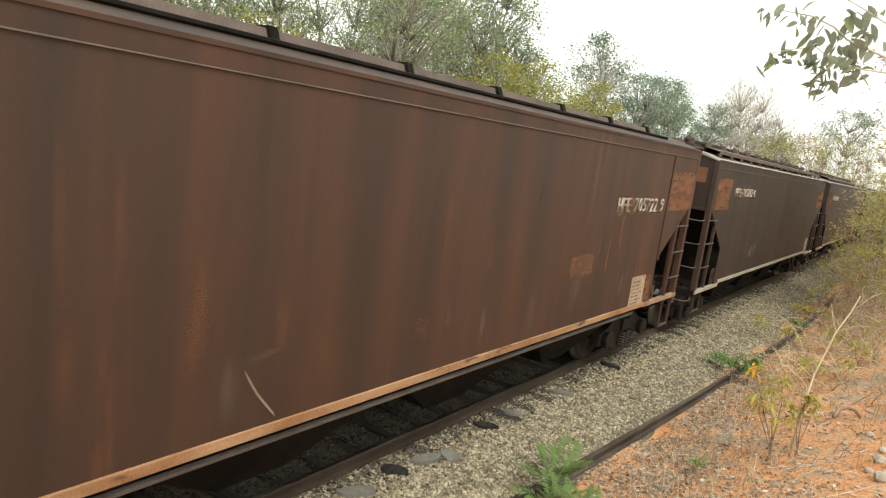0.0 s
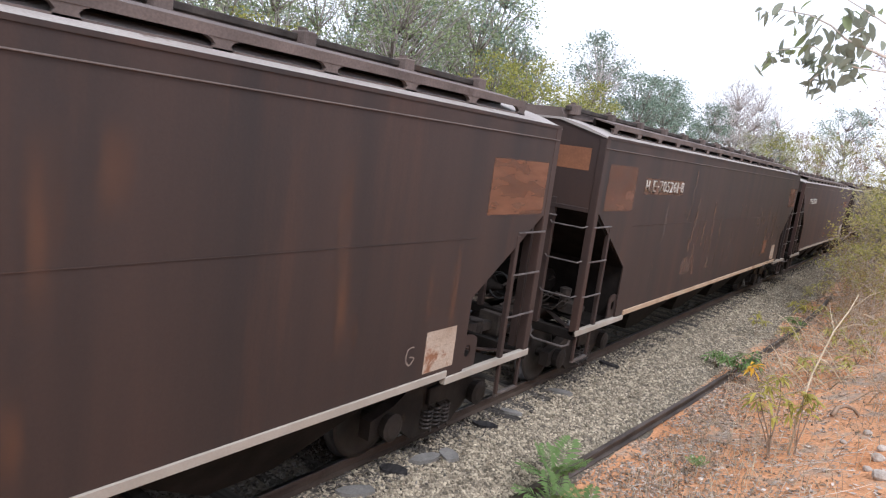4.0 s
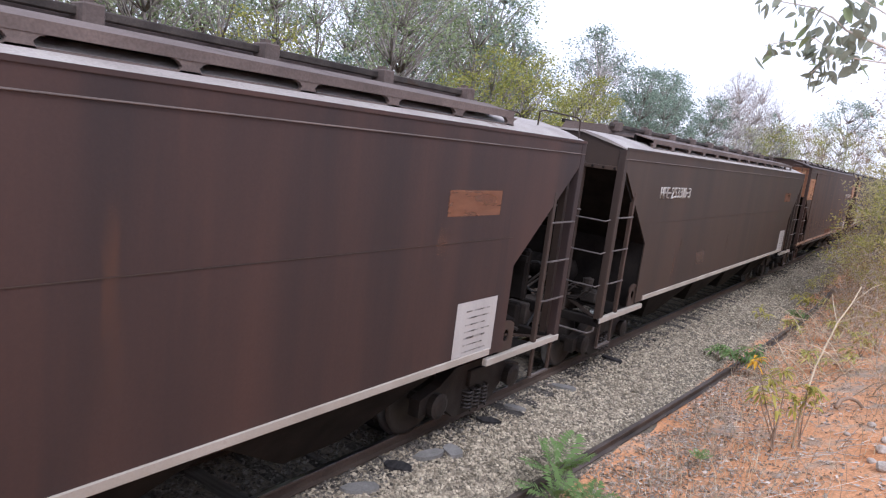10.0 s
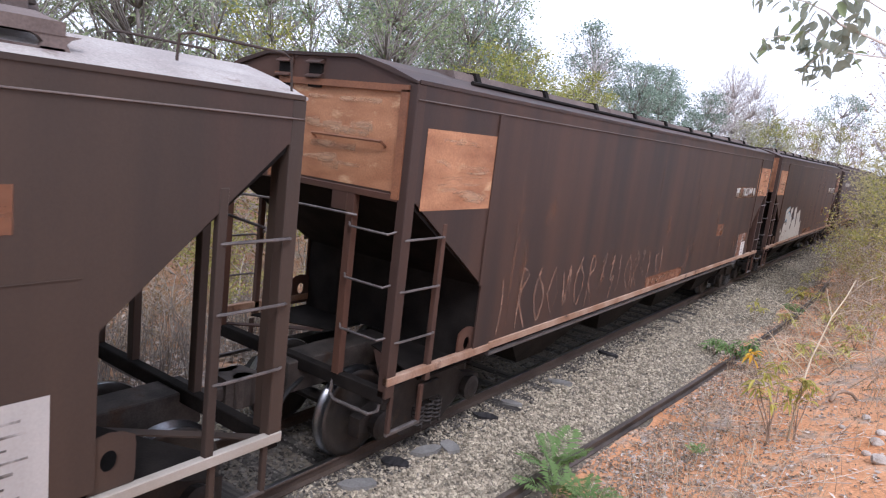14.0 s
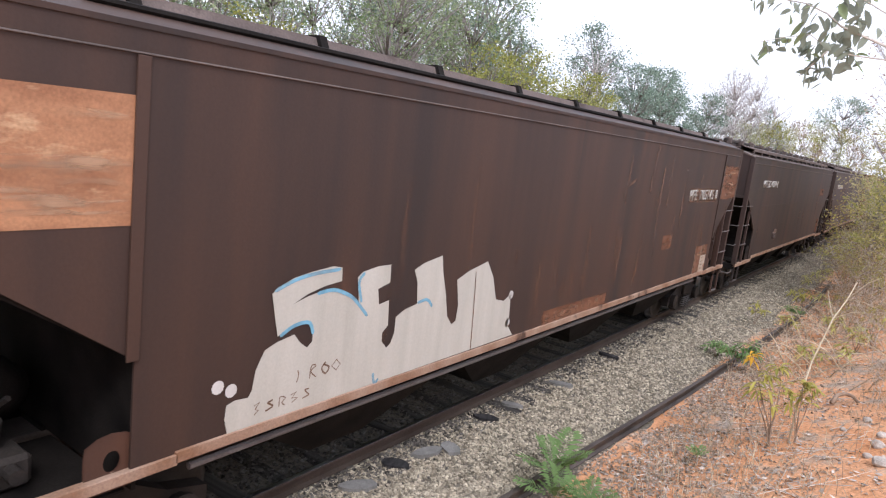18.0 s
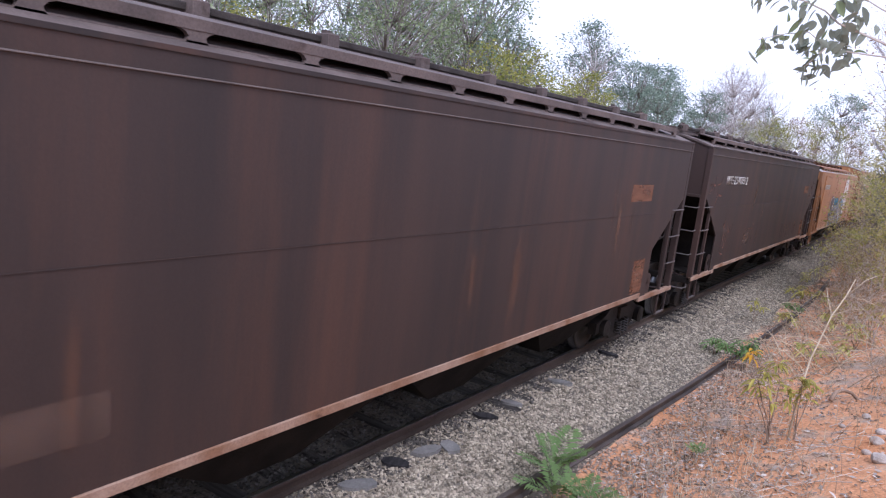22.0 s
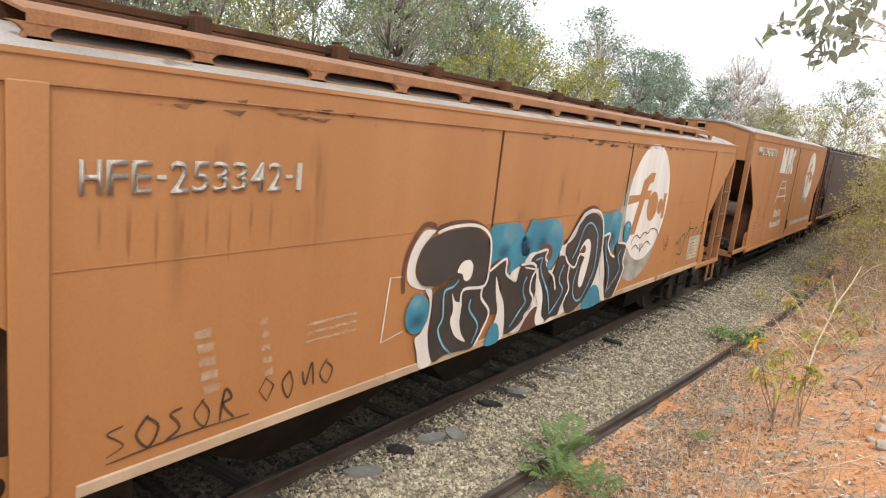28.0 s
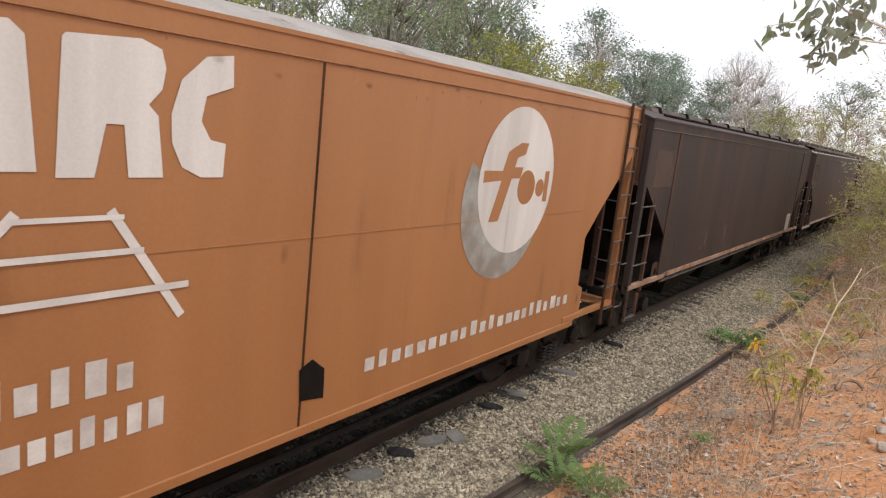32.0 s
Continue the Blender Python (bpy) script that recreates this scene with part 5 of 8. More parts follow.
for s, seed in ((F, 9), (G, 10)):
    s.number("HF  705744 0" if s is F else "HFE 705745 8", 12.08, 14.05, 2.70, 2.90, backing=T_STRIP)
    for a, b in ((0.14, 1.32), (14.24, 15.60)):
        s.rect("scraped_patch", a, b, 2.69, 3.42, M_PATCH_PALE if s is F or a < 5 else T_PATCH)
        rs = random.Random(seed + int(a))
        for k in range(22 if s is F or a < 5 else 8):
            u, z, ln = rs.uniform(a + 0.05, b - 0.5), rs.uniform(2.74, 3.36), rs.uniform(0.25, 0.8)
            ln = min(ln, b - u - 0.03)
            s.stroke("scrape_mark", [(u, z), (u + ln * 0.5, z + rs.uniform(-0.03, 0.03)), (u + ln, z + rs.uniform(-0.05, 0.05))], rs.uniform(0.012, 0.06), T_SCRAPE, 1 + 0.05 * k)
    data_panel(s, 13.18, 14.02, 1.11, 1.75, -0.42, M_CREAMPLATE if s is G else M_WHITE)
    s.rect("rust_strip", 6.65, 8.72, 1.14, 1.37, T_PATCH, 0, "rust strip with an unreadable worn stencil")
    r = random.Random(31)
    for k in range(9):
        u = 6.75 + k * 0.215
        s.rect("stencil_bar", u, u + r.uniform(0.10, 0.16), 1.19, 1.32, T_DIMBAR, 1)
    end_plate(s, -0.45, 1.22, 2.84, 3.72, M_PATCH_PALE, "scraped rust-orange end wall")
    rs = random.Random(seed + 300)
    for k in range(16):
        x0, z = rs.uniform(-0.40, 0.7), rs.uniform(2.90, 3.66)
        x1 = min(1.15, x0 + rs.uniform(0.2, 0.7))
        y = -s.h + 0.02 - 0.006 - 0.0005 * k
        part("scrape_mark", Geo().add([(x0, y, z), (x1, y, z + rs.uniform(-0.04, 0.04)), (x1, y, z + rs.uniform(0.05, 0.10)), (x0, y, z + rs.uniform(0.02, 0.06))], [(0, 1, 2, 3)]), T_SCRAPE, s.w)
    part("end_grab_bar", Geo().tube([(0.15, -s.h + 0.01, 3.22), (0.15, -s.h - 0.05, 3.26), (1.02, -s.h - 0.05, 3.26), (1.02, -s.h + 0.01, 3.22)], 0.014, 6), M_PATCH, s.w)
    part("end_frame", Geo().box(-0.47, -0.40, -s.h - 0.02, -s.h + 0.02, 2.78, 3.80).box(1.16, 1.24, -s.h - 0.02, -s.h + 0.02, 2.78, 3.72).box(-0.47, 1.24, -s.h - 0.02, -s.h + 0.02, 3.70, 3.76), M_PATCH, s.w)
    s.streaks(22, T_STREAK, seed)
    s.rect("rust_patch", 10.92, 11.45, 1.84, 2.10, T_PATCH, 1)
F.scrawl(1.75, 4.5, 1.27, 1.92, 7, T_TAG, 14, 0.042)
F.scrawl(4.6, 7.6, 1.27, 1.86, 9, T_TAG, 18, 0.036)
F.stroke("white_mark", [(12.60, 3.47), (12.70, 3.44), (12.80, 3.43)], 0.014, T_PALE2, 1, "small pale smear")
for z in (1.37, 1.70):
    G.disc("white_dot", 5.79, z, 0.05, T_WHITE, 1, n=14)
for s in (F, G):
    retint(s, ("side_panel", "eave_lip", "corner_post", "side_rib"), M_RUSTY_DARK)
# white bubble lettering with blue edges
BLOB = [(2.00, 1.18), (1.97, 1.30), (1.98, 1.40), (2.05, 1.42), (2.16, 1.41), (2.19, 1.46), (2.21, 1.60), (2.28, 1.74), (2.39, 1.78), (2.55, 1.81), (2.62, 1.73), (2.69, 1.68), (2.74, 1.72), (2.74, 1.82), (2.69, 1.89), (2.61, 1.90), (2.50, 1.88), (2.39, 1.82), (2.35, 1.98), (2.31, 2.15), (2.35, 2.19), (2.51, 2.25), (2.70, 2.28), (2.90, 2.30), (3.00, 2.28), (3.01, 2.17), (2.83, 2.15), (2.66, 2.11), (2.52, 2.05)]
BLOB += [(2.66, 2.09), (2.83, 2.12), (2.99, 2.09), (3.13, 2.03), (3.23, 1.96), (3.19, 2.18), (3.25, 2.22), (3.44, 2.25), (3.60, 2.25), (3.61, 2.09), (3.46, 2.05), (3.49, 1.91), (3.62, 1.93), (3.64, 1.70), (3.57, 1.64), (3.58, 1.56), (3.65, 1.49), (3.70, 1.52), (3.74, 1.61), (3.74, 1.76), (3.85, 1.81)]
BLOB += [(4.03, 1.84), (4.00, 2.05), (3.94, 2.17), (4.07, 2.22), (4.35, 2.27), (4.39, 2.11), (4.48, 1.88), (4.55, 1.64), (4.64, 1.54), (4.71, 1.57), (4.72, 1.73), (4.65, 2.00), (4.85, 2.07), (5.19, 2.14), (5.34, 1.96), (5.46, 1.69), (5.63, 1.65), (5.78, 1.71), (5.81, 1.44), (5.80, 1.34), (5.94, 1.20)]
G.poly("graffiti_lettering", BLOB, M_CHALK, 1, "chalky cream bubble lettering")
G.stroke("graffiti_edge", [(2.33, 2.17), (2.51, 2.23), (2.70, 2.26), (2.98, 2.27)], 0.03, T_SKYBLUE, 2)
G.stroke("graffiti_edge", [(2.75, 2.10), (2.90, 2.11), (3.02, 2.08), (3.17, 2.00), (3.35, 1.83)], 0.03, T_SKYBLUE, 2)
G.stroke("graffiti_edge", [(3.27, 2.21), (3.21, 2.14), (3.26, 1.96)], 0.03, T_SKYBLUE, 2)
G.stroke("graffiti_edge", [(4.03, 1.85), (4.18, 1.86), (4.27, 1.78)], 0.03, T_SKYBLUE, 2)
G.stroke("graffiti_edge", [(2.41, 1.82), (2.54, 1.88), (2.69, 1.88), (2.74, 1.78)], 0.03, T_SKYBLUE, 2)
G.stroke("graffiti_edge", [(3.50, 1.29), (3.53, 1.19), (3.58, 1.22)], 0.03, T_SKYBLUE, 2)
G.stroke("pale_run", [(4.98, 2.05), (5.03, 1.56), (5.06, 1.15)], 0.014, M_SCRAWL, 2, "thin dark run of paint")
for u, z in ((1.90, 1.55), (2.01, 1.50)):
    G.disc("paint_drop", u, z, 0.05, M_WHITE, 1, n=12)
for pts, wd in (([(10.0, 3.60), (9.95, 3.2), (9.86, 2.84)], 0.20), ([(10.44, 3.26), (10.40, 2.7), (10.50, 1.76)], 0.12), ([(10.80, 3.50), (10.82, 2.6)], 0.16), ([(12.78, 3.20), (12.62, 2.86)], 0.14), ([(8.9, 3.4), (8.85, 2.7)], 0.14), ([(11.7, 3.3), (11.72, 2.2)], 0.22)):
    G.stroke("rust_smear", pts, wd, T_SMEAR, 1, smooth=False)
G.stroke("pale_scrape", [(9.20, 3.06), (9.0, 3.0), (8.75, 2.92), (8.72, 2.86), (8.86, 2.74)], 0.06, T_SMEAR, 1)
G.scrawl(2.6, 3.1, 1.42, 1.52, 4, M_SCRAWL, 14, 0.012, "marker_tag")
G.scrawl(2.2, 2.8, 1.26, 1.34, 5, M_SCRAWL, 15, 0.012, "marker_tag")

for s, text, u0, u1, seed in ((H_, "HFE-254094-1", 1.55, 3.57, 15), (I_, "HFE-254093-2", 1.51, 3.55, 16)):
    s.number(text, u0, u1, 2.97, 3.15)
    s.rect("faded_patch", 4.2, 4.9, 1.42, 1.74, T_FADED)
    s.rect("rust_patch", 12.86, 13.82, 2.68, 2.95, T_PATCH)
    s.rect("rust_patch", 13.45, 13.98, 1.14, 1.72, T_PATCH, 0)
    for k in range(4):
        s.rect("stencil_bar", 13.55, 13.9 - 0.06 * (k % 2), 1.24 + 0.11 * k, 1.28 + 0.11 * k, T_DIMBAR, 1)
    retint(s, ("side_sill", "end_step_sill"), M_SILLRUST)
    retint(s, ("roof",), M_ROOF)
    s.stroke("chalk_loop", [(1.78, 1.44), (1.70, 1.44), (1.68, 1.28), (1.76, 1.22), (1.82, 1.30), (1.74, 1.31)], 0.018, T_PALE, 1)
    s.streaks(8, T_STREAK, seed)
for pts in ([(0.19, 2.94), (0.39, 2.97), (0.42, 2.89), (0.32, 2.83), (0.20, 2.76)],
            [(0.59, 3.20), (0.59, 2.98), (0.58, 2.75)],
            [(0.46, 2.94), (0.65, 2.95), (0.99, 2.97), (1.11, 3.06), (1.13, 3.15)],
            [(0.89, 2.90), (0.89, 2.67), (0.87, 2.47)],
            [(0.91, 2.75), (1.17, 2.72), (1.31, 2.73)],
            [(1.87, 2.01), (1.96, 2.08), (2.07, 1.95), (2.01, 1.69), (1.92, 1.46), (2.09, 1.40), (2.33, 1.33)],
            [(2.28, 1.90), (2.16, 1.76), (2.16, 1.56), (2.30, 1.54), (2.36, 1.73), (2.30, 1.90)],
            [(2.35, 2.09), (2.32, 1.99), (2.53, 1.86), (2.63, 2.01)],
            [(2.83, 2.09), (2.78, 1.88), (2.66, 1.71)],
            [(5.16, 1.95), (5.16, 1.70), (5.21, 1.41)],
            [(4.38, 1.80), (4.70, 1.83), (5.19, 1.84)]):
    I_.stroke("scrawl", pts, 0.045, T_RED, 1, "faint red scrawl")
for u, z, r in ((14.25, 2.45, 0.16), (14.45, 2.75, 0.18), (14.62, 3.02, 0.17), (14.85, 3.18, 0.14), (15.05, 2.95, 0.13), (14.80, 2.80, 0.15)):
    I_.stroke("scrawl", [(u + r * math.cos(a * 0.6), z + r * math.sin(a * 0.6)) for a in range(11)], 0.045, T_LOOP, 1, "faint looping scrawl")
I_.scrawl(9.5, 12.5, 1.25, 1.7, 6, T_RED, 19, 0.05)

# orange wagon
J.number("HFE-253342-1", 1.58, 3.16, 2.81, 3.0)
for k in range(9):
    u = 1.68 + 0.17 * k
    J.poly("run_stain", [(u, 2.80), (u + 0.05, 2.80), (u + 0.03, 2.45 - 0.1 * (k % 3)), (u + 0.01, 2.5)], T_DIRT, 0)
J.disc("emblem_disc", 10.50, 2.46, 0.93, M_WHITE, 1, "white painted disc")
J.disc("emblem_shadow", 10.28, 2.17, 0.96, T_GREY, 0, "grey crescent behind the disc")
J.poly("emblem_mark", [(9.60, 2.60), (10.06, 2.60), (10.14, 2.83), (10.42, 2.94), (10.62, 2.94), (10.58, 2.80), (10.40, 2.76), (10.34, 2.66), (10.55, 2.66), (10.50, 2.52), (10.30, 2.52), (10.08, 1.98), (9.86, 1.98), (10.06, 2.50), (9.60, 2.46)], M_ORANGE, 2, "orange abstract mark")
J.disc("emblem_mark", 10.70, 2.40, 0.24, M_ORANGE, 2, "orange spot", n=24)
J.disc("emblem_mark", 11.08, 2.38, 0.13, M_ORANGE, 2, "orange spot", n=24)
J.rect("emblem_mark", 11.20, 11.33, 2.17, 2.60, M_ORANGE, 2)


def rounded(pts, steps=4):
    """A closed outline with its corners eased."""
    p, q, n = [Vector(k) for k in pts], [], len(pts)
    for i in range(n):
        a, b, c, d = p[i - 1], p[i], p[(i + 1) % n], p[(i + 2) % n]
        for k in range(steps):
            t = k / steps
            q.append(tuple(0.5 * ((2 * b) + (c - a) * t + (2 * a - 5 * b + 4 * c - d) * t * t + (3 * b - a - 3 * c + d) * t ** 3)))
    return q


# spray lettering: white ground, teal clouds, black letter shapes, outlines and highlights
def spray(name, mat, layer, label, shapes):
    for pts in shapes:
        J.poly(name, rounded(pts), mat, layer, label)


def sprayed_lines(name, mat, layer, width, lines):
    for pts in lines:
        J.stroke(name, pts, width, mat, layer)


sprayed_lines("graffiti_shade", M_SHADOWLINE, 1, 0.05, [[(7.61, 2.05), (7.76, 2.12), (7.96, 2.34), (8.13, 2.45), (8.41, 2.47), (8.58, 2.41)]])
sprayed_lines("graffiti_shade", M_SHADOWLINE, 1, 0.05, [[(4.44, 1.85), (4.42, 2.01), (4.44, 2.19), (4.53, 2.34), (4.66, 2.46), (4.84, 2.44)]])
sprayed_lines("graffiti_shade", M_SHADOWLINE, 1, 0.05, [[(4.84, 2.41), (5.12, 2.45), (5.49, 2.43), (5.73, 2.34)]])
spray("graffiti_ground", M_WHITE, 2, "white spray ground", [[(4.83, 2.40), (4.67, 2.41), (4.56, 2.32), (4.48, 2.18), (4.46, 2.03), (4.51, 1.93), (4.63, 1.87), (4.76, 1.84), (4.89, 1.85), (4.69, 1.91), (4.60, 1.99), (4.58, 2.09), (4.63, 2.22), (4.73, 2.32), (4.83, 2.39)]])
spray("graffiti_ground", M_WHITE, 7.6, "white spray ground", [[(4.75, 1.84), (4.83, 1.84), (4.86, 1.79), (4.87, 1.62), (4.85, 1.45), (4.87, 1.34), (4.92, 1.20), (4.97, 1.08), (4.78, 1.06), (4.71, 1.24), (4.66, 1.38), (4.73, 1.42), (4.81, 1.52), (4.84, 1.63), (4.82, 1.75)]])
spray("graffiti_ground", M_WHITE, 7.6, "white spray ground", [[(6.29, 1.74), (6.41, 1.88), (6.59, 1.85), (6.62, 1.96), (6.72, 2.01), (7.12, 2.01), (7.20, 1.75), (7.32, 1.74), (7.49, 1.88), (7.48, 2.02), (7.65, 2.05), (7.96, 2.33), (8.13, 2.43), (8.45, 2.44), (8.77, 2.17), (8.82, 1.93), (9.02, 1.43), (9.17, 1.06), (8.66, 1.27), (7.64, 1.06), (7.11, 1.06), (7.03, 1.16), (7.07, 1.29), (6.91, 1.28), (6.62, 1.07), (6.28, 1.22)]])
spray("graffiti_cloud", T_TEAL, 8.1, "teal spray cloud", [[(5.78, 2.37), (6.19, 2.39), (6.39, 2.37), (6.53, 2.24), (6.68, 1.98), (6.25, 1.82), (6.18, 1.95), (5.99, 2.00), (5.86, 1.96), (5.79, 2.05), (5.82, 2.16)]])
spray("graffiti_cloud", T_TEAL, 8.1, "teal spray cloud", [[(6.49, 2.20), (6.57, 2.27), (6.65, 2.41), (6.70, 2.42), (6.75, 2.37), (6.88, 2.38), (7.08, 2.39), (7.26, 2.37), (7.41, 2.31), (7.50, 2.20), (7.52, 2.07), (7.49, 1.94), (7.29, 1.77), (7.22, 1.74), (7.12, 1.88), (6.86, 2.01), (6.61, 1.98), (6.51, 2.02), (6.48, 2.11)]])
spray("graffiti_cloud", T_TEAL, 8.1, "teal spray cloud", [[(8.67, 2.38), (8.86, 2.36), (9.10, 2.40), (9.32, 2.36), (9.39, 2.30), (9.41, 2.02), (9.30, 1.87), (9.16, 1.79), (9.00, 2.01), (8.80, 2.05), (8.76, 2.21)]])
spray("graffiti_cloud", T_TEAL, 8.1, "teal spray cloud", [[(9.58, 2.10), (9.62, 2.19), (9.74, 2.21), (9.85, 2.14), (9.86, 2.01), (9.76, 1.88), (9.64, 1.89)]])
spray("graffiti_cloud", T_TEAL, 8.1, "teal spray cloud", [[(4.49, 1.67), (4.55, 1.78), (4.64, 1.82), (4.77, 1.77), (4.83, 1.66), (4.82, 1.53), (4.72, 1.44), (4.59, 1.45), (4.50, 1.55)]])
spray("graffiti_shade", M_SHADOWLINE, 9.1, "brown spray shading", [[(5.91, 1.99), (6.18, 2.00), (6.27, 1.93), (6.20, 1.82), (6.02, 1.90)]])
spray("graffiti_shade", M_SHADOWLINE, 9.1, "brown spray shading", [[(6.91, 2.02), (7.03, 2.08), (7.17, 2.07), (7.26, 2.01), (7.27, 1.93), (7.23, 1.87), (7.16, 1.86), (7.10, 1.91)]])
spray("graffiti_shade", M_SHADOWLINE, 9.1, "brown spray shading", [[(9.00, 1.92), (9.00, 2.04), (9.07, 2.08), (9.13, 2.01), (9.10, 1.90), (9.04, 1.88)]])
spray("graffiti_shade", M_SHADOWLINE, 9.1, "brown spray shading", [[(6.62, 1.07), (6.91, 1.28), (7.07, 1.30), (7.04, 1.15), (7.11, 1.06), (6.85, 1.04)]])
spray("graffiti_letter", M_GRIT_BLACK, 9.6, "black spray-painted letter shape", [[(4.82, 2.35), (5.01, 2.38), (5.28, 2.39), (5.50, 2.38), (5.66, 2.31), (5.77, 2.19), (5.80, 2.01), (5.78, 1.82), (5.73, 1.74), (5.48, 1.75), (5.37, 1.75), (5.23, 1.89), (5.05, 1.90), (4.94, 1.86), (4.76, 1.88), (4.66, 1.92), (4.60, 2.01), (4.58, 2.10), (4.63, 2.22), (4.72, 2.32)]])
spray("graffiti_letter", M_GRIT_BLACK, 10.1, "black spray-painted letter shape", [[(4.87, 1.78), (5.04, 1.85), (5.19, 1.90), (5.30, 1.84), (5.37, 1.75), (5.73, 1.73), (5.73, 1.62), (5.92, 1.41), (5.82, 1.29), (5.68, 1.09), (5.41, 1.10), (5.15, 1.11), (4.97, 1.09), (4.86, 1.36), (4.89, 1.54)]])
spray("graffiti_letter", M_GRIT_BLACK, 10.6, "black spray-painted letter shape", [[(5.73, 1.73), (5.85, 1.88), (5.99, 1.95), (6.17, 1.94), (6.21, 1.82), (6.44, 1.70), (6.53, 1.88), (6.87, 1.83), (6.95, 1.44), (6.75, 1.23), (6.57, 1.13), (6.33, 1.10), (6.27, 1.26), (6.19, 1.47), (6.08, 1.76), (6.02, 1.69), (6.10, 1.43), (5.92, 1.41), (5.73, 1.62)]])
spray("graffiti_letter", M_GRIT_BLACK, 9.6, "black spray-painted letter shape", [[(6.72, 1.84), (6.78, 1.95), (6.91, 1.99), (7.06, 2.00), (7.09, 1.91), (7.22, 1.74), (7.38, 1.66), (7.44, 1.53), (7.38, 1.71), (7.49, 1.89), (7.68, 1.86), (7.79, 1.76), (7.80, 1.55), (7.88, 1.42), (7.72, 1.21), (7.67, 1.10), (7.43, 1.10), (7.30, 1.06), (7.19, 1.16), (7.17, 1.30), (7.10, 1.46), (6.97, 1.65), (6.91, 1.79)]])
spray("graffiti_letter", M_GRIT_BLACK, 10.1, "black spray-painted letter shape", [[(7.64, 2.00), (7.77, 2.10), (7.96, 2.27), (8.14, 2.38), (8.41, 2.40), (8.62, 2.31), (8.75, 2.11), (8.79, 1.86), (8.76, 1.59), (8.65, 1.37), (8.40, 1.20), (8.20, 1.09), (7.94, 1.07), (7.80, 1.20), (7.81, 1.33), (7.91, 1.41), (7.82, 1.58), (7.82, 1.73), (7.86, 1.72), (7.68, 1.86)]])
spray("graffiti_letter", M_GRIT_BLACK, 10.6, "black spray-painted letter shape", [[(8.82, 1.93), (8.86, 2.03), (9.00, 2.02), (9.01, 1.92), (9.16, 1.77), (9.33, 1.70), (9.38, 1.92), (9.73, 1.84), (9.68, 1.64), (9.76, 1.44), (9.50, 1.09), (9.19, 1.10), (9.23, 1.19), (9.06, 1.57), (8.91, 1.78)]])
spray("graffiti_gap", M_WHITE, 11.2, "", [[(5.23, 1.96), (5.30, 2.05), (5.43, 2.06), (5.50, 2.00), (5.50, 1.91), (5.45, 1.85), (5.37, 1.86), (5.32, 1.93)]])
spray("graffiti_gap", M_WHITE, 11.2, "", [[(5.18, 1.75), (5.25, 1.66), (5.34, 1.63), (5.37, 1.55), (5.37, 1.41), (5.43, 1.28), (5.52, 1.18), (5.36, 1.25), (5.27, 1.33), (5.20, 1.46), (5.23, 1.58)]])
spray("graffiti_gap", M_WHITE, 11.2, "", [[(5.99, 1.82), (6.09, 1.66), (6.24, 1.44), (6.29, 1.08), (6.11, 1.09), (5.99, 1.16), (6.10, 1.39), (6.03, 1.61)]])
spray("graffiti_gap", M_WHITE, 11.2, "", [[(6.94, 1.81), (6.99, 1.68), (7.11, 1.52), (7.17, 1.38), (7.19, 1.18), (7.30, 1.08), (7.11, 1.06), (7.03, 1.16), (7.06, 1.33), (7.00, 1.42), (6.94, 1.56), (6.92, 1.69)]])
spray("graffiti_gap", M_WHITE, 11.2, "", [[(8.06, 1.88), (8.13, 1.99), (8.24, 2.05), (8.34, 2.03), (8.41, 1.93), (8.40, 1.70), (8.33, 1.48), (8.26, 1.39), (8.18, 1.42), (8.15, 1.53), (8.18, 1.68), (8.24, 1.82)]])
spray("graffiti_gap", M_WHITE, 11.2, "", [[(8.82, 1.88), (9.00, 1.58), (9.05, 1.39), (9.05, 1.22), (9.20, 1.07), (9.04, 1.09), (8.79, 1.30), (8.88, 1.39), (8.84, 1.61)]])
spray("graffiti_shade", M_SHADOWLINE, 11.7, "", [[(8.06, 1.88), (8.17, 1.98), (8.24, 1.94), (8.23, 1.87)]])
spray("graffiti_ball", T_TEAL, 11.7, "teal spray ball", [[(8.40, 1.05), (8.45, 1.22), (8.58, 1.32), (8.72, 1.36), (8.86, 1.31), (8.96, 1.20), (8.98, 1.05)]])
spray("graffiti_ball", T_TEAL, 11.7, "teal spray ball", [[(5.92, 1.05), (5.98, 1.24), (6.08, 1.28), (6.17, 1.22), (6.20, 1.05)]])
sprayed_lines("graffiti_outline", M_WHITE, 12.2, 0.032, [[(7.65, 2.05), (7.83, 2.14), (7.96, 2.33), (8.13, 2.42), (8.45, 2.43), (8.66, 2.32), (8.77, 2.11), (8.82, 1.83), (8.79, 1.62), (8.72, 1.35)]])
sprayed_lines("graffiti_outline", M_WHITE, 12.2, 0.032, [[(7.65, 1.88), (7.75, 1.78), (7.97, 1.70), (8.07, 1.86), (8.25, 1.82)]])
sprayed_lines("graffiti_outline", M_WHITE, 12.2, 0.032, [[(7.81, 1.73), (7.80, 1.58), (7.88, 1.42), (7.80, 1.31), (7.64, 1.06)]])
sprayed_lines("graffiti_outline", M_WHITE, 12.2, 0.032, [[(6.90, 1.79), (6.81, 1.70), (6.80, 1.55), (6.90, 1.40), (6.62, 1.07)]])
sprayed_lines("graffiti_outline", M_WHITE, 12.2, 0.032, [[(6.61, 1.85), (6.91, 1.79)]])
sprayed_lines("graffiti_outline", M_WHITE, 12.2, 0.032, [[(6.86, 2.00), (7.12, 2.01), (7.09, 1.92), (7.16, 1.86)]])
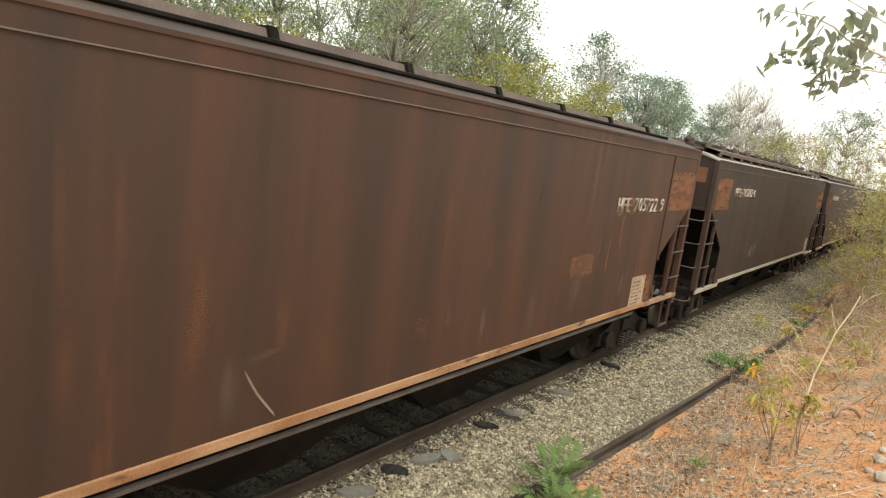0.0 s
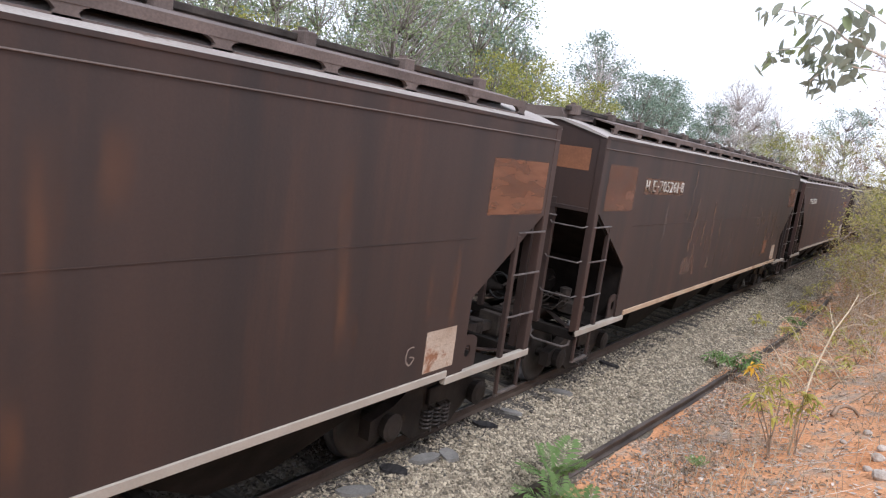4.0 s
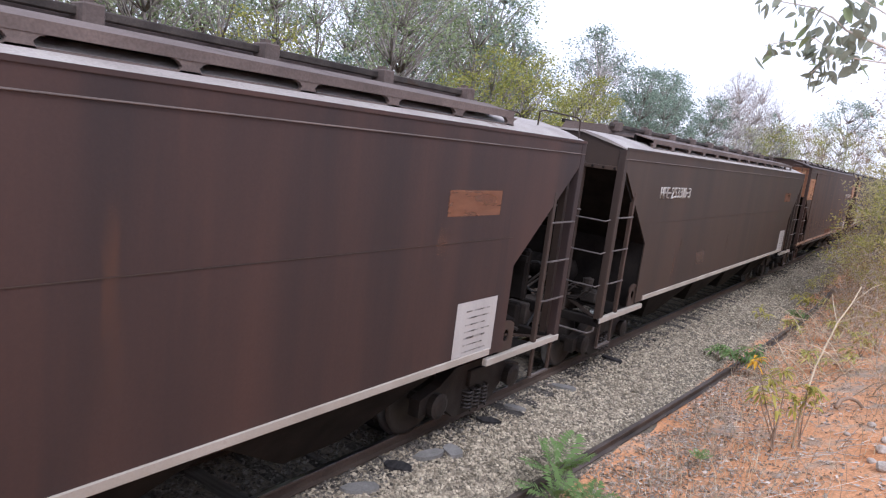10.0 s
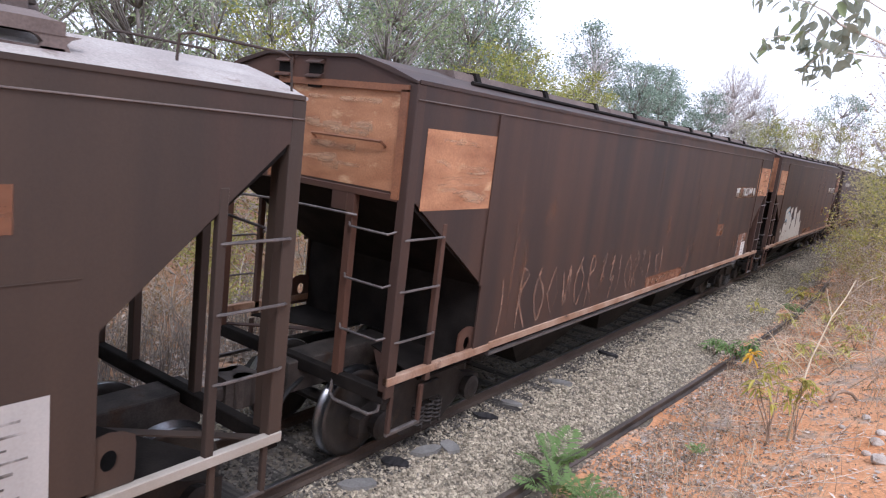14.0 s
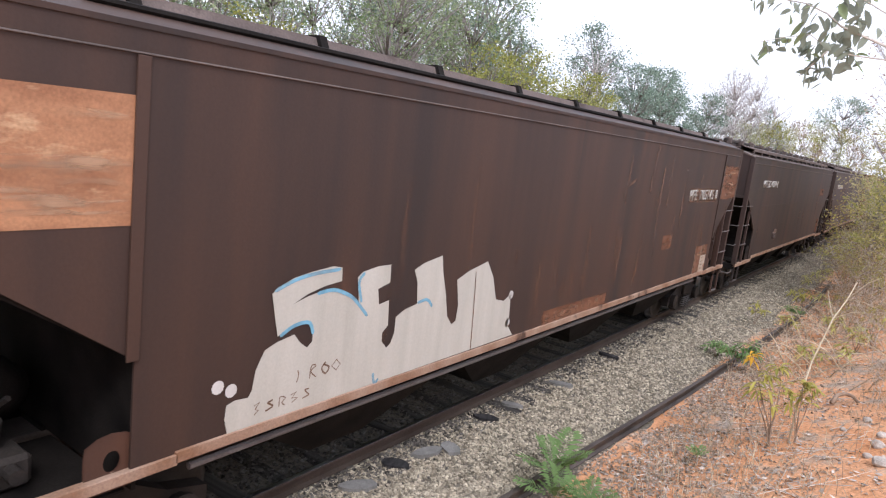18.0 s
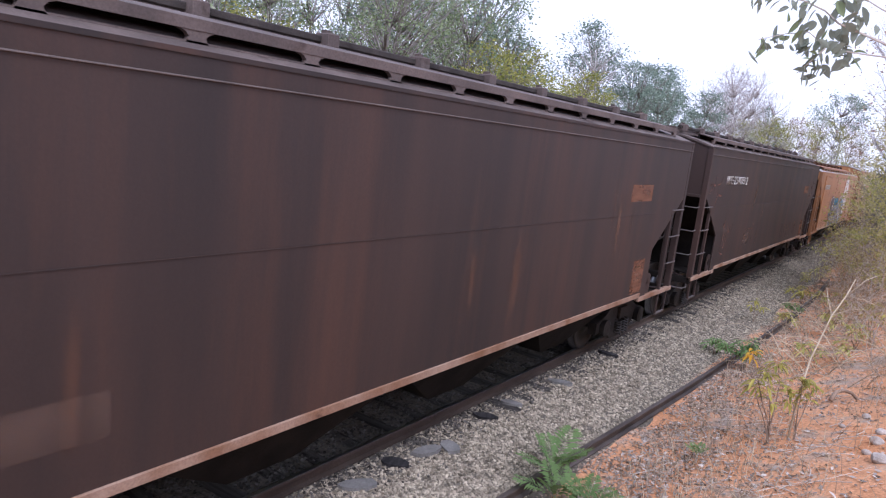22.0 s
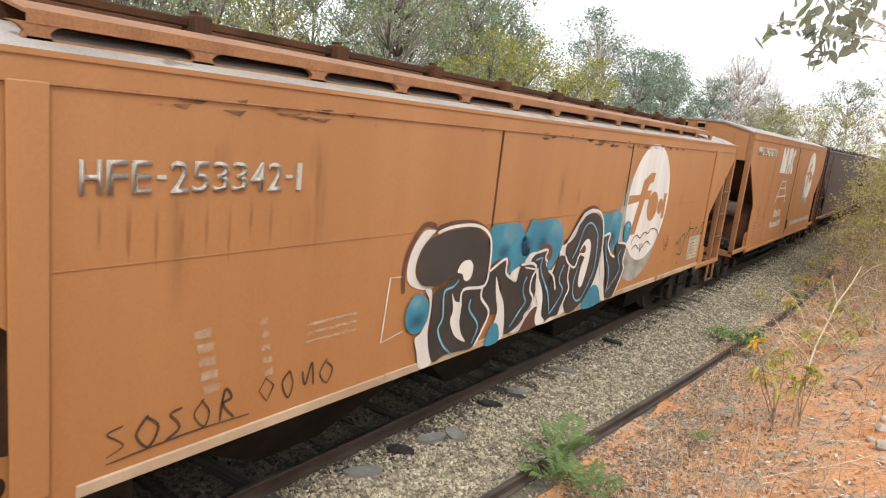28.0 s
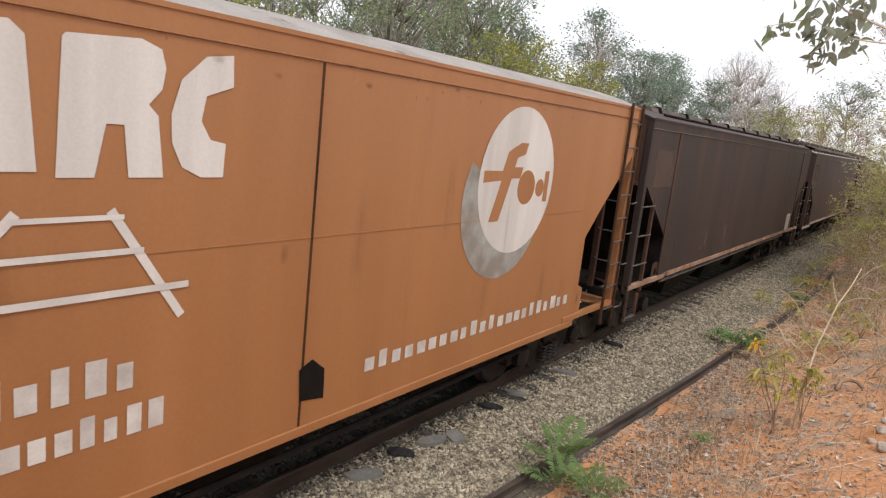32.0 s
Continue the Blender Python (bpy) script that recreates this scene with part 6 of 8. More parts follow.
sprayed_lines("graffiti_outline", M_WHITE, 12.2, 0.032, [[(7.22, 1.74), (7.38, 1.64), (7.48, 1.46)]])
sprayed_lines("graffiti_outline", M_WHITE, 12.2, 0.032, [[(8.80, 2.05), (9.03, 2.07), (9.00, 1.92), (9.16, 1.76), (9.33, 1.70)]])
sprayed_lines("graffiti_outline", M_WHITE, 12.2, 0.032, [[(9.38, 1.91), (9.74, 1.84), (9.69, 1.60), (9.76, 1.44), (9.51, 1.08)]])
sprayed_lines("graffiti_outline", M_WHITE, 12.2, 0.032, [[(4.83, 2.38), (5.04, 2.42), (5.41, 2.42), (5.66, 2.35), (5.79, 2.22), (5.82, 1.97), (5.76, 1.75), (5.37, 1.76), (5.36, 1.57)]])
sprayed_lines("graffiti_outline", M_WHITE, 12.2, 0.032, [[(5.73, 1.73), (5.73, 1.62), (5.92, 1.41), (5.69, 1.09)]])
sprayed_lines("graffiti_outline", M_WHITE, 12.2, 0.032, [[(5.82, 1.89), (6.15, 2.00), (6.19, 1.83), (6.41, 1.72)]])
sprayed_lines("graffiti_outline", M_WHITE, 12.2, 0.032, [[(6.51, 1.89), (6.87, 1.84), (6.95, 1.44), (6.72, 1.24)]])
sprayed_lines("graffiti_highlight", T_SKYBLUE, 12.7, 0.024, [[(6.68, 1.73), (6.62, 1.63), (6.65, 1.52), (6.72, 1.42), (6.59, 1.32), (6.41, 1.17)]])
sprayed_lines("graffiti_highlight", T_SKYBLUE, 12.7, 0.024, [[(6.85, 1.91), (7.01, 1.92), (6.99, 1.83), (7.06, 1.70), (7.27, 1.46), (7.36, 1.26), (7.40, 1.15)]])
sprayed_lines("graffiti_highlight", T_SKYBLUE, 12.7, 0.024, [[(7.40, 1.15), (7.69, 1.40), (7.57, 1.55), (7.56, 1.65), (7.64, 1.77)]])
sprayed_lines("graffiti_highlight", T_SKYBLUE, 12.7, 0.024, [[(7.85, 1.83), (7.98, 1.98), (8.10, 2.21), (8.30, 2.27), (8.52, 2.15), (8.60, 2.00), (8.62, 1.62), (8.47, 1.38), (8.31, 1.22), (8.15, 1.22), (8.03, 1.33), (8.00, 1.50), (8.08, 1.70)]])
sprayed_lines("graffiti_highlight", T_SKYBLUE, 12.7, 0.024, [[(8.91, 1.99), (8.98, 1.76), (9.16, 1.55), (9.21, 1.35), (9.18, 1.17)]])
sprayed_lines("graffiti_highlight", T_SKYBLUE, 12.7, 0.024, [[(9.54, 1.80), (9.47, 1.68), (9.59, 1.46), (9.21, 1.20)]])
sprayed_lines("graffiti_highlight", T_SKYBLUE, 12.7, 0.024, [[(5.27, 1.88), (5.19, 1.82), (5.04, 1.78), (5.06, 1.53), (5.00, 1.41), (5.11, 1.23), (5.28, 1.10)]])
sprayed_lines("graffiti_highlight", T_SKYBLUE, 12.7, 0.024, [[(5.53, 1.64), (5.52, 1.53), (5.72, 1.32), (5.64, 1.14)]])
# lighter bloom and deep shade inside the teal
for u, z, r in ((4.64, 1.74, 0.09), (6.20, 2.28, 0.16), (7.30, 2.24, 0.17), (9.10, 2.30, 0.16), (9.72, 2.14, 0.08)):
    J.disc("graffiti_bloom", u, z, r, T_BLOOM, 8.6, n=20, sx=1.5)
for u, z, r in ((4.66, 1.56, 0.10), (6.60, 2.12, 0.14), (7.0, 2.12, 0.16), (9.14, 2.0, 0.16), (6.1, 2.08, 0.12)):
    J.disc("graffiti_deep", u, z, r, T_DEEP, 8.6, n=20, sx=1.6)
J.poly("emblem_margin", [(9.37, 1.92), (9.55, 1.88), (9.57, 2.44), (9.39, 2.46)], T_GREY, 2)
J.stroke("stencil_frame", [(4.41, 2.01), (4.24, 2.02), (4.19, 1.44), (4.49, 1.49)], 0.02, T_WHITE, 1, smooth=False)
J.stroke("marker_tag", [(9.99, 1.82), (10.05, 1.92), (10.19, 1.96), (10.35, 1.90), (10.52, 1.98), (10.70, 1.95), (10.83, 2.02), (11.1, 1.98), (11.26, 1.84)], 0.018, M_SCRAWL, 3)
for pts in ([(10.05, 1.74), (10.2, 1.80), (10.35, 1.72)], [(10.5, 1.72), (10.7, 1.82), (10.9, 1.74)], [(10.4, 1.80), (10.44, 1.66), (10.5, 1.80)]):
    J.stroke("marker_tag", pts, 0.018, M_SCRAWL, 3)
for pts in ([(12.43, 1.60), (12.54, 1.70), (12.66, 1.77), (12.77, 1.78), (12.82, 1.71), (12.79, 1.56), (12.73, 1.42), (12.64, 1.41), (12.54, 1.43), (12.45, 1.43)],
            [(12.56, 1.71), (12.60, 1.61), (12.67, 1.49)], [(12.34, 1.61), (12.35, 1.65), (12.40, 1.65), (12.41, 1.60)],
            [(12.88, 1.70), (12.98, 1.80), (13.05, 1.87), (13.13, 1.87), (13.29, 1.87)], [(13.03, 2.02), (13.03, 1.92), (13.06, 1.79), (13.09, 1.68)], [(12.86, 1.81), (12.94, 1.78)],
            [(13.31, 1.72), (13.37, 1.81), (13.48, 1.86), (13.57, 1.85)], [(13.70, 1.81), (13.67, 1.76), (13.62, 1.72)],
            [(13.79, 1.83), (13.89, 1.93), (13.97, 1.94), (13.99, 1.84), (13.94, 1.72), (13.82, 1.74)], [(13.88, 1.90), (13.92, 1.80)]):
    J.stroke("marker_tag", pts, 0.024, T_INK, 2, "dark brown marker scrawl")
J.disc("rust_spot", 12.60, 1.24, 0.022, T_INK, 2, n=10)
r = random.Random(77)
for _ in range(40):
    u, z = r.gauss(11.76, 0.11), r.gauss(1.66, 0.08)
    J.stroke("purple_scuff", [(u, z), (u + r.uniform(-0.05, 0.05), z + r.uniform(0.02, 0.07)), (u + r.uniform(-0.02, 0.09), z + r.uniform(-0.03, 0.03))], r.uniform(0.012, 0.03), T_PURPLE, 1 + 0.02 * _, "faint purple scuff mark")
J.poly("dark_stain", [(13.96, 1.30), (14.02, 1.30), (14.02, 2.10), (13.97, 2.10)], T_DIRT, 3)
retint(J, ("side_sill",), M_SILLTAN)
retint(C, ("side_sill",), M_SILLTAN)
r = random.Random(23)
J.scrawl(1.74, 2.72, 1.22, 1.43, 5, T_INK, 23, 0.017, "marker_tag")
J.scrawl(2.86, 3.66, 1.24, 1.45, 4, T_INK, 27, 0.017, "marker_tag")
J.stroke("marker_tag", [(1.76, 1.19), (2.3, 1.215), (2.8, 1.20)], 0.014, T_INK, 2)
J.scrawl(0.30, 1.35, 3.05, 3.42, 3, M_SCRAWL, 24, 0.022, "marker_tag")
J.scrawl(0.62, 1.25, 2.62, 2.98, 5, M_SCRAWL, 25, 0.016, "marker_tag")
for k in range(5):
    J.rect("stencil_bar", 2.33 + 0.02 * k, 2.46 + 0.02 * k, 1.85 - 0.1 * k, 1.91 - 0.1 * k, T_PALEBAR, 1)
    J.rect("stencil_bar", 2.84 + 0.02 * k, 2.92 + 0.02 * k, 1.85 - 0.1 * k, 1.90 - 0.1 * k, T_PALEBAR, 1)
for k in range(3):
    J.rect("stencil_bar", 3.3, 3.85, 1.62 + 0.07 * k, 1.645 + 0.07 * k, T_PALEBAR, 1)
J.rect("data_panel", 13.14, 13.90, 1.22, 1.72, T_PALEPLATE, 0, "pale worn plate")
for k in range(6):
    J.rect("print_row", 13.2, 13.8 - 0.05 * (k % 3), 1.28 + 0.07 * k, 1.294 + 0.07 * k, T_PRINT, 1)
r = random.Random(40)
for k in range(90):
    u = r.uniform(1.7, 14) if k % 3 else r.uniform(6.5, 11)
    wd = r.uniform(0.03, 0.26) * (1 if k % 3 else 1.7)
    z = 3.36 + r.uniform(-0.05, 0.03)
    J.poly("rust_spot", [(u, z), (u + wd, z + 0.01), (u + wd * 0.7, z - r.uniform(0.012, 0.035)), (u + wd * 0.2, z - r.uniform(0.008, 0.025))], T_DIRT if r.random() < 0.6 else T_RUSTEDGE, 1 + 0.02 * k)
J.streaks(14, T_GRIME, 41, 1.9, 3.4)

retint(J, ("end_step_sill",), M_ORANGE)
# short orange wagon
K.number("HPD-342828-1", 0.75, 3.05, 3.38, 3.58)
K.poly("emblem_block", [(3.93, 2.95), (3.99, 3.44), (4.01, 3.61), (4.10, 3.68), (4.23, 3.66), (4.37, 3.37), (4.45, 3.59), (4.53, 3.66), (4.68, 3.67), (4.75, 3.61), (4.80, 2.95)], M_WHITE, 1, "white painted emblem block")
K.poly("emblem_block", [(4.89, 2.92), (4.92, 3.63), (4.94, 3.65), (5.34, 3.68), (5.46, 3.64), (5.49, 3.54), (5.47, 3.42), (5.39, 3.33), (5.45, 3.27), (5.49, 2.92), (5.28, 2.92), (5.25, 3.21), (5.15, 3.21), (5.09, 2.92)], M_WHITE, 1, "white painted emblem block")
K.poly("emblem_block", [(5.94, 3.67), (5.75, 3.64), (5.59, 3.49), (5.53, 3.29), (5.54, 3.12), (5.61, 2.98), (5.74, 2.92), (5.90, 2.92), (5.91, 3.13), (5.80, 3.15), (5.73, 3.26), (5.76, 3.41), (5.95, 3.48)], M_WHITE, 1, "white painted emblem block")
for k, (a, b, wd) in enumerate((((4.10, 2.06), (4.70, 2.74), 0.09), ((5.64, 2.06), (5.18, 2.74), 0.09), ((4.66, 2.70), (5.26, 2.70), 0.05), ((4.42, 2.50), (5.38, 2.50), 0.06), ((4.16, 2.26), (5.68, 2.26), 0.07))):
    K.stroke("emblem_bar", [a, b], wd, M_WHITE, 1 + 0.7 * k, "white painted bar", smooth=False)
r = random.Random(50)
for u0, u1, z0, z1, n in ((4.32, 5.42, 1.66, 1.88, 6), (4.06, 5.58, 1.36, 1.55, 11), (7.42, 11.4, 1.24, 1.40, 22)):
    for k in range(n):
        a = u0 + (u1 - u0) * k / n
        K.rect("lettering_bar", a, a + (u1 - u0) / n * r.uniform(0.5, 0.75), z0, z1 - (0 if r.random() < 0.4 else 0.25 * (z1 - z0)), T_WHITE, 1)
K.disc("emblem_disc", 9.66, 2.87, 0.79, M_WHITE, 1, "white painted disc")
K.disc("emblem_shadow", 9.44, 2.64, 0.82, T_GREY, 0, "grey-green crescent", a0=2.6, a1=6.0, inner=0.45)
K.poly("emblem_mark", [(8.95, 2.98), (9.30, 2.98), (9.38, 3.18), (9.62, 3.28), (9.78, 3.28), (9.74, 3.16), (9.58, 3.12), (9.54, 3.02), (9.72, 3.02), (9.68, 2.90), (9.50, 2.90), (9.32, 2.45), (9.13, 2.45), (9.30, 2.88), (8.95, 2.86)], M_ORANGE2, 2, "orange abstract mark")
K.disc("emblem_mark", 9.84, 2.80, 0.19, M_ORANGE2, 2, "orange spot", n=24)
K.disc("emblem_mark", 10.15, 2.79, 0.10, M_ORANGE2, 2, "orange spot", n=24)
K.rect("emblem_mark", 10.25, 10.35, 2.63, 2.98, M_ORANGE2, 2)
K.poly("drain_opening", [(6.69, 1.18), (6.67, 1.44), (6.80, 1.50), (6.94, 1.39), (6.95, 1.14)], M_BLACKSTEEL, 1, "dark pointed opening in the side")
K.stroke("access_plate", [(3.43, 1.79), (3.86, 1.79), (3.86, 1.57), (3.45, 1.57), (3.43, 1.79)], 0.018, T_DIRT, 1, smooth=False)
K.rect("stencil_bar", 3.58, 3.75, 1.66, 1.70, T_DIRT, 2)
for k in range(3):
    K.rect("stencil_bar", 2.39, 2.85, 1.44 + 0.05 * k, 1.465 + 0.05 * k, T_STENCIL, 1)
    K.rect("stencil_bar", 1.72, 2.19, 1.48 + 0.07 * k, 1.51 + 0.07 * k, T_STENCIL, 1)
K.stroke("stencil_mark", [(3.27, 1.12), (3.27, 1.30), (3.35, 1.29), (3.37, 1.2), (3.35, 1.12), (3.27, 1.12)], 0.018, T_WHITE, 1, smooth=False)
for u, z, q in ((2.0, 2.0, 0.25), (2.9, 1.85, 0.18), (2.1, 1.75, 0.15), (6.4, 2.4, 0.1)):
    K.poly("grime_blot", [(u, z), (u + q * 0.5, z + q * 0.7), (u + q, z + 0.1 * q), (u + q * 0.8, z - q * 1.4), (u + q * 0.2, z - q * 0.9)], T_DIRT, 0)
r = random.Random(51)
for k in range(40):
    u = r.uniform(0.6, 12.4)
    wd = r.uniform(0.02, 0.14)
    z = 3.70 + r.uniform(-0.12, 0.06)
    K.poly("rust_spot", [(u, z), (u + wd, z + 0.01), (u + wd * 0.7, z - r.uniform(0.02, 0.07)), (u + wd * 0.2, z - r.uniform(0.01, 0.05))], T_DIRT, 1)
K.streaks(12, T_GRIME, 52, 1.2, 3.6)
y = K.h - 0.06
for s in (1, -1):
    for d in (0.0, 0.42):
        part("ladder_stile", Geo().box(*sorted((s * (HALF + 0.02), s * (HALF + 0.05))), y - d - 0.02, y - d + 0.02, 0.75, 3.95), M_ORANGEGRIMESHADE, K.w)
    for k in range(9):
        part("rung", Geo().tube([(s * (HALF + 0.035), y, 0.95 + 0.34 * k), (s * (HALF + 0.035), y - 0.42, 0.95 + 0.34 * k)], 0.011, 6), M_RUNG, K.w)
part("air_tank", Geo().lathe([(-0.36, 0.0), (-0.36, 0.10), (-0.30, 0.19), (0.30, 0.19), (0.36, 0.10), (0.36, 0.0)], 0, (0.72, -K.h + 1.12, 1.98), 20), M_ROOF, K.w, "grey-brown air tank", smooth=True)
part("tank_bracket", Geo().prism([(-K.h + 1.05, 2.14), (-K.h + 1.2, 2.14), (-K.h + 1.3, 2.6), (-K.h + 0.95, 2.6)], 0, 0.98, 1.02), M_ORANGEGRIMESHADE, K.w)
for x0, z0, x1, z1 in ((-0.4, 1.02, 0.6, 1.95), (-0.1, 1.02, 0.7, 1.75)):
    part("brake_lever", Geo().tube([(x0, -K.h + 0.15, z0), (x1, -K.h + 0.9, z1)], 0.035, 5), M_ORANGEGRIMESHADE, K.w)
part("brake_valve", Geo().box(0.55, 0.85, -K.h + 0.75, -K.h + 1.05, 1.05, 1.42, 0.05).tube([(0.7, -K.h + 0.9, 1.4), (0.75, -K.h + 0.8, 1.7), (0.9, -K.h + 0.7, 1.6)], 0.03, 6), M_BLACKSTEEL, K.w)

for s, seed in ((L_, 60), (M_, 61), (N_, 62)):
    s.streaks(10, T_PALE, seed, 1.2, 2.2)
    s.rect("faded_patch", 0.24, 1.30, 2.70, 3.36, T_FADED)
    data_panel(s, 13.3, 13.9, 1.15, 1.7)
retint(L_, ("side_panel", "eave_lip", "corner_post"), M_DARK)

# brake gear crowds one platform of each wagon; the other is bare
def brake_end(s, e, seed, wheel_at=None, tank=True):
    """Tank, cylinder, valves and pipes; the layout turns round with the wagon's end."""
    H = s.h
    r = random.Random(seed)

    def at(x, u, z):
        return (-e * x, e * (H - u), z)

    if tank:
        part("air_tank", Geo().lathe([(-0.46, 0.0), (-0.46, 0.10), (-0.39, 0.20), (0.39, 0.20), (0.46, 0.10), (0.46, 0.0)], 0, at(-0.10, 1.08, 1.42), 20), M_BLACKSTEEL, s.w, "grimy steel air tank", smooth=True)
        part("tank_strap", Geo().lathe([(-0.02, 0.205), (0.02, 0.205)], 0, at(-0.30, 1.08, 1.42), 20).lathe([(-0.02, 0.205), (0.02, 0.205)], 0, at(0.12, 1.08, 1.42), 20), M_BLACKSTEEL, s.w)
    part("brake_cylinder", Geo().lathe([(-0.25, 0.0), (-0.25, 0.15), (0.16, 0.15), (0.22, 0.07), (0.36, 0.035), (0.36, 0.0)], 0, at(-0.62, 0.62, 1.22), 16), M_BLACKSTEEL, s.w, smooth=True)
    g = Geo().box(*sorted((-e * 0.62, -e * 0.90)), *sorted((e * (H - 0.80), e * (H - 1.05))), 1.03, 1.24, 0.03)
    g.lathe([(-0.12, 0.0), (-0.12, 0.07), (0.10, 0.09), (0.13, 0.0)], 2, at(0.70, 0.86, 1.32), 12).lathe([(-0.08, 0.0), (-0.08, 0.05), (0.08, 0.05), (0.08, 0.0)], 0, at(0.92, 0.92, 1.16), 10)
    part("control_valve", g, M_GEAR, s.w, "cluster of valve castings")
    for k in range(5):
        x, z = 0.35 + 0.14 * k, 1.10 + 0.05 * (k % 3)
        part("brake_pipe", Geo().tube([at(0.74, 0.90, z + 0.1), at(x, 0.80 - 0.06 * k, z + 0.16), at(x - 0.10, 0.55, z + 0.02), at(x - 0.35 - 0.1 * k, 0.45 + 0.1 * k, 1.04)], 0.013, 6), M_GEAR, s.w, smooth=True)
    if wheel_at:
        wx, wz = wheel_at
        wheel = Geo().lathe([(-0.012, 0.27), (0.012, 0.27), (0.012, 0.245), (-0.012, 0.245), (-0.012, 0.27)], 1, (wx, e * (H - 0.04), wz), 24)
        for k in range(5):
            a = k * 1.2566 + 0.4
            wheel.tube([(wx, e * (H - 0.04), wz), (wx + 0.25 * math.cos(a), e * (H - 0.04), wz + 0.25 * math.sin(a))], 0.012, 5)
        part("hand_brake_wheel", wheel, M_RUNG, s.w, "grey spoked brake wheel")
        part("brake_shaft", Geo().tube([(wx, e * (H - 0.04), wz), (wx, e * (H - 0.30), wz), (wx, e * (H - 0.34), wz - 0.06), (wx, e * (H - 0.34), 1.02)], 0.02, 6), M_GEAR, s.w)
        part("gear_housing", Geo().box(wx - 0.14, wx + 0.14, *sorted((e * (H - 0.24), e * (H - 0.36))), wz - 0.22, wz + 0.20, 0.04), M_BLACKSTEEL, s.w, "black brake gear housing")
    part("equipment_panel", Geo().box(*sorted((e * 0.60, e * 0.90)), *sorted((e * (H - 0.20), e * (H - 0.32))), 1.42, 2.10, 0.03).box(*sorted((e * 0.66, e * 0.84)), *sorted((e * (H - 0.16), e * (H - 0.30))), 1.02, 1.36, 0.03), M_BLACKSTEEL, s.w)
    part("shelf_bracket", Geo().box(*sorted((e * 1.2, -e * 0.35)), *sorted((e * (H - 0.86), e * (H - 0.92))), 2.04, 2.12, 0.006), M_BLACKSTEEL, s.w)
    for k in range(3):
        x = r.uniform(-1.0, 0.2)
        part("brake_lever", Geo().tube([at(x, 0.3 + 0.25 * k, 1.03), at(x + r.uniform(0.3, 0.6), 0.6 + 0.2 * k, 1.28 + 0.12 * k)], 0.022, 5), M_GEAR, s.w)
    for k in range(2):
        x0, u0, hz = r.uniform(-0.9, 0.3), r.uniform(0.35, 0.8), r.uniform(0.16, 0.26)
        loop = [at(x0 + 0.22 * math.cos(a), u0 + 0.1 * math.sin(a * 0.5), 1.06 + hz + hz * math.sin(a)) for a in [0.5 * j for j in range(12)]]
        part("air_hose", Geo().tube(loop, 0.018, 6), M_HOSE, s.w, smooth=True)


for k, s in enumerate(sides):
    if s is K:
        brake_end(s, -1, 200, tank=False)
    elif s in (C, E, G):
        brake_end(s, -1, 200 + k, {E: (-0.65, 1.66), G: (0.05, 1.36)}.get(s))
    elif s not in (B, I_):
        brake_end(s, 1, 200 + k, (0.85, 2.10) if s is H_ else None)


# ---- plants ----
def leaves_mesh(name, mat, centres, size, seed, aspect=0.45, droop=0.0, jitter=0.0):
    """Many small folded leaves (two triangles each side of the rib) round the given points."""
    rng = np.random.default_rng(seed)
    c = np.asarray(centres, float)
    n = len(c)
    if jitter:
        c = c + rng.normal(0, jitter, (n, 3))
    d = rng.normal(0, 1, (n, 3))
    d[:, 2] = d[:, 2] * 0.6 - droop
    d /= np.linalg.norm(d, axis=1, keepdims=True)
    s = np.cross(d, rng.normal(0, 1, (n, 3)))
    s /= np.linalg.norm(s, axis=1, keepdims=True)
    up = np.cross(d, s)
    ln = rng.uniform(size[0], size[1], (n, 1))
    wd = ln * aspect * 0.5
    mid = c + d * ln * 0.45
    v = np.stack([c, mid + s * wd + up * wd * 0.35, c + d * ln, mid - s * wd + up * wd * 0.35], 1).reshape(-1, 3)
    o = 4 * np.arange(n)[:, None]
    f = np.concatenate([o + [0, 1, 2], o + [0, 2, 3]], 1).reshape(-1, 3)
    me = bpy.data.meshes.new(name)
    me.from_pydata(v.tolist(), [], f.tolist())
    me.materials.append(mat)
    return me


def limbs(seed, height, spread, forks=3, levels=3, lean=0.1, trunk_r=0.10, first=0.35, up=0.5):
    """A tapering trunk that forks into limbs and twigs; gives the wood and the twig points."""
    rng = random.Random(seed)
    g, tips = Geo(), []

    def grow(p, d, length, r, level):
        path, q = [p], p.copy()
        steps = 5 if level == 0 else 4
        for i in range(steps):
            d = (d + Vector((rng.gauss(0, 0.16), rng.gauss(0, 0.16), rng.gauss(0.03, 0.08)))).normalized()
            q = q + d * length / steps
            path.append(q.copy())
        g.tube(path, r, 7 if level == 0 else 5 if level == 1 else 3, r * (0.55 if level < levels else 0.25))
        if level >= levels - 1:
            tips.extend(path[1:])
        if level < levels:
            for k in range(forks + (1 if level == 0 else 0)):
                a = rng.uniform(0.45, 1.0) if level else rng.uniform(first, 1.0)
                i = min(len(path) - 1, max(1, round(a * (len(path) - 1))))
                az = rng.uniform(0, 6.283)
                out = Vector((math.cos(az), math.sin(az), rng.uniform(0.0, 1.0) * up))
                nd = (d * 0.5 + out * spread).normalized()
                grow(path[i], nd, length * rng.uniform(0.45, 0.72), r * rng.uniform(0.38, 0.55), level + 1)

    grow(Vector((0, 0, -0.15)), Vector((rng.gauss(0, lean), rng.gauss(0, lean), 1)).normalized(), height * 0.62, trunk_r, 0)
    return g, tips


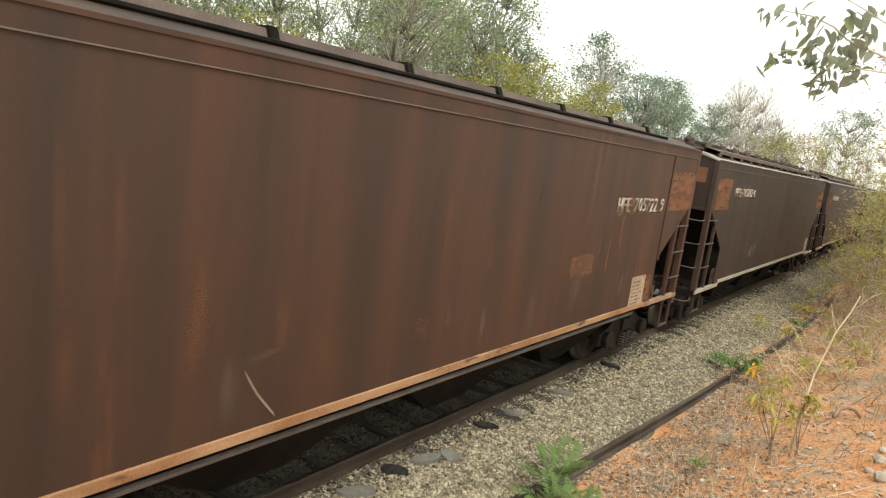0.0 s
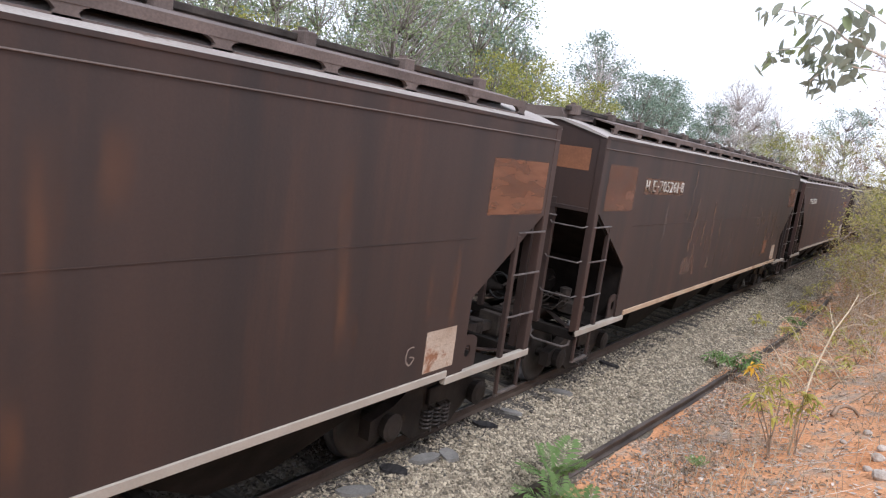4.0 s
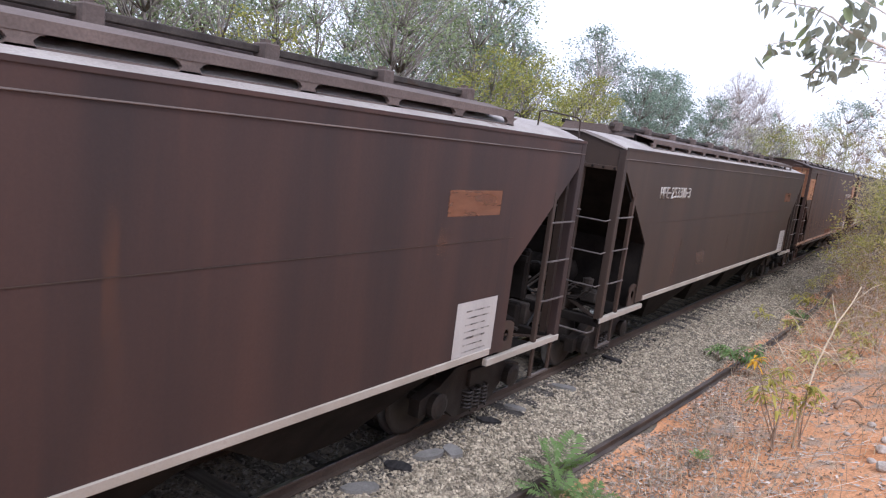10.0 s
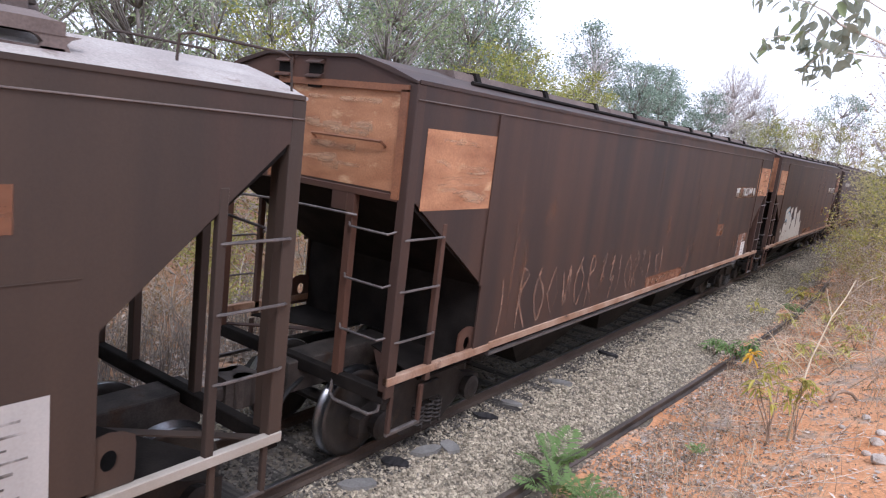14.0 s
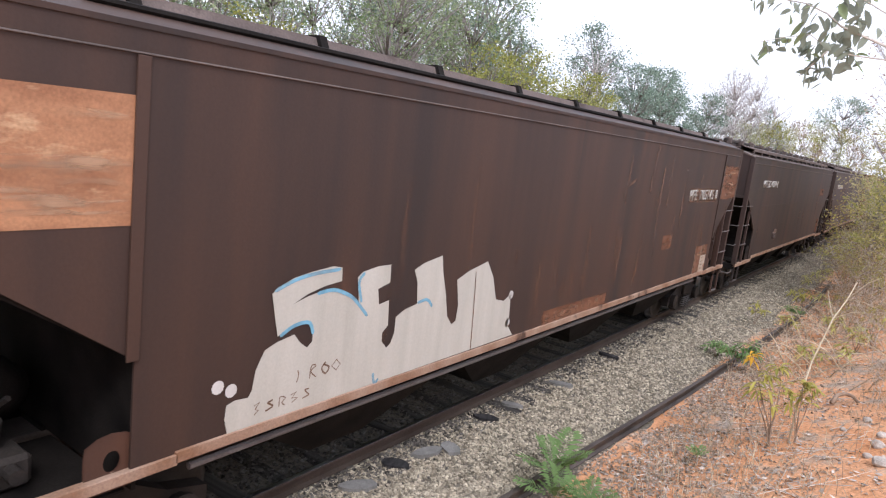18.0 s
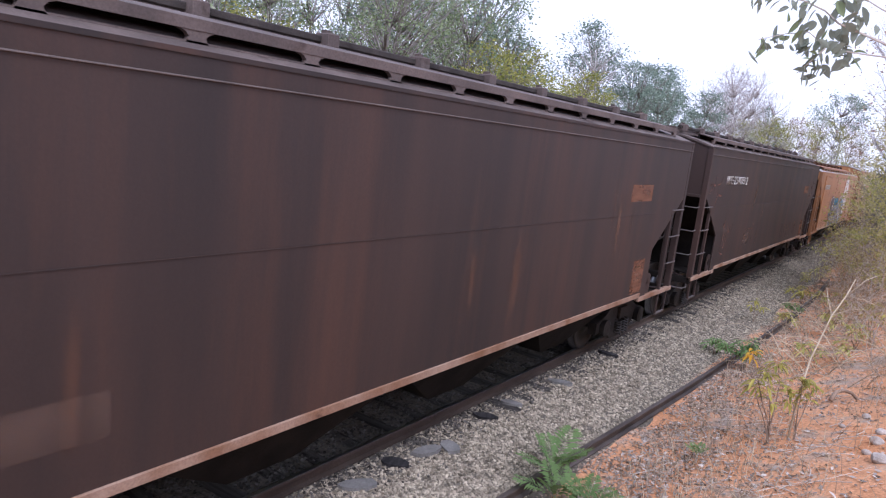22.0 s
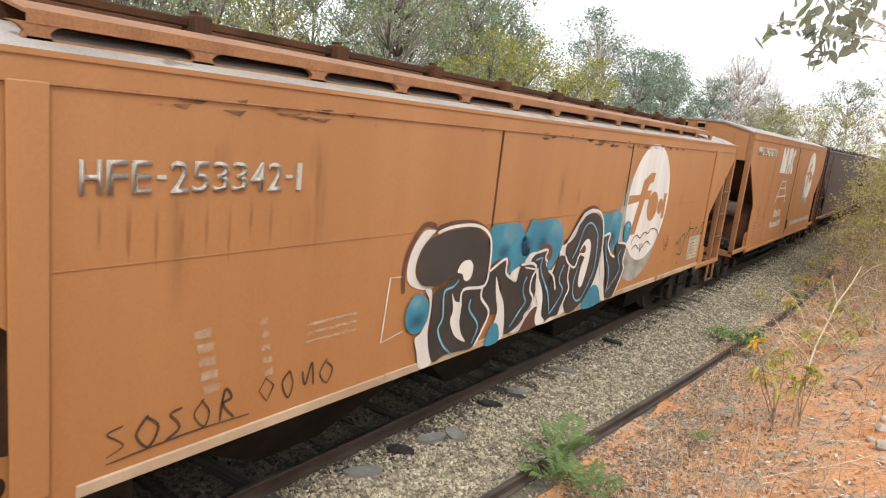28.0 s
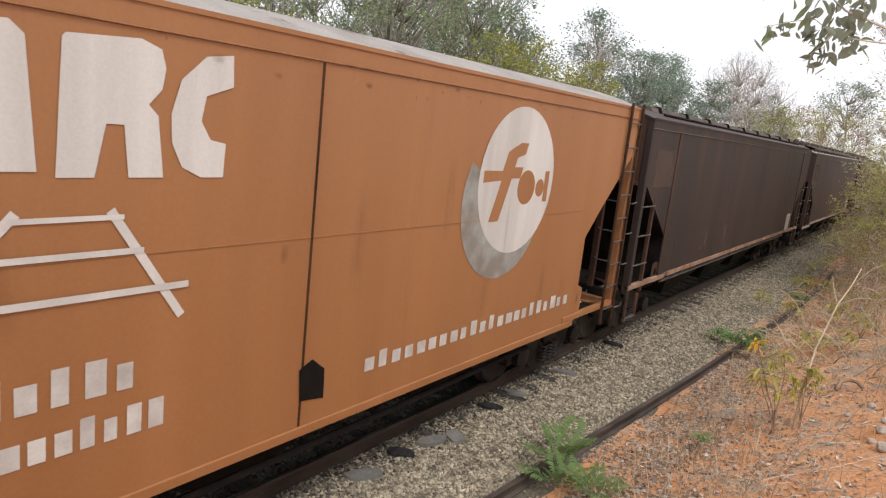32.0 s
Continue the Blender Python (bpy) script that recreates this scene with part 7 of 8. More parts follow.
def tree(name, label, seed, height, leaf_mat, leaf_size, per_tip, cloud, bark=None, spread=0.9, forks=3, levels=3, trunk_r=0.10, first=0.35, category="tree", up=0.5, aspect=0.45, low=0.0):
    t = thing(name, label, category)
    g, tips = limbs(seed, height, spread, forks, levels, 0.1, trunk_r, first, up)
    part("trunk", g, bark or M_BARK, t, smooth=True)
    if per_tip:
        rng = np.random.default_rng(seed + 500)
        pts = np.array([tuple(p) for p in tips])
        pts = pts[rng.uniform(0, 1, len(pts)) > 0.12]
        c = np.repeat(pts, per_tip, 0) + rng.normal(0, cloud, (len(pts) * per_tip, 3)) * np.array([1, 1, 0.7])
        if low:
            c = c[c[:, 2] > low]
        part("crown", leaves_mesh("crown", leaf_mat, c, leaf_size, seed + 900, aspect, 0.2), None, t)
    return t


def wood_tree(name, label, seed, height, leaf_mat, leaf_size, clumps, per_clump, clump, low, broad, bark=None, trunk_r=0.10, twigs=3, lean=0.05):
    """A tree whose limbs reach leaf clumps spread through an uneven crown between low and the top."""
    rng, rn = random.Random(seed), np.random.default_rng(seed)
    t = thing(name, label, "tree")
    g, centres = Geo(), []
    dx, dy = rng.gauss(0, lean), rng.gauss(0, lean)
    trunk = [Vector((dx * a * a * height + rng.gauss(0, 0.012) * height * a, dy * a * a * height + rng.gauss(0, 0.012) * height * a, height * a * 0.93 - 0.15 * (a == 0))) for a in [i / 8 for i in range(9)]]
    g.tube(trunk, trunk_r, 7, trunk_r * 0.12)
    lobes = [(rng.uniform(0, 6.283), rng.uniform(0.25, 0.5)) for _ in range(4)]
    for _ in range(clumps):
        u = rng.random() ** 0.85
        z = height * (low + (1 - low) * u)
        az = rng.uniform(0, 6.283)
        reach = math.sqrt(max(0.05, 1 - (2 * u - 0.85) ** 2 / 1.4)) * (0.72 + sum(k * math.cos(az - c) for c, k in lobes) * 0.28)
        r = broad * height * max(0.25, reach) * rng.uniform(0.15, 1.0) ** 0.5
        k = min(7, int(z / (height * 0.93) * 8))
        core = trunk[k]
        c = Vector((core.x + r * math.cos(az), core.y + r * math.sin(az), z))
        s = trunk[max(1, min(7, int(max(0.12 * height, z - 0.75 * r) / (height * 0.93) * 8)))]
        mid = s.lerp(c, 0.5) + Vector((rng.gauss(0, 0.06), rng.gauss(0, 0.06), rng.uniform(-0.1, 0.05))) * (r + 0.3)
        g.tube([s, mid, c], trunk_r * 0.30, 4, trunk_r * 0.07)
        for _ in range(twigs):
            d = Vector((rng.gauss(0, 1), rng.gauss(0, 1), rng.gauss(0.4, 0.7))).normalized() * clump * rng.uniform(0.8, 2.0)
            g.tube([c - (c - mid) * rng.uniform(0, 0.5), c + d * 0.5, c + d + Vector((rng.gauss(0, 0.1), rng.gauss(0, 0.1), 0)) * clump], trunk_r * 0.075, 3, trunk_r * 0.025)
        centres.append(tuple(c))
    part("trunk", g, bark or M_BARK, t, smooth=True)
    if per_clump:
        size = rn.uniform(0.6, 1.25, (clumps, 1, 1))
        c = (np.array(centres)[:, None] + rn.normal(0, 1, (clumps, per_clump, 3)) * size * np.array([clump, clump, clump * 0.62])).reshape(-1, 3)
        part("crown", leaves_mesh("crown", leaf_mat, c, leaf_size, seed + 900, 0.5, 0.2), None, t)
    return t


WOODS = "trees of the wood beyond the line"
kinds = [
    wood_tree("broadleaf_tree", "tall green tree with pale trunk in dry woodland", 21, 10.0, M_LEAF_GREEN, (0.08, 0.16), 95, 36, 0.30, 0.22, 0.30, trunk_r=0.13),
    wood_tree("broadleaf_tree", "dusty grey-green tree in dry woodland", 22, 10.0, M_LEAF_DUSTHAZE, (0.08, 0.15), 80, 34, 0.34, 0.22, 0.31, trunk_r=0.11, twigs=3),
    wood_tree("small_tree", "yellow-green leafy small tree", 23, 6.0, M_LEAF_YELLOW, (0.06, 0.12), 75, 55, 0.22, 0.08, 0.36, trunk_r=0.07),
    wood_tree("bare_tree", "bare grey twiggy tree with few leaves", 24, 8.0, M_LEAF_DRY, (0.05, 0.09), 70, 2, 0.40, 0.30, 0.30, bark=M_BAREWOOD, trunk_r=0.07, twigs=6),
    wood_tree("broadleaf_tree", "blue-green rounded tree in dry woodland", 25, 8.0, M_LEAF_BLUE, (0.07, 0.14), 90, 85, 0.26, 0.18, 0.30, trunk_r=0.09),
    tree("bare_shrub", "tangled dry grey shrub", 26, 3.2, M_LEAF_DRY, (0.04, 0.08), 2, 0.18, bark=M_TWIG, forks=5, levels=3, trunk_r=0.022, first=0.05, category="shrub"),
    tree("leafy_shrub", "green leafy undergrowth shrub", 27, 3.0, M_LEAF_GREEN, (0.06, 0.12), 12, 0.20, bark=M_TWIG, forks=5, levels=3, trunk_r=0.03, first=0.05, category="shrub"),
    wood_tree("umbrella_tree", "flat-topped blue-green tree standing far off", 28, 9.0, M_LEAF_BLUE, (0.10, 0.20), 45, 60, 0.36, 0.72, 0.36, trunk_r=0.11),
    tree("leafy_shrub", "sparse shrub with small yellow-green leaves on grey twigs", 29, 3.2, M_LEAF_PALE, (0.055, 0.11), 3, 0.09, bark=M_TWIG, forks=5, levels=3, trunk_r=0.022, first=0.05, category="shrub", spread=0.7),
    wood_tree("sparse_tree", "bare twiggy tree with thin russet leaves", 31, 7.0, M_LEAF_RUSSET, (0.05, 0.10), 60, 9, 0.30, 0.45, 0.30, bark=M_BAREWOOD, trunk_r=0.06, twigs=7),
    wood_tree("small_tree", "slim leafy tree with yellowing olive leaves", 32, 6.0, M_LEAF_FADED, (0.06, 0.12), 70, 34, 0.22, 0.04, 0.19, trunk_r=0.06),
    wood_tree("small_tree", "small tree with dry reddish-brown leaves", 30, 6.0, M_LEAF_DRY, (0.06, 0.12), 60, 40, 0.24, 0.12, 0.33, bark=M_TWIG, trunk_r=0.06, twigs=5),
]
GREEN, DUSTY, YELLOW, BARE, BLUE, DRYSHRUB, SHRUB, UMBRELLA, SPARSE, RUSSET, SLIM, BROWN = range(12)
TALL = [float(np.percentile([v.co.z for c in k.children for v in c.data.vertices], 99.5)) for k in kinds]
for k in kinds:
    tagged(k, group=WOODS)
first_use = set()


def plant(kind, x, y, height, turn=0.0):
    """One plant of the given kind, as tall as asked, standing on the ground."""
    s = height / TALL[kind]
    at = pose(x, y, ground_z(x, y) - 0.03, 0, 0, turn)
    if kind in first_use:
        s /= kinds[kind].scale[0]
        return copy_thing(kinds[kind], at @ Matrix.Diagonal((s, s, s, 1)))
    m = at @ Matrix.Diagonal((s, s, s, 1))
    first_use.add(kind)
    kinds[kind].matrix_basis = m
    return kinds[kind]


rp = random.Random(77)
# a wall of mixed growth opposite the watcher, thinning where the sky opens down the line
for x0, y1, step, kin, low, high in ((-6.6, 13, 2.3, (DUSTY, GREEN, DUSTY, YELLOW, BARE, GREEN), 5.4, 7.6),
                                     (-8.6, 20.5, 2.3, (GREEN, DUSTY, GREEN, BARE, DUSTY), 7.4, 9.6),
                                     (-12.0, 25, 3.2, (GREEN, DUSTY, DUSTY, BLUE), 8.5, 11.0),
                                     (-18.0, 32, 4.4, (GREEN, DUSTY, BLUE), 10.0, 12.5)):
    y = -4.0
    while y < y1:
        plant(rp.choice(kin), x0 + rp.uniform(-0.9, 0.9), y + rp.uniform(-0.5, 0.5), rp.uniform(low, high), rp.uniform(0, 360))
        y += step
y = -2.0
while y < 20:
    plant(rp.choice((DRYSHRUB, SPARSE, DRYSHRUB, DRYSHRUB)), -3.3 + rp.uniform(-0.4, 0.3), y, rp.uniform(0.9, 1.7), rp.uniform(0, 360))
    y += 0.8
y = -3.0
while y < 60:
    plant(rp.choice((DRYSHRUB, DRYSHRUB, SPARSE, BROWN, DRYSHRUB)), -4.3 + rp.uniform(-0.6, 0.5), y, rp.uniform(1.4, 2.6), rp.uniform(0, 360))
    y += 1.0 if y < 20 else 1.8
y = -3.0
while y < 52:
    plant(rp.choice((DRYSHRUB, SHRUB, DRYSHRUB, SPARSE)), -5.5 + rp.uniform(-0.6, 0.6), y, rp.uniform(2.4, 4.0), rp.uniform(0, 360))
    y += 1.5 if y < 20 else 2.2
for kind, x, y, h in (
        # the bright clump where the tall wood ends
        (YELLOW, -5.2, 13.6, 5.2), (YELLOW, -5.4, 15.6, 6.0), (YELLOW, -5.6, 17.6, 6.3), (YELLOW, -5.9, 19.8, 6.4), (YELLOW, -6.2, 22.2, 6.2), (YELLOW, -7.2, 25.5, 6.4), (BLUE, -7.4, 22.0, 7.2), (BLUE, -9.0, 19.8, 9.0), (GREEN, -7.6, 18.5, 7.6), (GREEN, -8.2, 21.5, 7.4),
        (DUSTY, -9.4, 24.0, 7.2), (SPARSE, -6.6, 25.2, 5.8), (YELLOW, -7.6, 27.0, 6.2),
        # blue-green tops, then bare trees against the sky
        (BLUE, -8.0, 30.0, 9.2), (BLUE, -7.4, 31.5, 7.6), (BLUE, -7.6, 34.0, 8.0), (BLUE, -7.2, 36.5, 8.2), (BLUE, -7.4, 39.0, 8.0), (BLUE, -7.0, 41.5, 7.6), (BLUE, -9.4, 41.0, 8.6), (BARE, -8.2, 27.5, 8.4), (BARE, -8.8, 32.0, 9.0),
        (BARE, -6.8, 45.0, 9.6), (BARE, -6.0, 47.5, 9.8), (BARE, -6.6, 49.5, 10.6), (BARE, -6.2, 43.5, 8.8), (BARE, -5.6, 54.0, 9.4), (BARE, -6.8, 52.0, 10.4), (BARE, -7.5, 57.0, 10.4), (DUSTY, -9.0, 48.0, 5.6),
        # yellowing trees down the line
        (DUSTY, -5.4, 47.5, 6.6), (YELLOW, -5.8, 53.0, 7.3), (DUSTY, -5.2, 57.5, 7.5), (BROWN, -5.6, 61.0, 7.7), (YELLOW, -5.4, 66.0, 8.0), (BLUE, -6.0, 59.5, 8.4), (YELLOW, -5.2, 50.0, 6.6), (YELLOW, -5.0, 55.5, 7.0),
        (BROWN, -5.4, 72.0, 8.7), (DUSTY, -5.2, 79.0, 8.9), (DUSTY, -6.5, 86.0, 10.1), (YELLOW, -5.0, 90.0, 9.6), (UMBRELLA, -5.2, 98.0, 13.8), (BROWN, -4.8, 104.0, 10.5), (DUSTY, -5.5, 112.0, 11.2), (DUSTY, -4.6, 118.0, 10.5),
        (BLUE, -11.0, 56.0, 8.2), (DUSTY, -12.0, 68.0, 8.9), (DUSTY, -14.0, 84.0, 10.3)):
    plant(kind, x, y, h, rp.uniform(0, 360))
# thicket on the watcher's side, further down the line
BANKSIDE = "shrubs of the thicket on the bank"
for kind, x, y, h in (
        (YELLOW, 4.75, 24.0, 6.6), (SLIM, 3.80, 25.0, 5.6), (SLIM, 4.25, 23.0, 5.4), (SLIM, 3.45, 29.0, 5.9), (SLIM, 4.75, 20.0, 5.0), (SLIM, 3.35, 34.0, 6.2), (YELLOW, 4.7, 29.0, 7.8), (YELLOW, 4.5, 36.0, 8.2), (YELLOW, 3.3, 42.0, 5.0), (BROWN, 3.3, 54.0, 6.0), (YELLOW, 3.2, 66.0, 6.8),
        (BROWN, 5.8, 35.0, 6.0), (RUSSET, 4.6, 20.5, 8.4), (DUSTY, 5.6, 46.0, 6.4), (YELLOW, 3.4, 82.0, 7.6), (DUSTY, 4.2, 98.0, 9.0),
        # pale sparse growth that leans over the line
        (SPARSE, 4.0, 23.0, 3.4), (SPARSE, 3.5, 30.0, 4.0), (DRYSHRUB, 3.3, 33.0, 3.6), (DRYSHRUB, 3.7, 27.0, 3.0), (SPARSE, 4.2, 20.5, 2.6),
        # grey tangle of dead twigs
        (DRYSHRUB, 3.55, 19.5, 1.3), (DRYSHRUB, 3.95, 17.6, 1.4), (DRYSHRUB, 4.25, 15.9, 1.3), (DRYSHRUB, 4.55, 14.2, 1.1), (DRYSHRUB, 3.25, 23.5, 1.3), (DRYSHRUB, 3.65, 21.0, 1.7), (DRYSHRUB, 4.4, 18.6, 2.0),
        (DRYSHRUB, 4.92, 10.4, 0.75), (DRYSHRUB, 4.80, 10.9, 0.6), (DRYSHRUB, 5.05, 9.9, 0.7), (DRYSHRUB, 4.95, 12.4, 1.0), (DRYSHRUB, 3.1, 36.0, 1.8), (DRYSHRUB, 4.0, 24.0, 2.2), (DRYSHRUB, 4.6, 16.8, 1.7),
        (DRYSHRUB, 3.5, 22.0, 2.3), (DRYSHRUB, 3.85, 19.4, 2.0), (DRYSHRUB, 4.35, 16.4, 1.7), (DRYSHRUB, 3.4, 25.5, 2.6), (DRYSHRUB, 4.7, 13.2, 1.3)):
    tagged(plant(kind, x, y, h, rp.uniform(0, 360)), group=BANKSIDE)


def rosette_leaves(name, mat, centres, size, seed, per=11):
    """Long narrow leaves that spring from each point and droop, folded along the rib."""
    rng = random.Random(seed)
    g = Geo()
    for c in centres:
        for k in range(per):
            az, el = rng.uniform(0, 6.283), rng.uniform(-0.35, 0.75)
            d = Vector((math.cos(az) * math.cos(el), math.sin(az) * math.cos(el), math.sin(el)))
            s = d.cross(Vector((0, 0, 1))).normalized()
            ln = rng.uniform(*size)
            o = Vector(c) + Vector((rng.gauss(0, 0.02), rng.gauss(0, 0.02), rng.gauss(0, 0.02)))
            vs, fs = [], []
            for i, (a, w) in enumerate(((0.08, 0.02), (0.35, 0.095), (0.7, 0.105), (1.0, 0.01))):
                q = o + d * ln * a - Vector((0, 0, ln * 0.55 * a * a))
                vs += [q - s * ln * w + Vector((0, 0, ln * w * 0.5)), q, q + s * ln * w + Vector((0, 0, ln * w * 0.5))]
                if i:
                    fs += [(3 * i - 3, 3 * i - 2, 3 * i + 1, 3 * i), (3 * i - 2, 3 * i - 1, 3 * i + 2, 3 * i + 1)]
            g.add(vs, fs)
    return part(name, g, mat)


def tufted_shrub(name, label, x, y, heads, mat, seed, leaf=(0.11, 0.18), per=17, gold=0):
    """A thin shrub: each head is (sideways, along, height) of a stem's leafy end."""
    rng = random.Random(seed)
    t = thing(name, label, "shrub", m=pose(x, y, ground_z(x, y)))
    tops = []
    for a, b, h in heads:
        path = [Vector((a * k ** 1.4, b * k ** 1.4, h * k - 0.03)) + Vector((rng.gauss(0, 0.012), rng.gauss(0, 0.012), 0)) for k in (0, 0.25, 0.5, 0.75, 1.0)]
        part("stem", Geo().tube(path, 0.005 + 0.007 * h, 5, 0.004), M_DEADSTALK, t)
        tops += [path[-1], path[3] + Vector((rng.gauss(0, 0.07), rng.gauss(0, 0.07), 0.02))]
    for k, c in enumerate(tops):
        f = rosette_leaves("foliage", M_LEAF_GOLD if k < gold else mat, [c], leaf, seed * 10 + k, per if k % 2 == 0 else per // 2)
        f.parent = t
    return t


tufted_shrub("yellowing_shrub", "thin shrub with drooping olive and golden leaf tufts on red dirt", 3.94, 8.75, [(-0.34, -0.14, 1.10), (-0.26, -0.14, 0.72), (-0.04, 0.02, 1.02), (-0.14, -0.02, 0.88)], M_LEAF_OLIVE, 41, gold=1)
tufted_shrub("yellowing_shrub", "thin shrub with drooping yellow-green leaf tufts on red dirt", 4.18, 8.98, [(-0.04, 0.02, 0.78), (0.08, 0.06, 0.72), (-0.12, -0.02, 0.60)], M_LEAF_OLIVE, 42)
for i, (x, y, h) in enumerate(((2.15, 13.6, 0.34), (2.62, 12.7, 0.50), (2.88, 12.7, 0.60), (2.69, 18.9, 0.36))):
    tufted_shrub("green_sprig", "dark green leafy sprig beside the loose rail", x, y, [(0.05, 0.0, h), (-0.12, 0.05, h * 0.9), (0.14, -0.05, h * 0.75), (-0.02, 0.16, h * 0.8)], M_LEAF_FERN, 50 + i, (0.11, 0.18), 14)
for i, (x, y, h) in enumerate(((2.10, 17.4, 0.55), (2.85, 16.9, 0.42), (2.20, 23.8, 0.62), (2.64, 20.9, 0.52), (2.45, 26.4, 0.80), (3.77, 16.2, 0.52), (3.77, 18.0, 0.70), (3.76, 13.2, 0.42), (4.15, 13.4, 0.42),
                               (4.55, 14.9, 0.80), (4.12, 22.8, 1.20), (4.35, 14.6, 0.50), (2.38, 20.8, 0.50), (2.55, 24.4, 0.70), (3.10, 20.0, 0.55))):
    tufted_shrub("yellowing_shrub", "low sprig with tufts of yellow-green leaves", x, y, [(0.06 * (i % 3) - 0.05, 0.04, h), (0.16, -0.06, h * 0.8), (-0.14, 0.08, h * 0.85)][: 2 + i % 2], M_LEAF_PALE if i % 3 else M_LEAF_OLIVE, 70 + i, (0.12, 0.20), 13)
stalk = thing("dead_sapling", "tall pale bare sapling leaning over the bank", "sapling", m=pose(4.12, 8.95, ground_z(4.12, 8.95)))
z0 = ground_z(4.12, 8.95)
part("trunk", Geo().tube([(0, 0, -0.03), (0.0, 0.16, 0.52), (0.03, 0.35, 1.19 - z0), (0.12, 0.75, 1.69 - z0), (0.21, 1.05, 1.93 - z0), (0.26, 1.25, 2.14 - z0)], 0.014, 6, 0.006), M_STRAW, stalk, smooth=True)
for pts in ([(0.21, 1.05, 1.93 - z0), (0.38, 1.2, 2.16 - z0), (0.51, 1.35, 2.24 - z0)], [(0.12, 0.75, 1.69 - z0), (0.3, 0.9, 1.80 - z0), (0.49, 1.05, 1.81 - z0)], [(0.12, 0.75, 1.69 - z0), (0.02, 1.0, 1.86 - z0), (-0.04, 1.25, 1.96 - z0)],
            [(0.0, 0.16, 0.52), (0.12, 0.3, 0.72), (0.3, 0.4, 0.85)], [(0.21, 1.05, 1.93 - z0), (0.40, 1.1, 1.92 - z0), (0.56, 1.2, 1.86 - z0)]):
    part("branch", Geo().tube(pts, 0.007, 5, 0.003), M_STRAW, stalk, smooth=True)


def frond_plant(name, label, x, y, fronds, length, seed):
    """A seedling with feathery leaves: ribs with paired leaflets."""
    rng = random.Random(seed)
    t = thing(name, label, "plant", m=pose(x, y, ground_z(x, y)))
    part("stem", Geo().tube([(0, 0, -0.03), (0.01, 0, 0.06), (0, 0.01, 0.14)], 0.007, 5, 0.004), M_TWIG, t)
    for k in range(fronds):
        az, el, ln = 6.283 * (k + rng.uniform(-0.3, 0.3)) / fronds, rng.uniform(0.55, 1.25), length * rng.uniform(0.75, 1.15)
        out = Vector((math.cos(az), math.sin(az), 0))
        rib = [out * (ln * a * math.cos(el)) + Vector((0, 0, 0.10 + ln * a * math.sin(el) - 0.22 * ln * a * a)) for a in [i / 16 for i in range(17)]]
        side = out.cross(Vector((0, 0, 1)))
        g = Geo()
        for q in rib:
            g.v += [tuple(q - side * 0.0025), tuple(q + side * 0.0025)]
        g.f = [(2 * i, 2 * i + 1, 2 * i + 3, 2 * i + 2) for i in range(16)]
        for i in range(4, 17):
            for s in (-1, 1):
                fw = (rib[i] - rib[i - 1]).normalized()
                d = (side * s + fw * 0.5 + Vector((0, 0, rng.gauss(0, 0.12)))).normalized()
                w = fw * 0.0125 * ln / 0.4
                l = 0.12 * ln / 0.4 * math.sin(0.5 + 2.3 * (i - 4) / 13)
                m = rib[i] + d * l * 0.5 + Vector((0, 0, 0.004))
                o = len(g.v)
                g.v += [tuple(m + w), tuple(rib[i] + d * l - Vector((0, 0, 0.010))), tuple(m - w)]
                g.f.append((2 * i + (1 if s > 0 else 0), o, o + 1, o + 2))
        part("frond", g, M_LEAF_FERN, t)
    return t


frond_plant("feathery_seedling", "bright green feathery seedling beside the loose rail", 2.14, 6.66, 7, 0.60, 61)
frond_plant("feathery_seedling", "bright green feathery seedling on red dirt", 2.44, 6.12, 7, 0.48, 62)
frond_plant("feathery_seedling", "bright green feathery seedling on red dirt", 2.76, 6.16, 7, 0.42, 63)
frond_plant("feathery_seedling", "green feathery seedling on red dirt", 3.35, 7.9, 5, 0.22, 64)


def scatter_litter(name, mat, n, size, seed, label, spread, far=26, near=5.0):
    """Dry leaves that gather in drifts."""
    rng = np.random.default_rng(seed)
    y = along(rng, n, near, far)
    x = spread(rng, n, y)
    drift = np.array([noise.noise((a * 1.6, b * 1.6, 7.0)) + 0.5 * noise.noise((a * 4, b * 4, 3.0)) for a, b in zip(x, y)])
    keep = drift > rng.uniform(-0.85, 0.25, n)
    x, y = x[keep], y[keep]
    n = len(x)
    c = np.array([(a, b, ground_z(a, b) + 0.012) for a, b in zip(x, y)])
    d = np.stack([np.cos(y * 91), np.sin(y * 91), rng.normal(0, 0.15, n)], 1)
    s = np.stack([-d[:, 1], d[:, 0], rng.normal(0, 0.3, n)], 1)
    ln = rng.uniform(size[0], size[1], (n, 1))
    v = np.stack([c - d * ln / 2, c + s * ln * 0.22 + [0, 0, 0.006], c + d * ln / 2 + [0, 0, 0.008], c - s * ln * 0.22], 1).reshape(-1, 3)
    f = (np.array([(0, 1, 2, 3)])[None] + 4 * np.arange(n)[:, None, None]).reshape(-1, 4)
    me = bpy.data.meshes.new(name)
    me.from_pydata(v.tolist(), [], f.tolist())
    me.materials.append(mat)
    return tagged(new(name, me), label, "litter", kind="stuff")


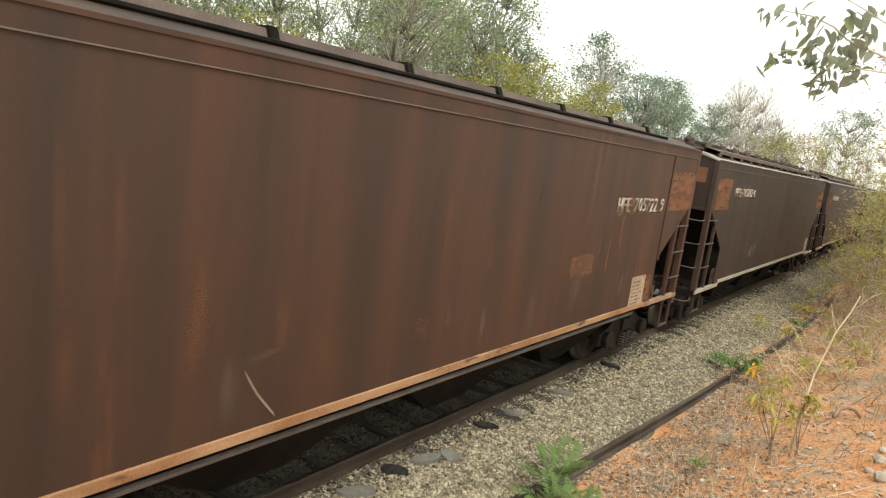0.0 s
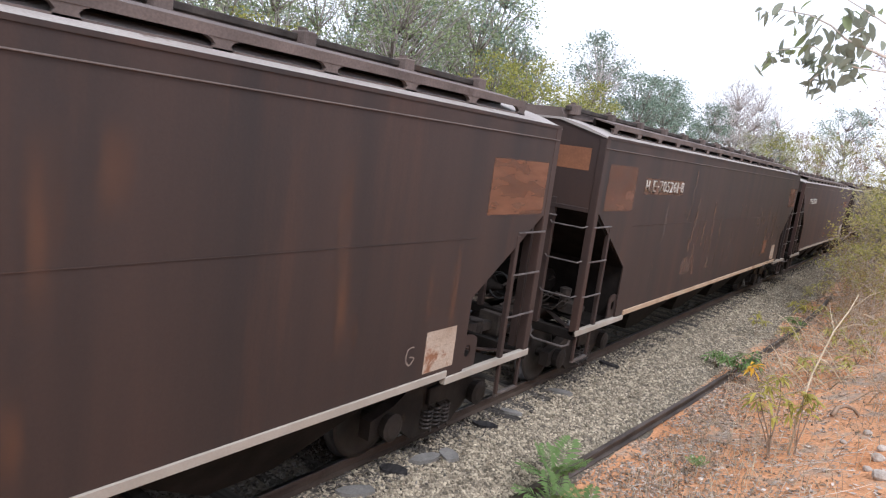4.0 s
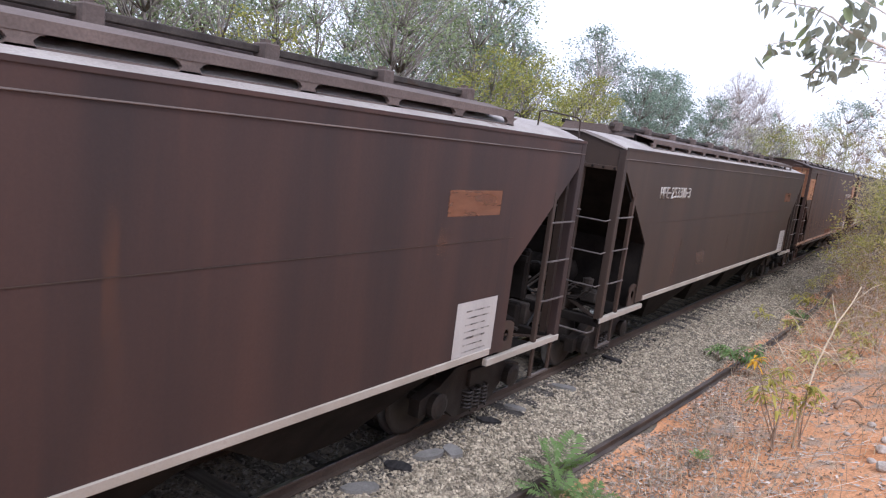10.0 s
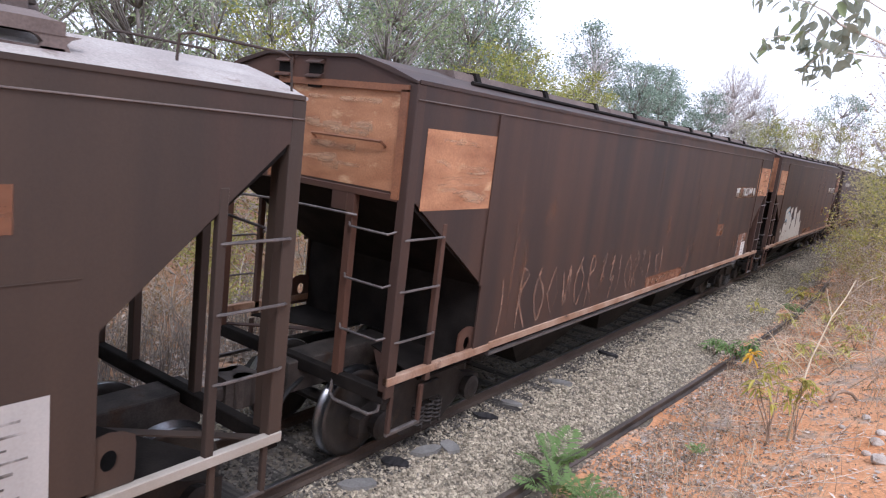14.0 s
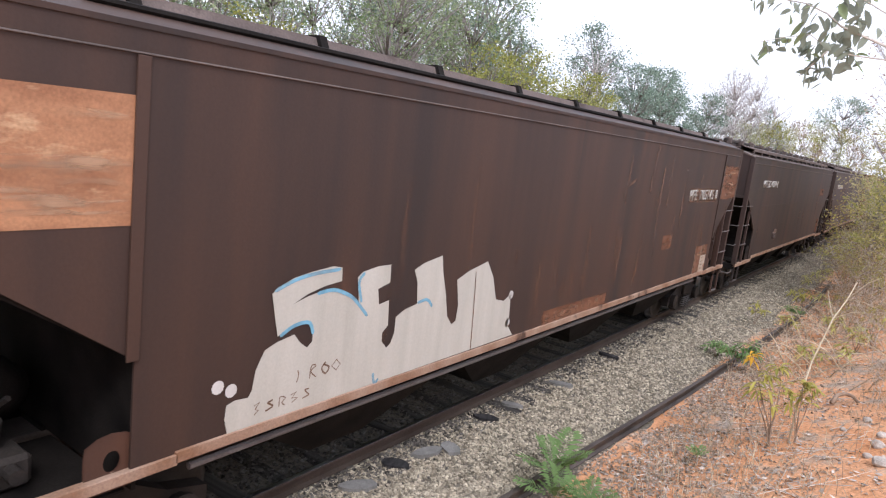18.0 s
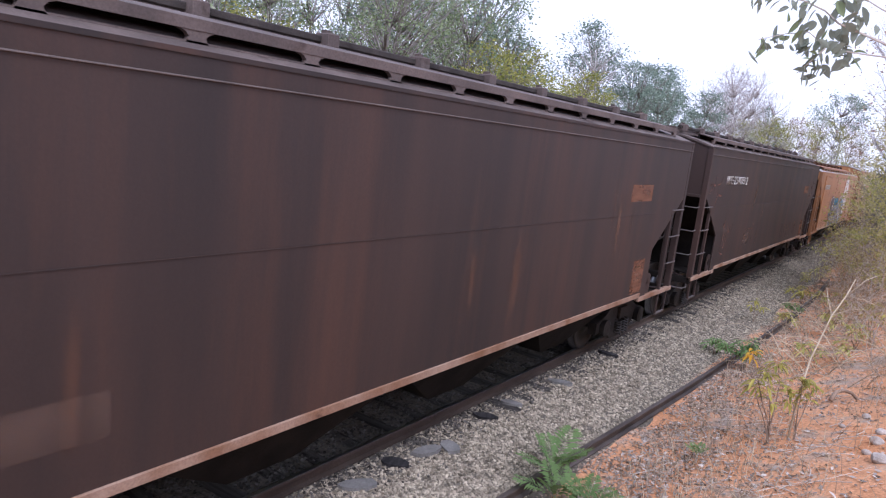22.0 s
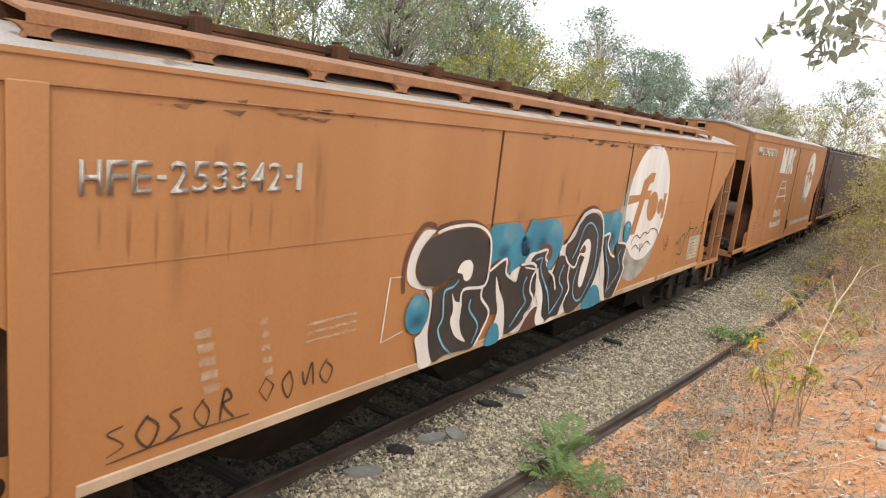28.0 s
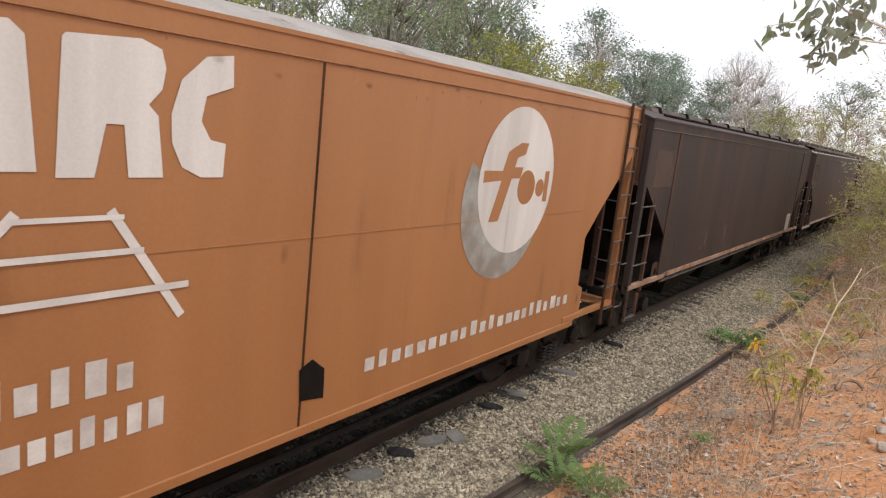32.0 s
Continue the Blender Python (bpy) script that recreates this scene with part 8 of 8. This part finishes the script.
scatter_litter("leaf_litter", M_LITTER, 11000, (0.02, 0.075), 71, "dry brown leaves over the bank", lambda r, n, y: np.clip(2.5 + np.abs(r.normal(0.5, 1.2, n)), 2.4, 6.5))
scatter_litter("leaf_litter", M_GREYLITTER, 9000, (0.02, 0.09), 72, "bleached grey leaves and straw on the bank", lambda r, n, y: np.clip(2.5 + np.abs(r.normal(0.7, 1.1, n)), 2.4, 6.5), 44)
scatter_litter("leaf_litter", M_GREYLITTER, 16000, (0.05, 0.18), 74, "bleached leaves along the far verge", lambda r, n, y: -2.2 - np.abs(r.normal(0.6, 1.8, n)), 40, 0.8)
scatter_litter("leaf_litter", M_LITTER, 16000, (0.05, 0.18), 75, "brown leaves along the far verge", lambda r, n, y: -2.2 - np.abs(r.normal(0.6, 1.8, n)), 40, 0.8)
rl = random.Random(73)
g = Geo()
for _ in range(900):
    y = 5.8 * (24 / 5.8) ** rl.random()
    x = 2.75 + abs(rl.gauss(0.7, 0.8))
    z = ground_z(x, y)
    h = rl.uniform(0.10, 0.42)
    a, b = rl.gauss(0, 0.07), rl.gauss(0, 0.07)
    g.tube([(x, y, z - 0.02), (x + a * 0.5, y + b * 0.5, z + h * 0.5), (x + a * 1.6, y + b * 1.6, z + h)], 0.004, 3, 0.0015)
tagged(part("dry_stems", g, M_STRAW), "thin dry stems standing on red dirt", "dry grass", kind="stuff")
g = Geo()
for _ in range(330):
    y = 5.8 * (26 / 5.8) ** rl.random()
    x = 2.75 + abs(rl.gauss(0.8, 0.8))
    z = ground_z(x, y)
    h = rl.uniform(0.06, 0.34)
    a, b = rl.gauss(0, 0.08), rl.gauss(0, 0.08)
    g.tube([(x, y, z - 0.02), (x + a * 0.5, y + b * 0.5, z + h * 0.5), (x + a * 1.6, y + b * 1.6, z + h)], 0.004, 3, 0.0015)
    if rl.random() < 0.5:
        g.tube([(x + a * 0.5, y + b * 0.5, z + h * 0.5), (x + a * 2.4 + 0.03, y - b * 1.2, z + h * 0.8)], 0.0025, 3, 0.001)
vine = Geo()
for _ in range(190):
    y = 11.5 * (28 / 11.5) ** rl.random()
    x = 3.25 + abs(rl.gauss(0.5, 0.6))
    z, long, way = ground_z(x, y), rl.uniform(0.5, 1.3), rl.uniform(0, 6.283)
    high = long * rl.uniform(0.45, 0.9)
    pts = []
    for k in range(7):
        t = k / 6
        pts.append((x + math.cos(way) * long * t + rl.gauss(0, 0.012), y + math.sin(way) * long * t + rl.gauss(0, 0.012), z - 0.02 + high * (1.9 * t - 1.35 * t * t)))
    vine.tube(pts, rl.uniform(0.006, 0.011), 4, 0.003)
tagged(part("arching_stems", vine, M_STRAW), "long pale dry stems arching over the bank", "dry stems", kind="stuff")
tagged(part("dead_stalks", g, M_DEADSTALK), "brown dead stalks standing on the bank", "dead stalks", kind="stuff")
g = Geo()
for _ in range(200):
    y = 6.5 * (24 / 6.5) ** rl.random()
    x = 2.8 + abs(rl.gauss(1.2, 0.7))
    z = ground_z(x, y) + 0.015
    ln, az = rl.uniform(0.15, 0.7), rl.uniform(0, 6.28)
    p = [(x + math.cos(az) * ln * a + rl.gauss(0, 0.02), y + math.sin(az) * ln * a + rl.gauss(0, 0.02), ground_z(x + math.cos(az) * ln * a, y + math.sin(az) * ln * a) + 0.015 + rl.uniform(0, 0.03)) for a in (0, 0.35, 0.7, 1)]
    g.tube(p, 0.005, 4, 0.002)
tagged(part("fallen_twigs", g, M_TWIG), "fallen grey twigs lying on the bank", "twigs", kind="stuff")
# dry growth on the far verge
g = Geo()
for _ in range(5000):
    y = rl.uniform(-2, 30)
    x = -2.5 - abs(rl.gauss(0.6, 1.2))
    z = ground_z(x, y)
    h = rl.uniform(0.25, 1.2)
    a, b = rl.gauss(0, 0.22), rl.gauss(0, 0.22)
    g.tube([(x, y, z - 0.02), (x + a * 0.5, y + b * 0.5, z + h * 0.6), (x + a * 1.6, y + b * 1.6, z + h)], 0.006, 3, 0.002)
tagged(part("dry_stems", g, M_BARK), "dry grass stems along the far verge", "dry grass", kind="stuff")

root = thing("dead_root", "dark bent dead root lying on the bank", "root", m=pose(4.50, 10.75, ground_z(4.50, 10.75), 0, 0, 25) @ Matrix.Diagonal((1.0, 1.0, 1.0, 1)))
part("wood", Geo().tube([(-0.18, -0.1, 0.02), (-0.10, -0.02, 0.12), (0.0, 0.0, 0.16), (0.12, 0.02, 0.13), (0.22, -0.05, 0.03), (0.26, -0.1, -0.03)], 0.032, 8, 0.018), M_DEADSTALK, root, smooth=True)
for i, (x, y, r) in enumerate(((4.99, 8.78, 0.08), (5.06, 8.2, 0.09), (4.93, 8.45, 0.05), (5.02, 9.2, 0.06), (4.62, 9.5, 0.04), (4.55, 8.4, 0.03), (4.84, 9.9, 0.06))):
    rk = random.Random(90 + i)
    bm = bmesh.new()
    bmesh.ops.create_icosphere(bm, subdivisions=2, radius=r)
    for v in bm.verts:
        v.co *= 1 + 0.35 * noise.noise(v.co * 9 + Vector((i * 3, 0, 0)))
        v.co.z *= 0.7
    me = bpy.data.meshes.new("rock")
    bm.to_mesh(me)
    bm.free()
    me.materials.append(M_ROCK)
    ob = new("rock", me)
    ob.location = (x, y, ground_z(x, y) + r * 0.3)
    tagged(ob, "grey angular rock half sunk in red dirt", "rock", "rocks on the bank")

# overhanging branch close to the watcher
branch = thing("leaning_tree", "slender tree on the bank with a leafy overhanging branch", "tree")
part("trunk", Geo().tube([(6.9, 3.6, ground_z(6.9, 3.6) - 0.1), (6.8, 3.65, 2.6), (6.5, 3.7, 3.3), (5.6, 3.7, 3.75)], 0.05, 8, 0.014), M_BARK, branch, smooth=True)
TWIGS = [[(5.6, 3.7, 3.75), (4.73, 3.55, 3.97), (4.65, 3.54, 4.01), (4.48, 3.51, 4.08), (4.42, 3.49, 4.13), (4.33, 3.47, 4.17), (4.20, 3.44, 4.19)],
         [(4.9, 3.58, 3.92), (4.66, 3.55, 3.95), (4.56, 3.54, 3.96), (4.45, 3.52, 3.98), (4.37, 3.50, 4.04), (4.28, 3.49, 4.03), (4.17, 3.47, 4.0)],
         [(4.45, 3.52, 3.98), (4.41, 3.52, 3.93), (4.35, 3.52, 3.86)],
         [(5.2, 3.62, 3.87), (4.63, 3.51, 4.14), (4.53, 3.49, 4.20), (4.40, 3.46, 4.27)]]
g = Geo()
for i, p in enumerate(TWIGS):
    g.tube(p, 0.008 if i == 0 else 0.004, 5, 0.002)
part("twig", g, M_TWIG, branch)
TUFTS = [(4.10, 3.42, 4.17), (4.17, 3.47, 4.00), (4.13, 3.47, 3.96), (4.28, 3.47, 4.09), (4.29, 3.46, 4.14), (4.30, 3.49, 4.02), (4.37, 3.50, 4.04), (4.30, 3.50, 3.97), (4.34, 3.50, 3.98), (4.34, 3.49, 4.09), (4.45, 3.52, 3.99),
         (4.45, 3.51, 4.03), (4.41, 3.52, 3.94), (4.49, 3.54, 3.94), (4.42, 3.53, 3.91), (4.34, 3.51, 3.93), (4.38, 3.53, 3.88), (4.34, 3.52, 3.86), (4.43, 3.49, 4.15), (4.47, 3.49, 4.18), (4.49, 3.50, 4.11), (4.47, 3.51, 4.07), (4.21, 3.44, 4.19)]
rb = random.Random(99)
for p in TUFTS:
    for k in range(rb.choice([5, 6, 7])):
        d = Vector((rb.gauss(-0.35, 0.8), rb.gauss(0, 0.5), rb.gauss(-0.45, 0.6))).normalized()
        ln = rb.uniform(0.04, 0.072)
        s = d.cross(Vector((rb.gauss(0, 1), rb.gauss(0, 1), rb.gauss(0, 1)))).normalized()
        n = d.cross(s)
        o = Vector(p) + Vector((rb.gauss(0.055, 0.035), rb.gauss(0.03, 0.03), rb.gauss(0.01, 0.025))) - d * ln * 0.4
        vs, fs = [], []
        for i, (a, w) in enumerate(((0, 0.02), (0.22, 0.20), (0.5, 0.27), (0.78, 0.20), (1, 0.01))):
            q = o + d * ln * a - Vector((0, 0, 0.02 * a * a))
            vs += [q - s * ln * w + n * ln * w * 0.4, q, q + s * ln * w + n * ln * w * 0.4]
            if i:
                fs += [(3 * i - 3, 3 * i - 2, 3 * i + 1, 3 * i), (3 * i - 2, 3 * i - 1, 3 * i + 2, 3 * i + 1)]
        part("leaf", Geo().add(vs, fs), M_LEAF_GREY if rb.random() < 0.85 else M_LEAF_GREEN, branch, smooth=True)

# slabs of broken sleeper lying in the ballast
for i, (x, y, l, w, turn, dull) in enumerate(((0.88, 5.41, 0.17, 0.10, 20, 1), (1.08, 6.16, 0.15, 0.11, -30, 0), (0.96, 5.88, 0.22, 0.08, 75, 0), (0.93, 4.80, 0.22, 0.12, 60, 0), (0.88, 7.22, 0.16, 0.08, 30, 1), (0.88, 7.87, 0.16, 0.07, 15, 0), (0.96, 9.24, 0.20, 0.09, 10, 0), (0.90, 11.3, 0.22, 0.09, 0, 1))):
    rk = random.Random(120 + i)
    ring = [(l * math.cos(a) * rk.uniform(0.8, 1.1), w * math.sin(a) * rk.uniform(0.8, 1.1)) for a in [k * 0.698 for k in range(9)]]
    ob = part("sleeper_fragment", Geo().prism(ring, 2, -0.03, 0.012 + 0.006 * (i % 3)), M_OLDWOOD if dull else M_SLATE)
    ob.matrix_basis = pose(x, y, -0.118, rk.uniform(-5, 5), rk.uniform(-4, 6), turn)
    tagged(ob, "dark flat slab of old sleeper among ballast" if dull else "grey flat slab lying among ballast", "slab", "slabs in the ballast")


motions()
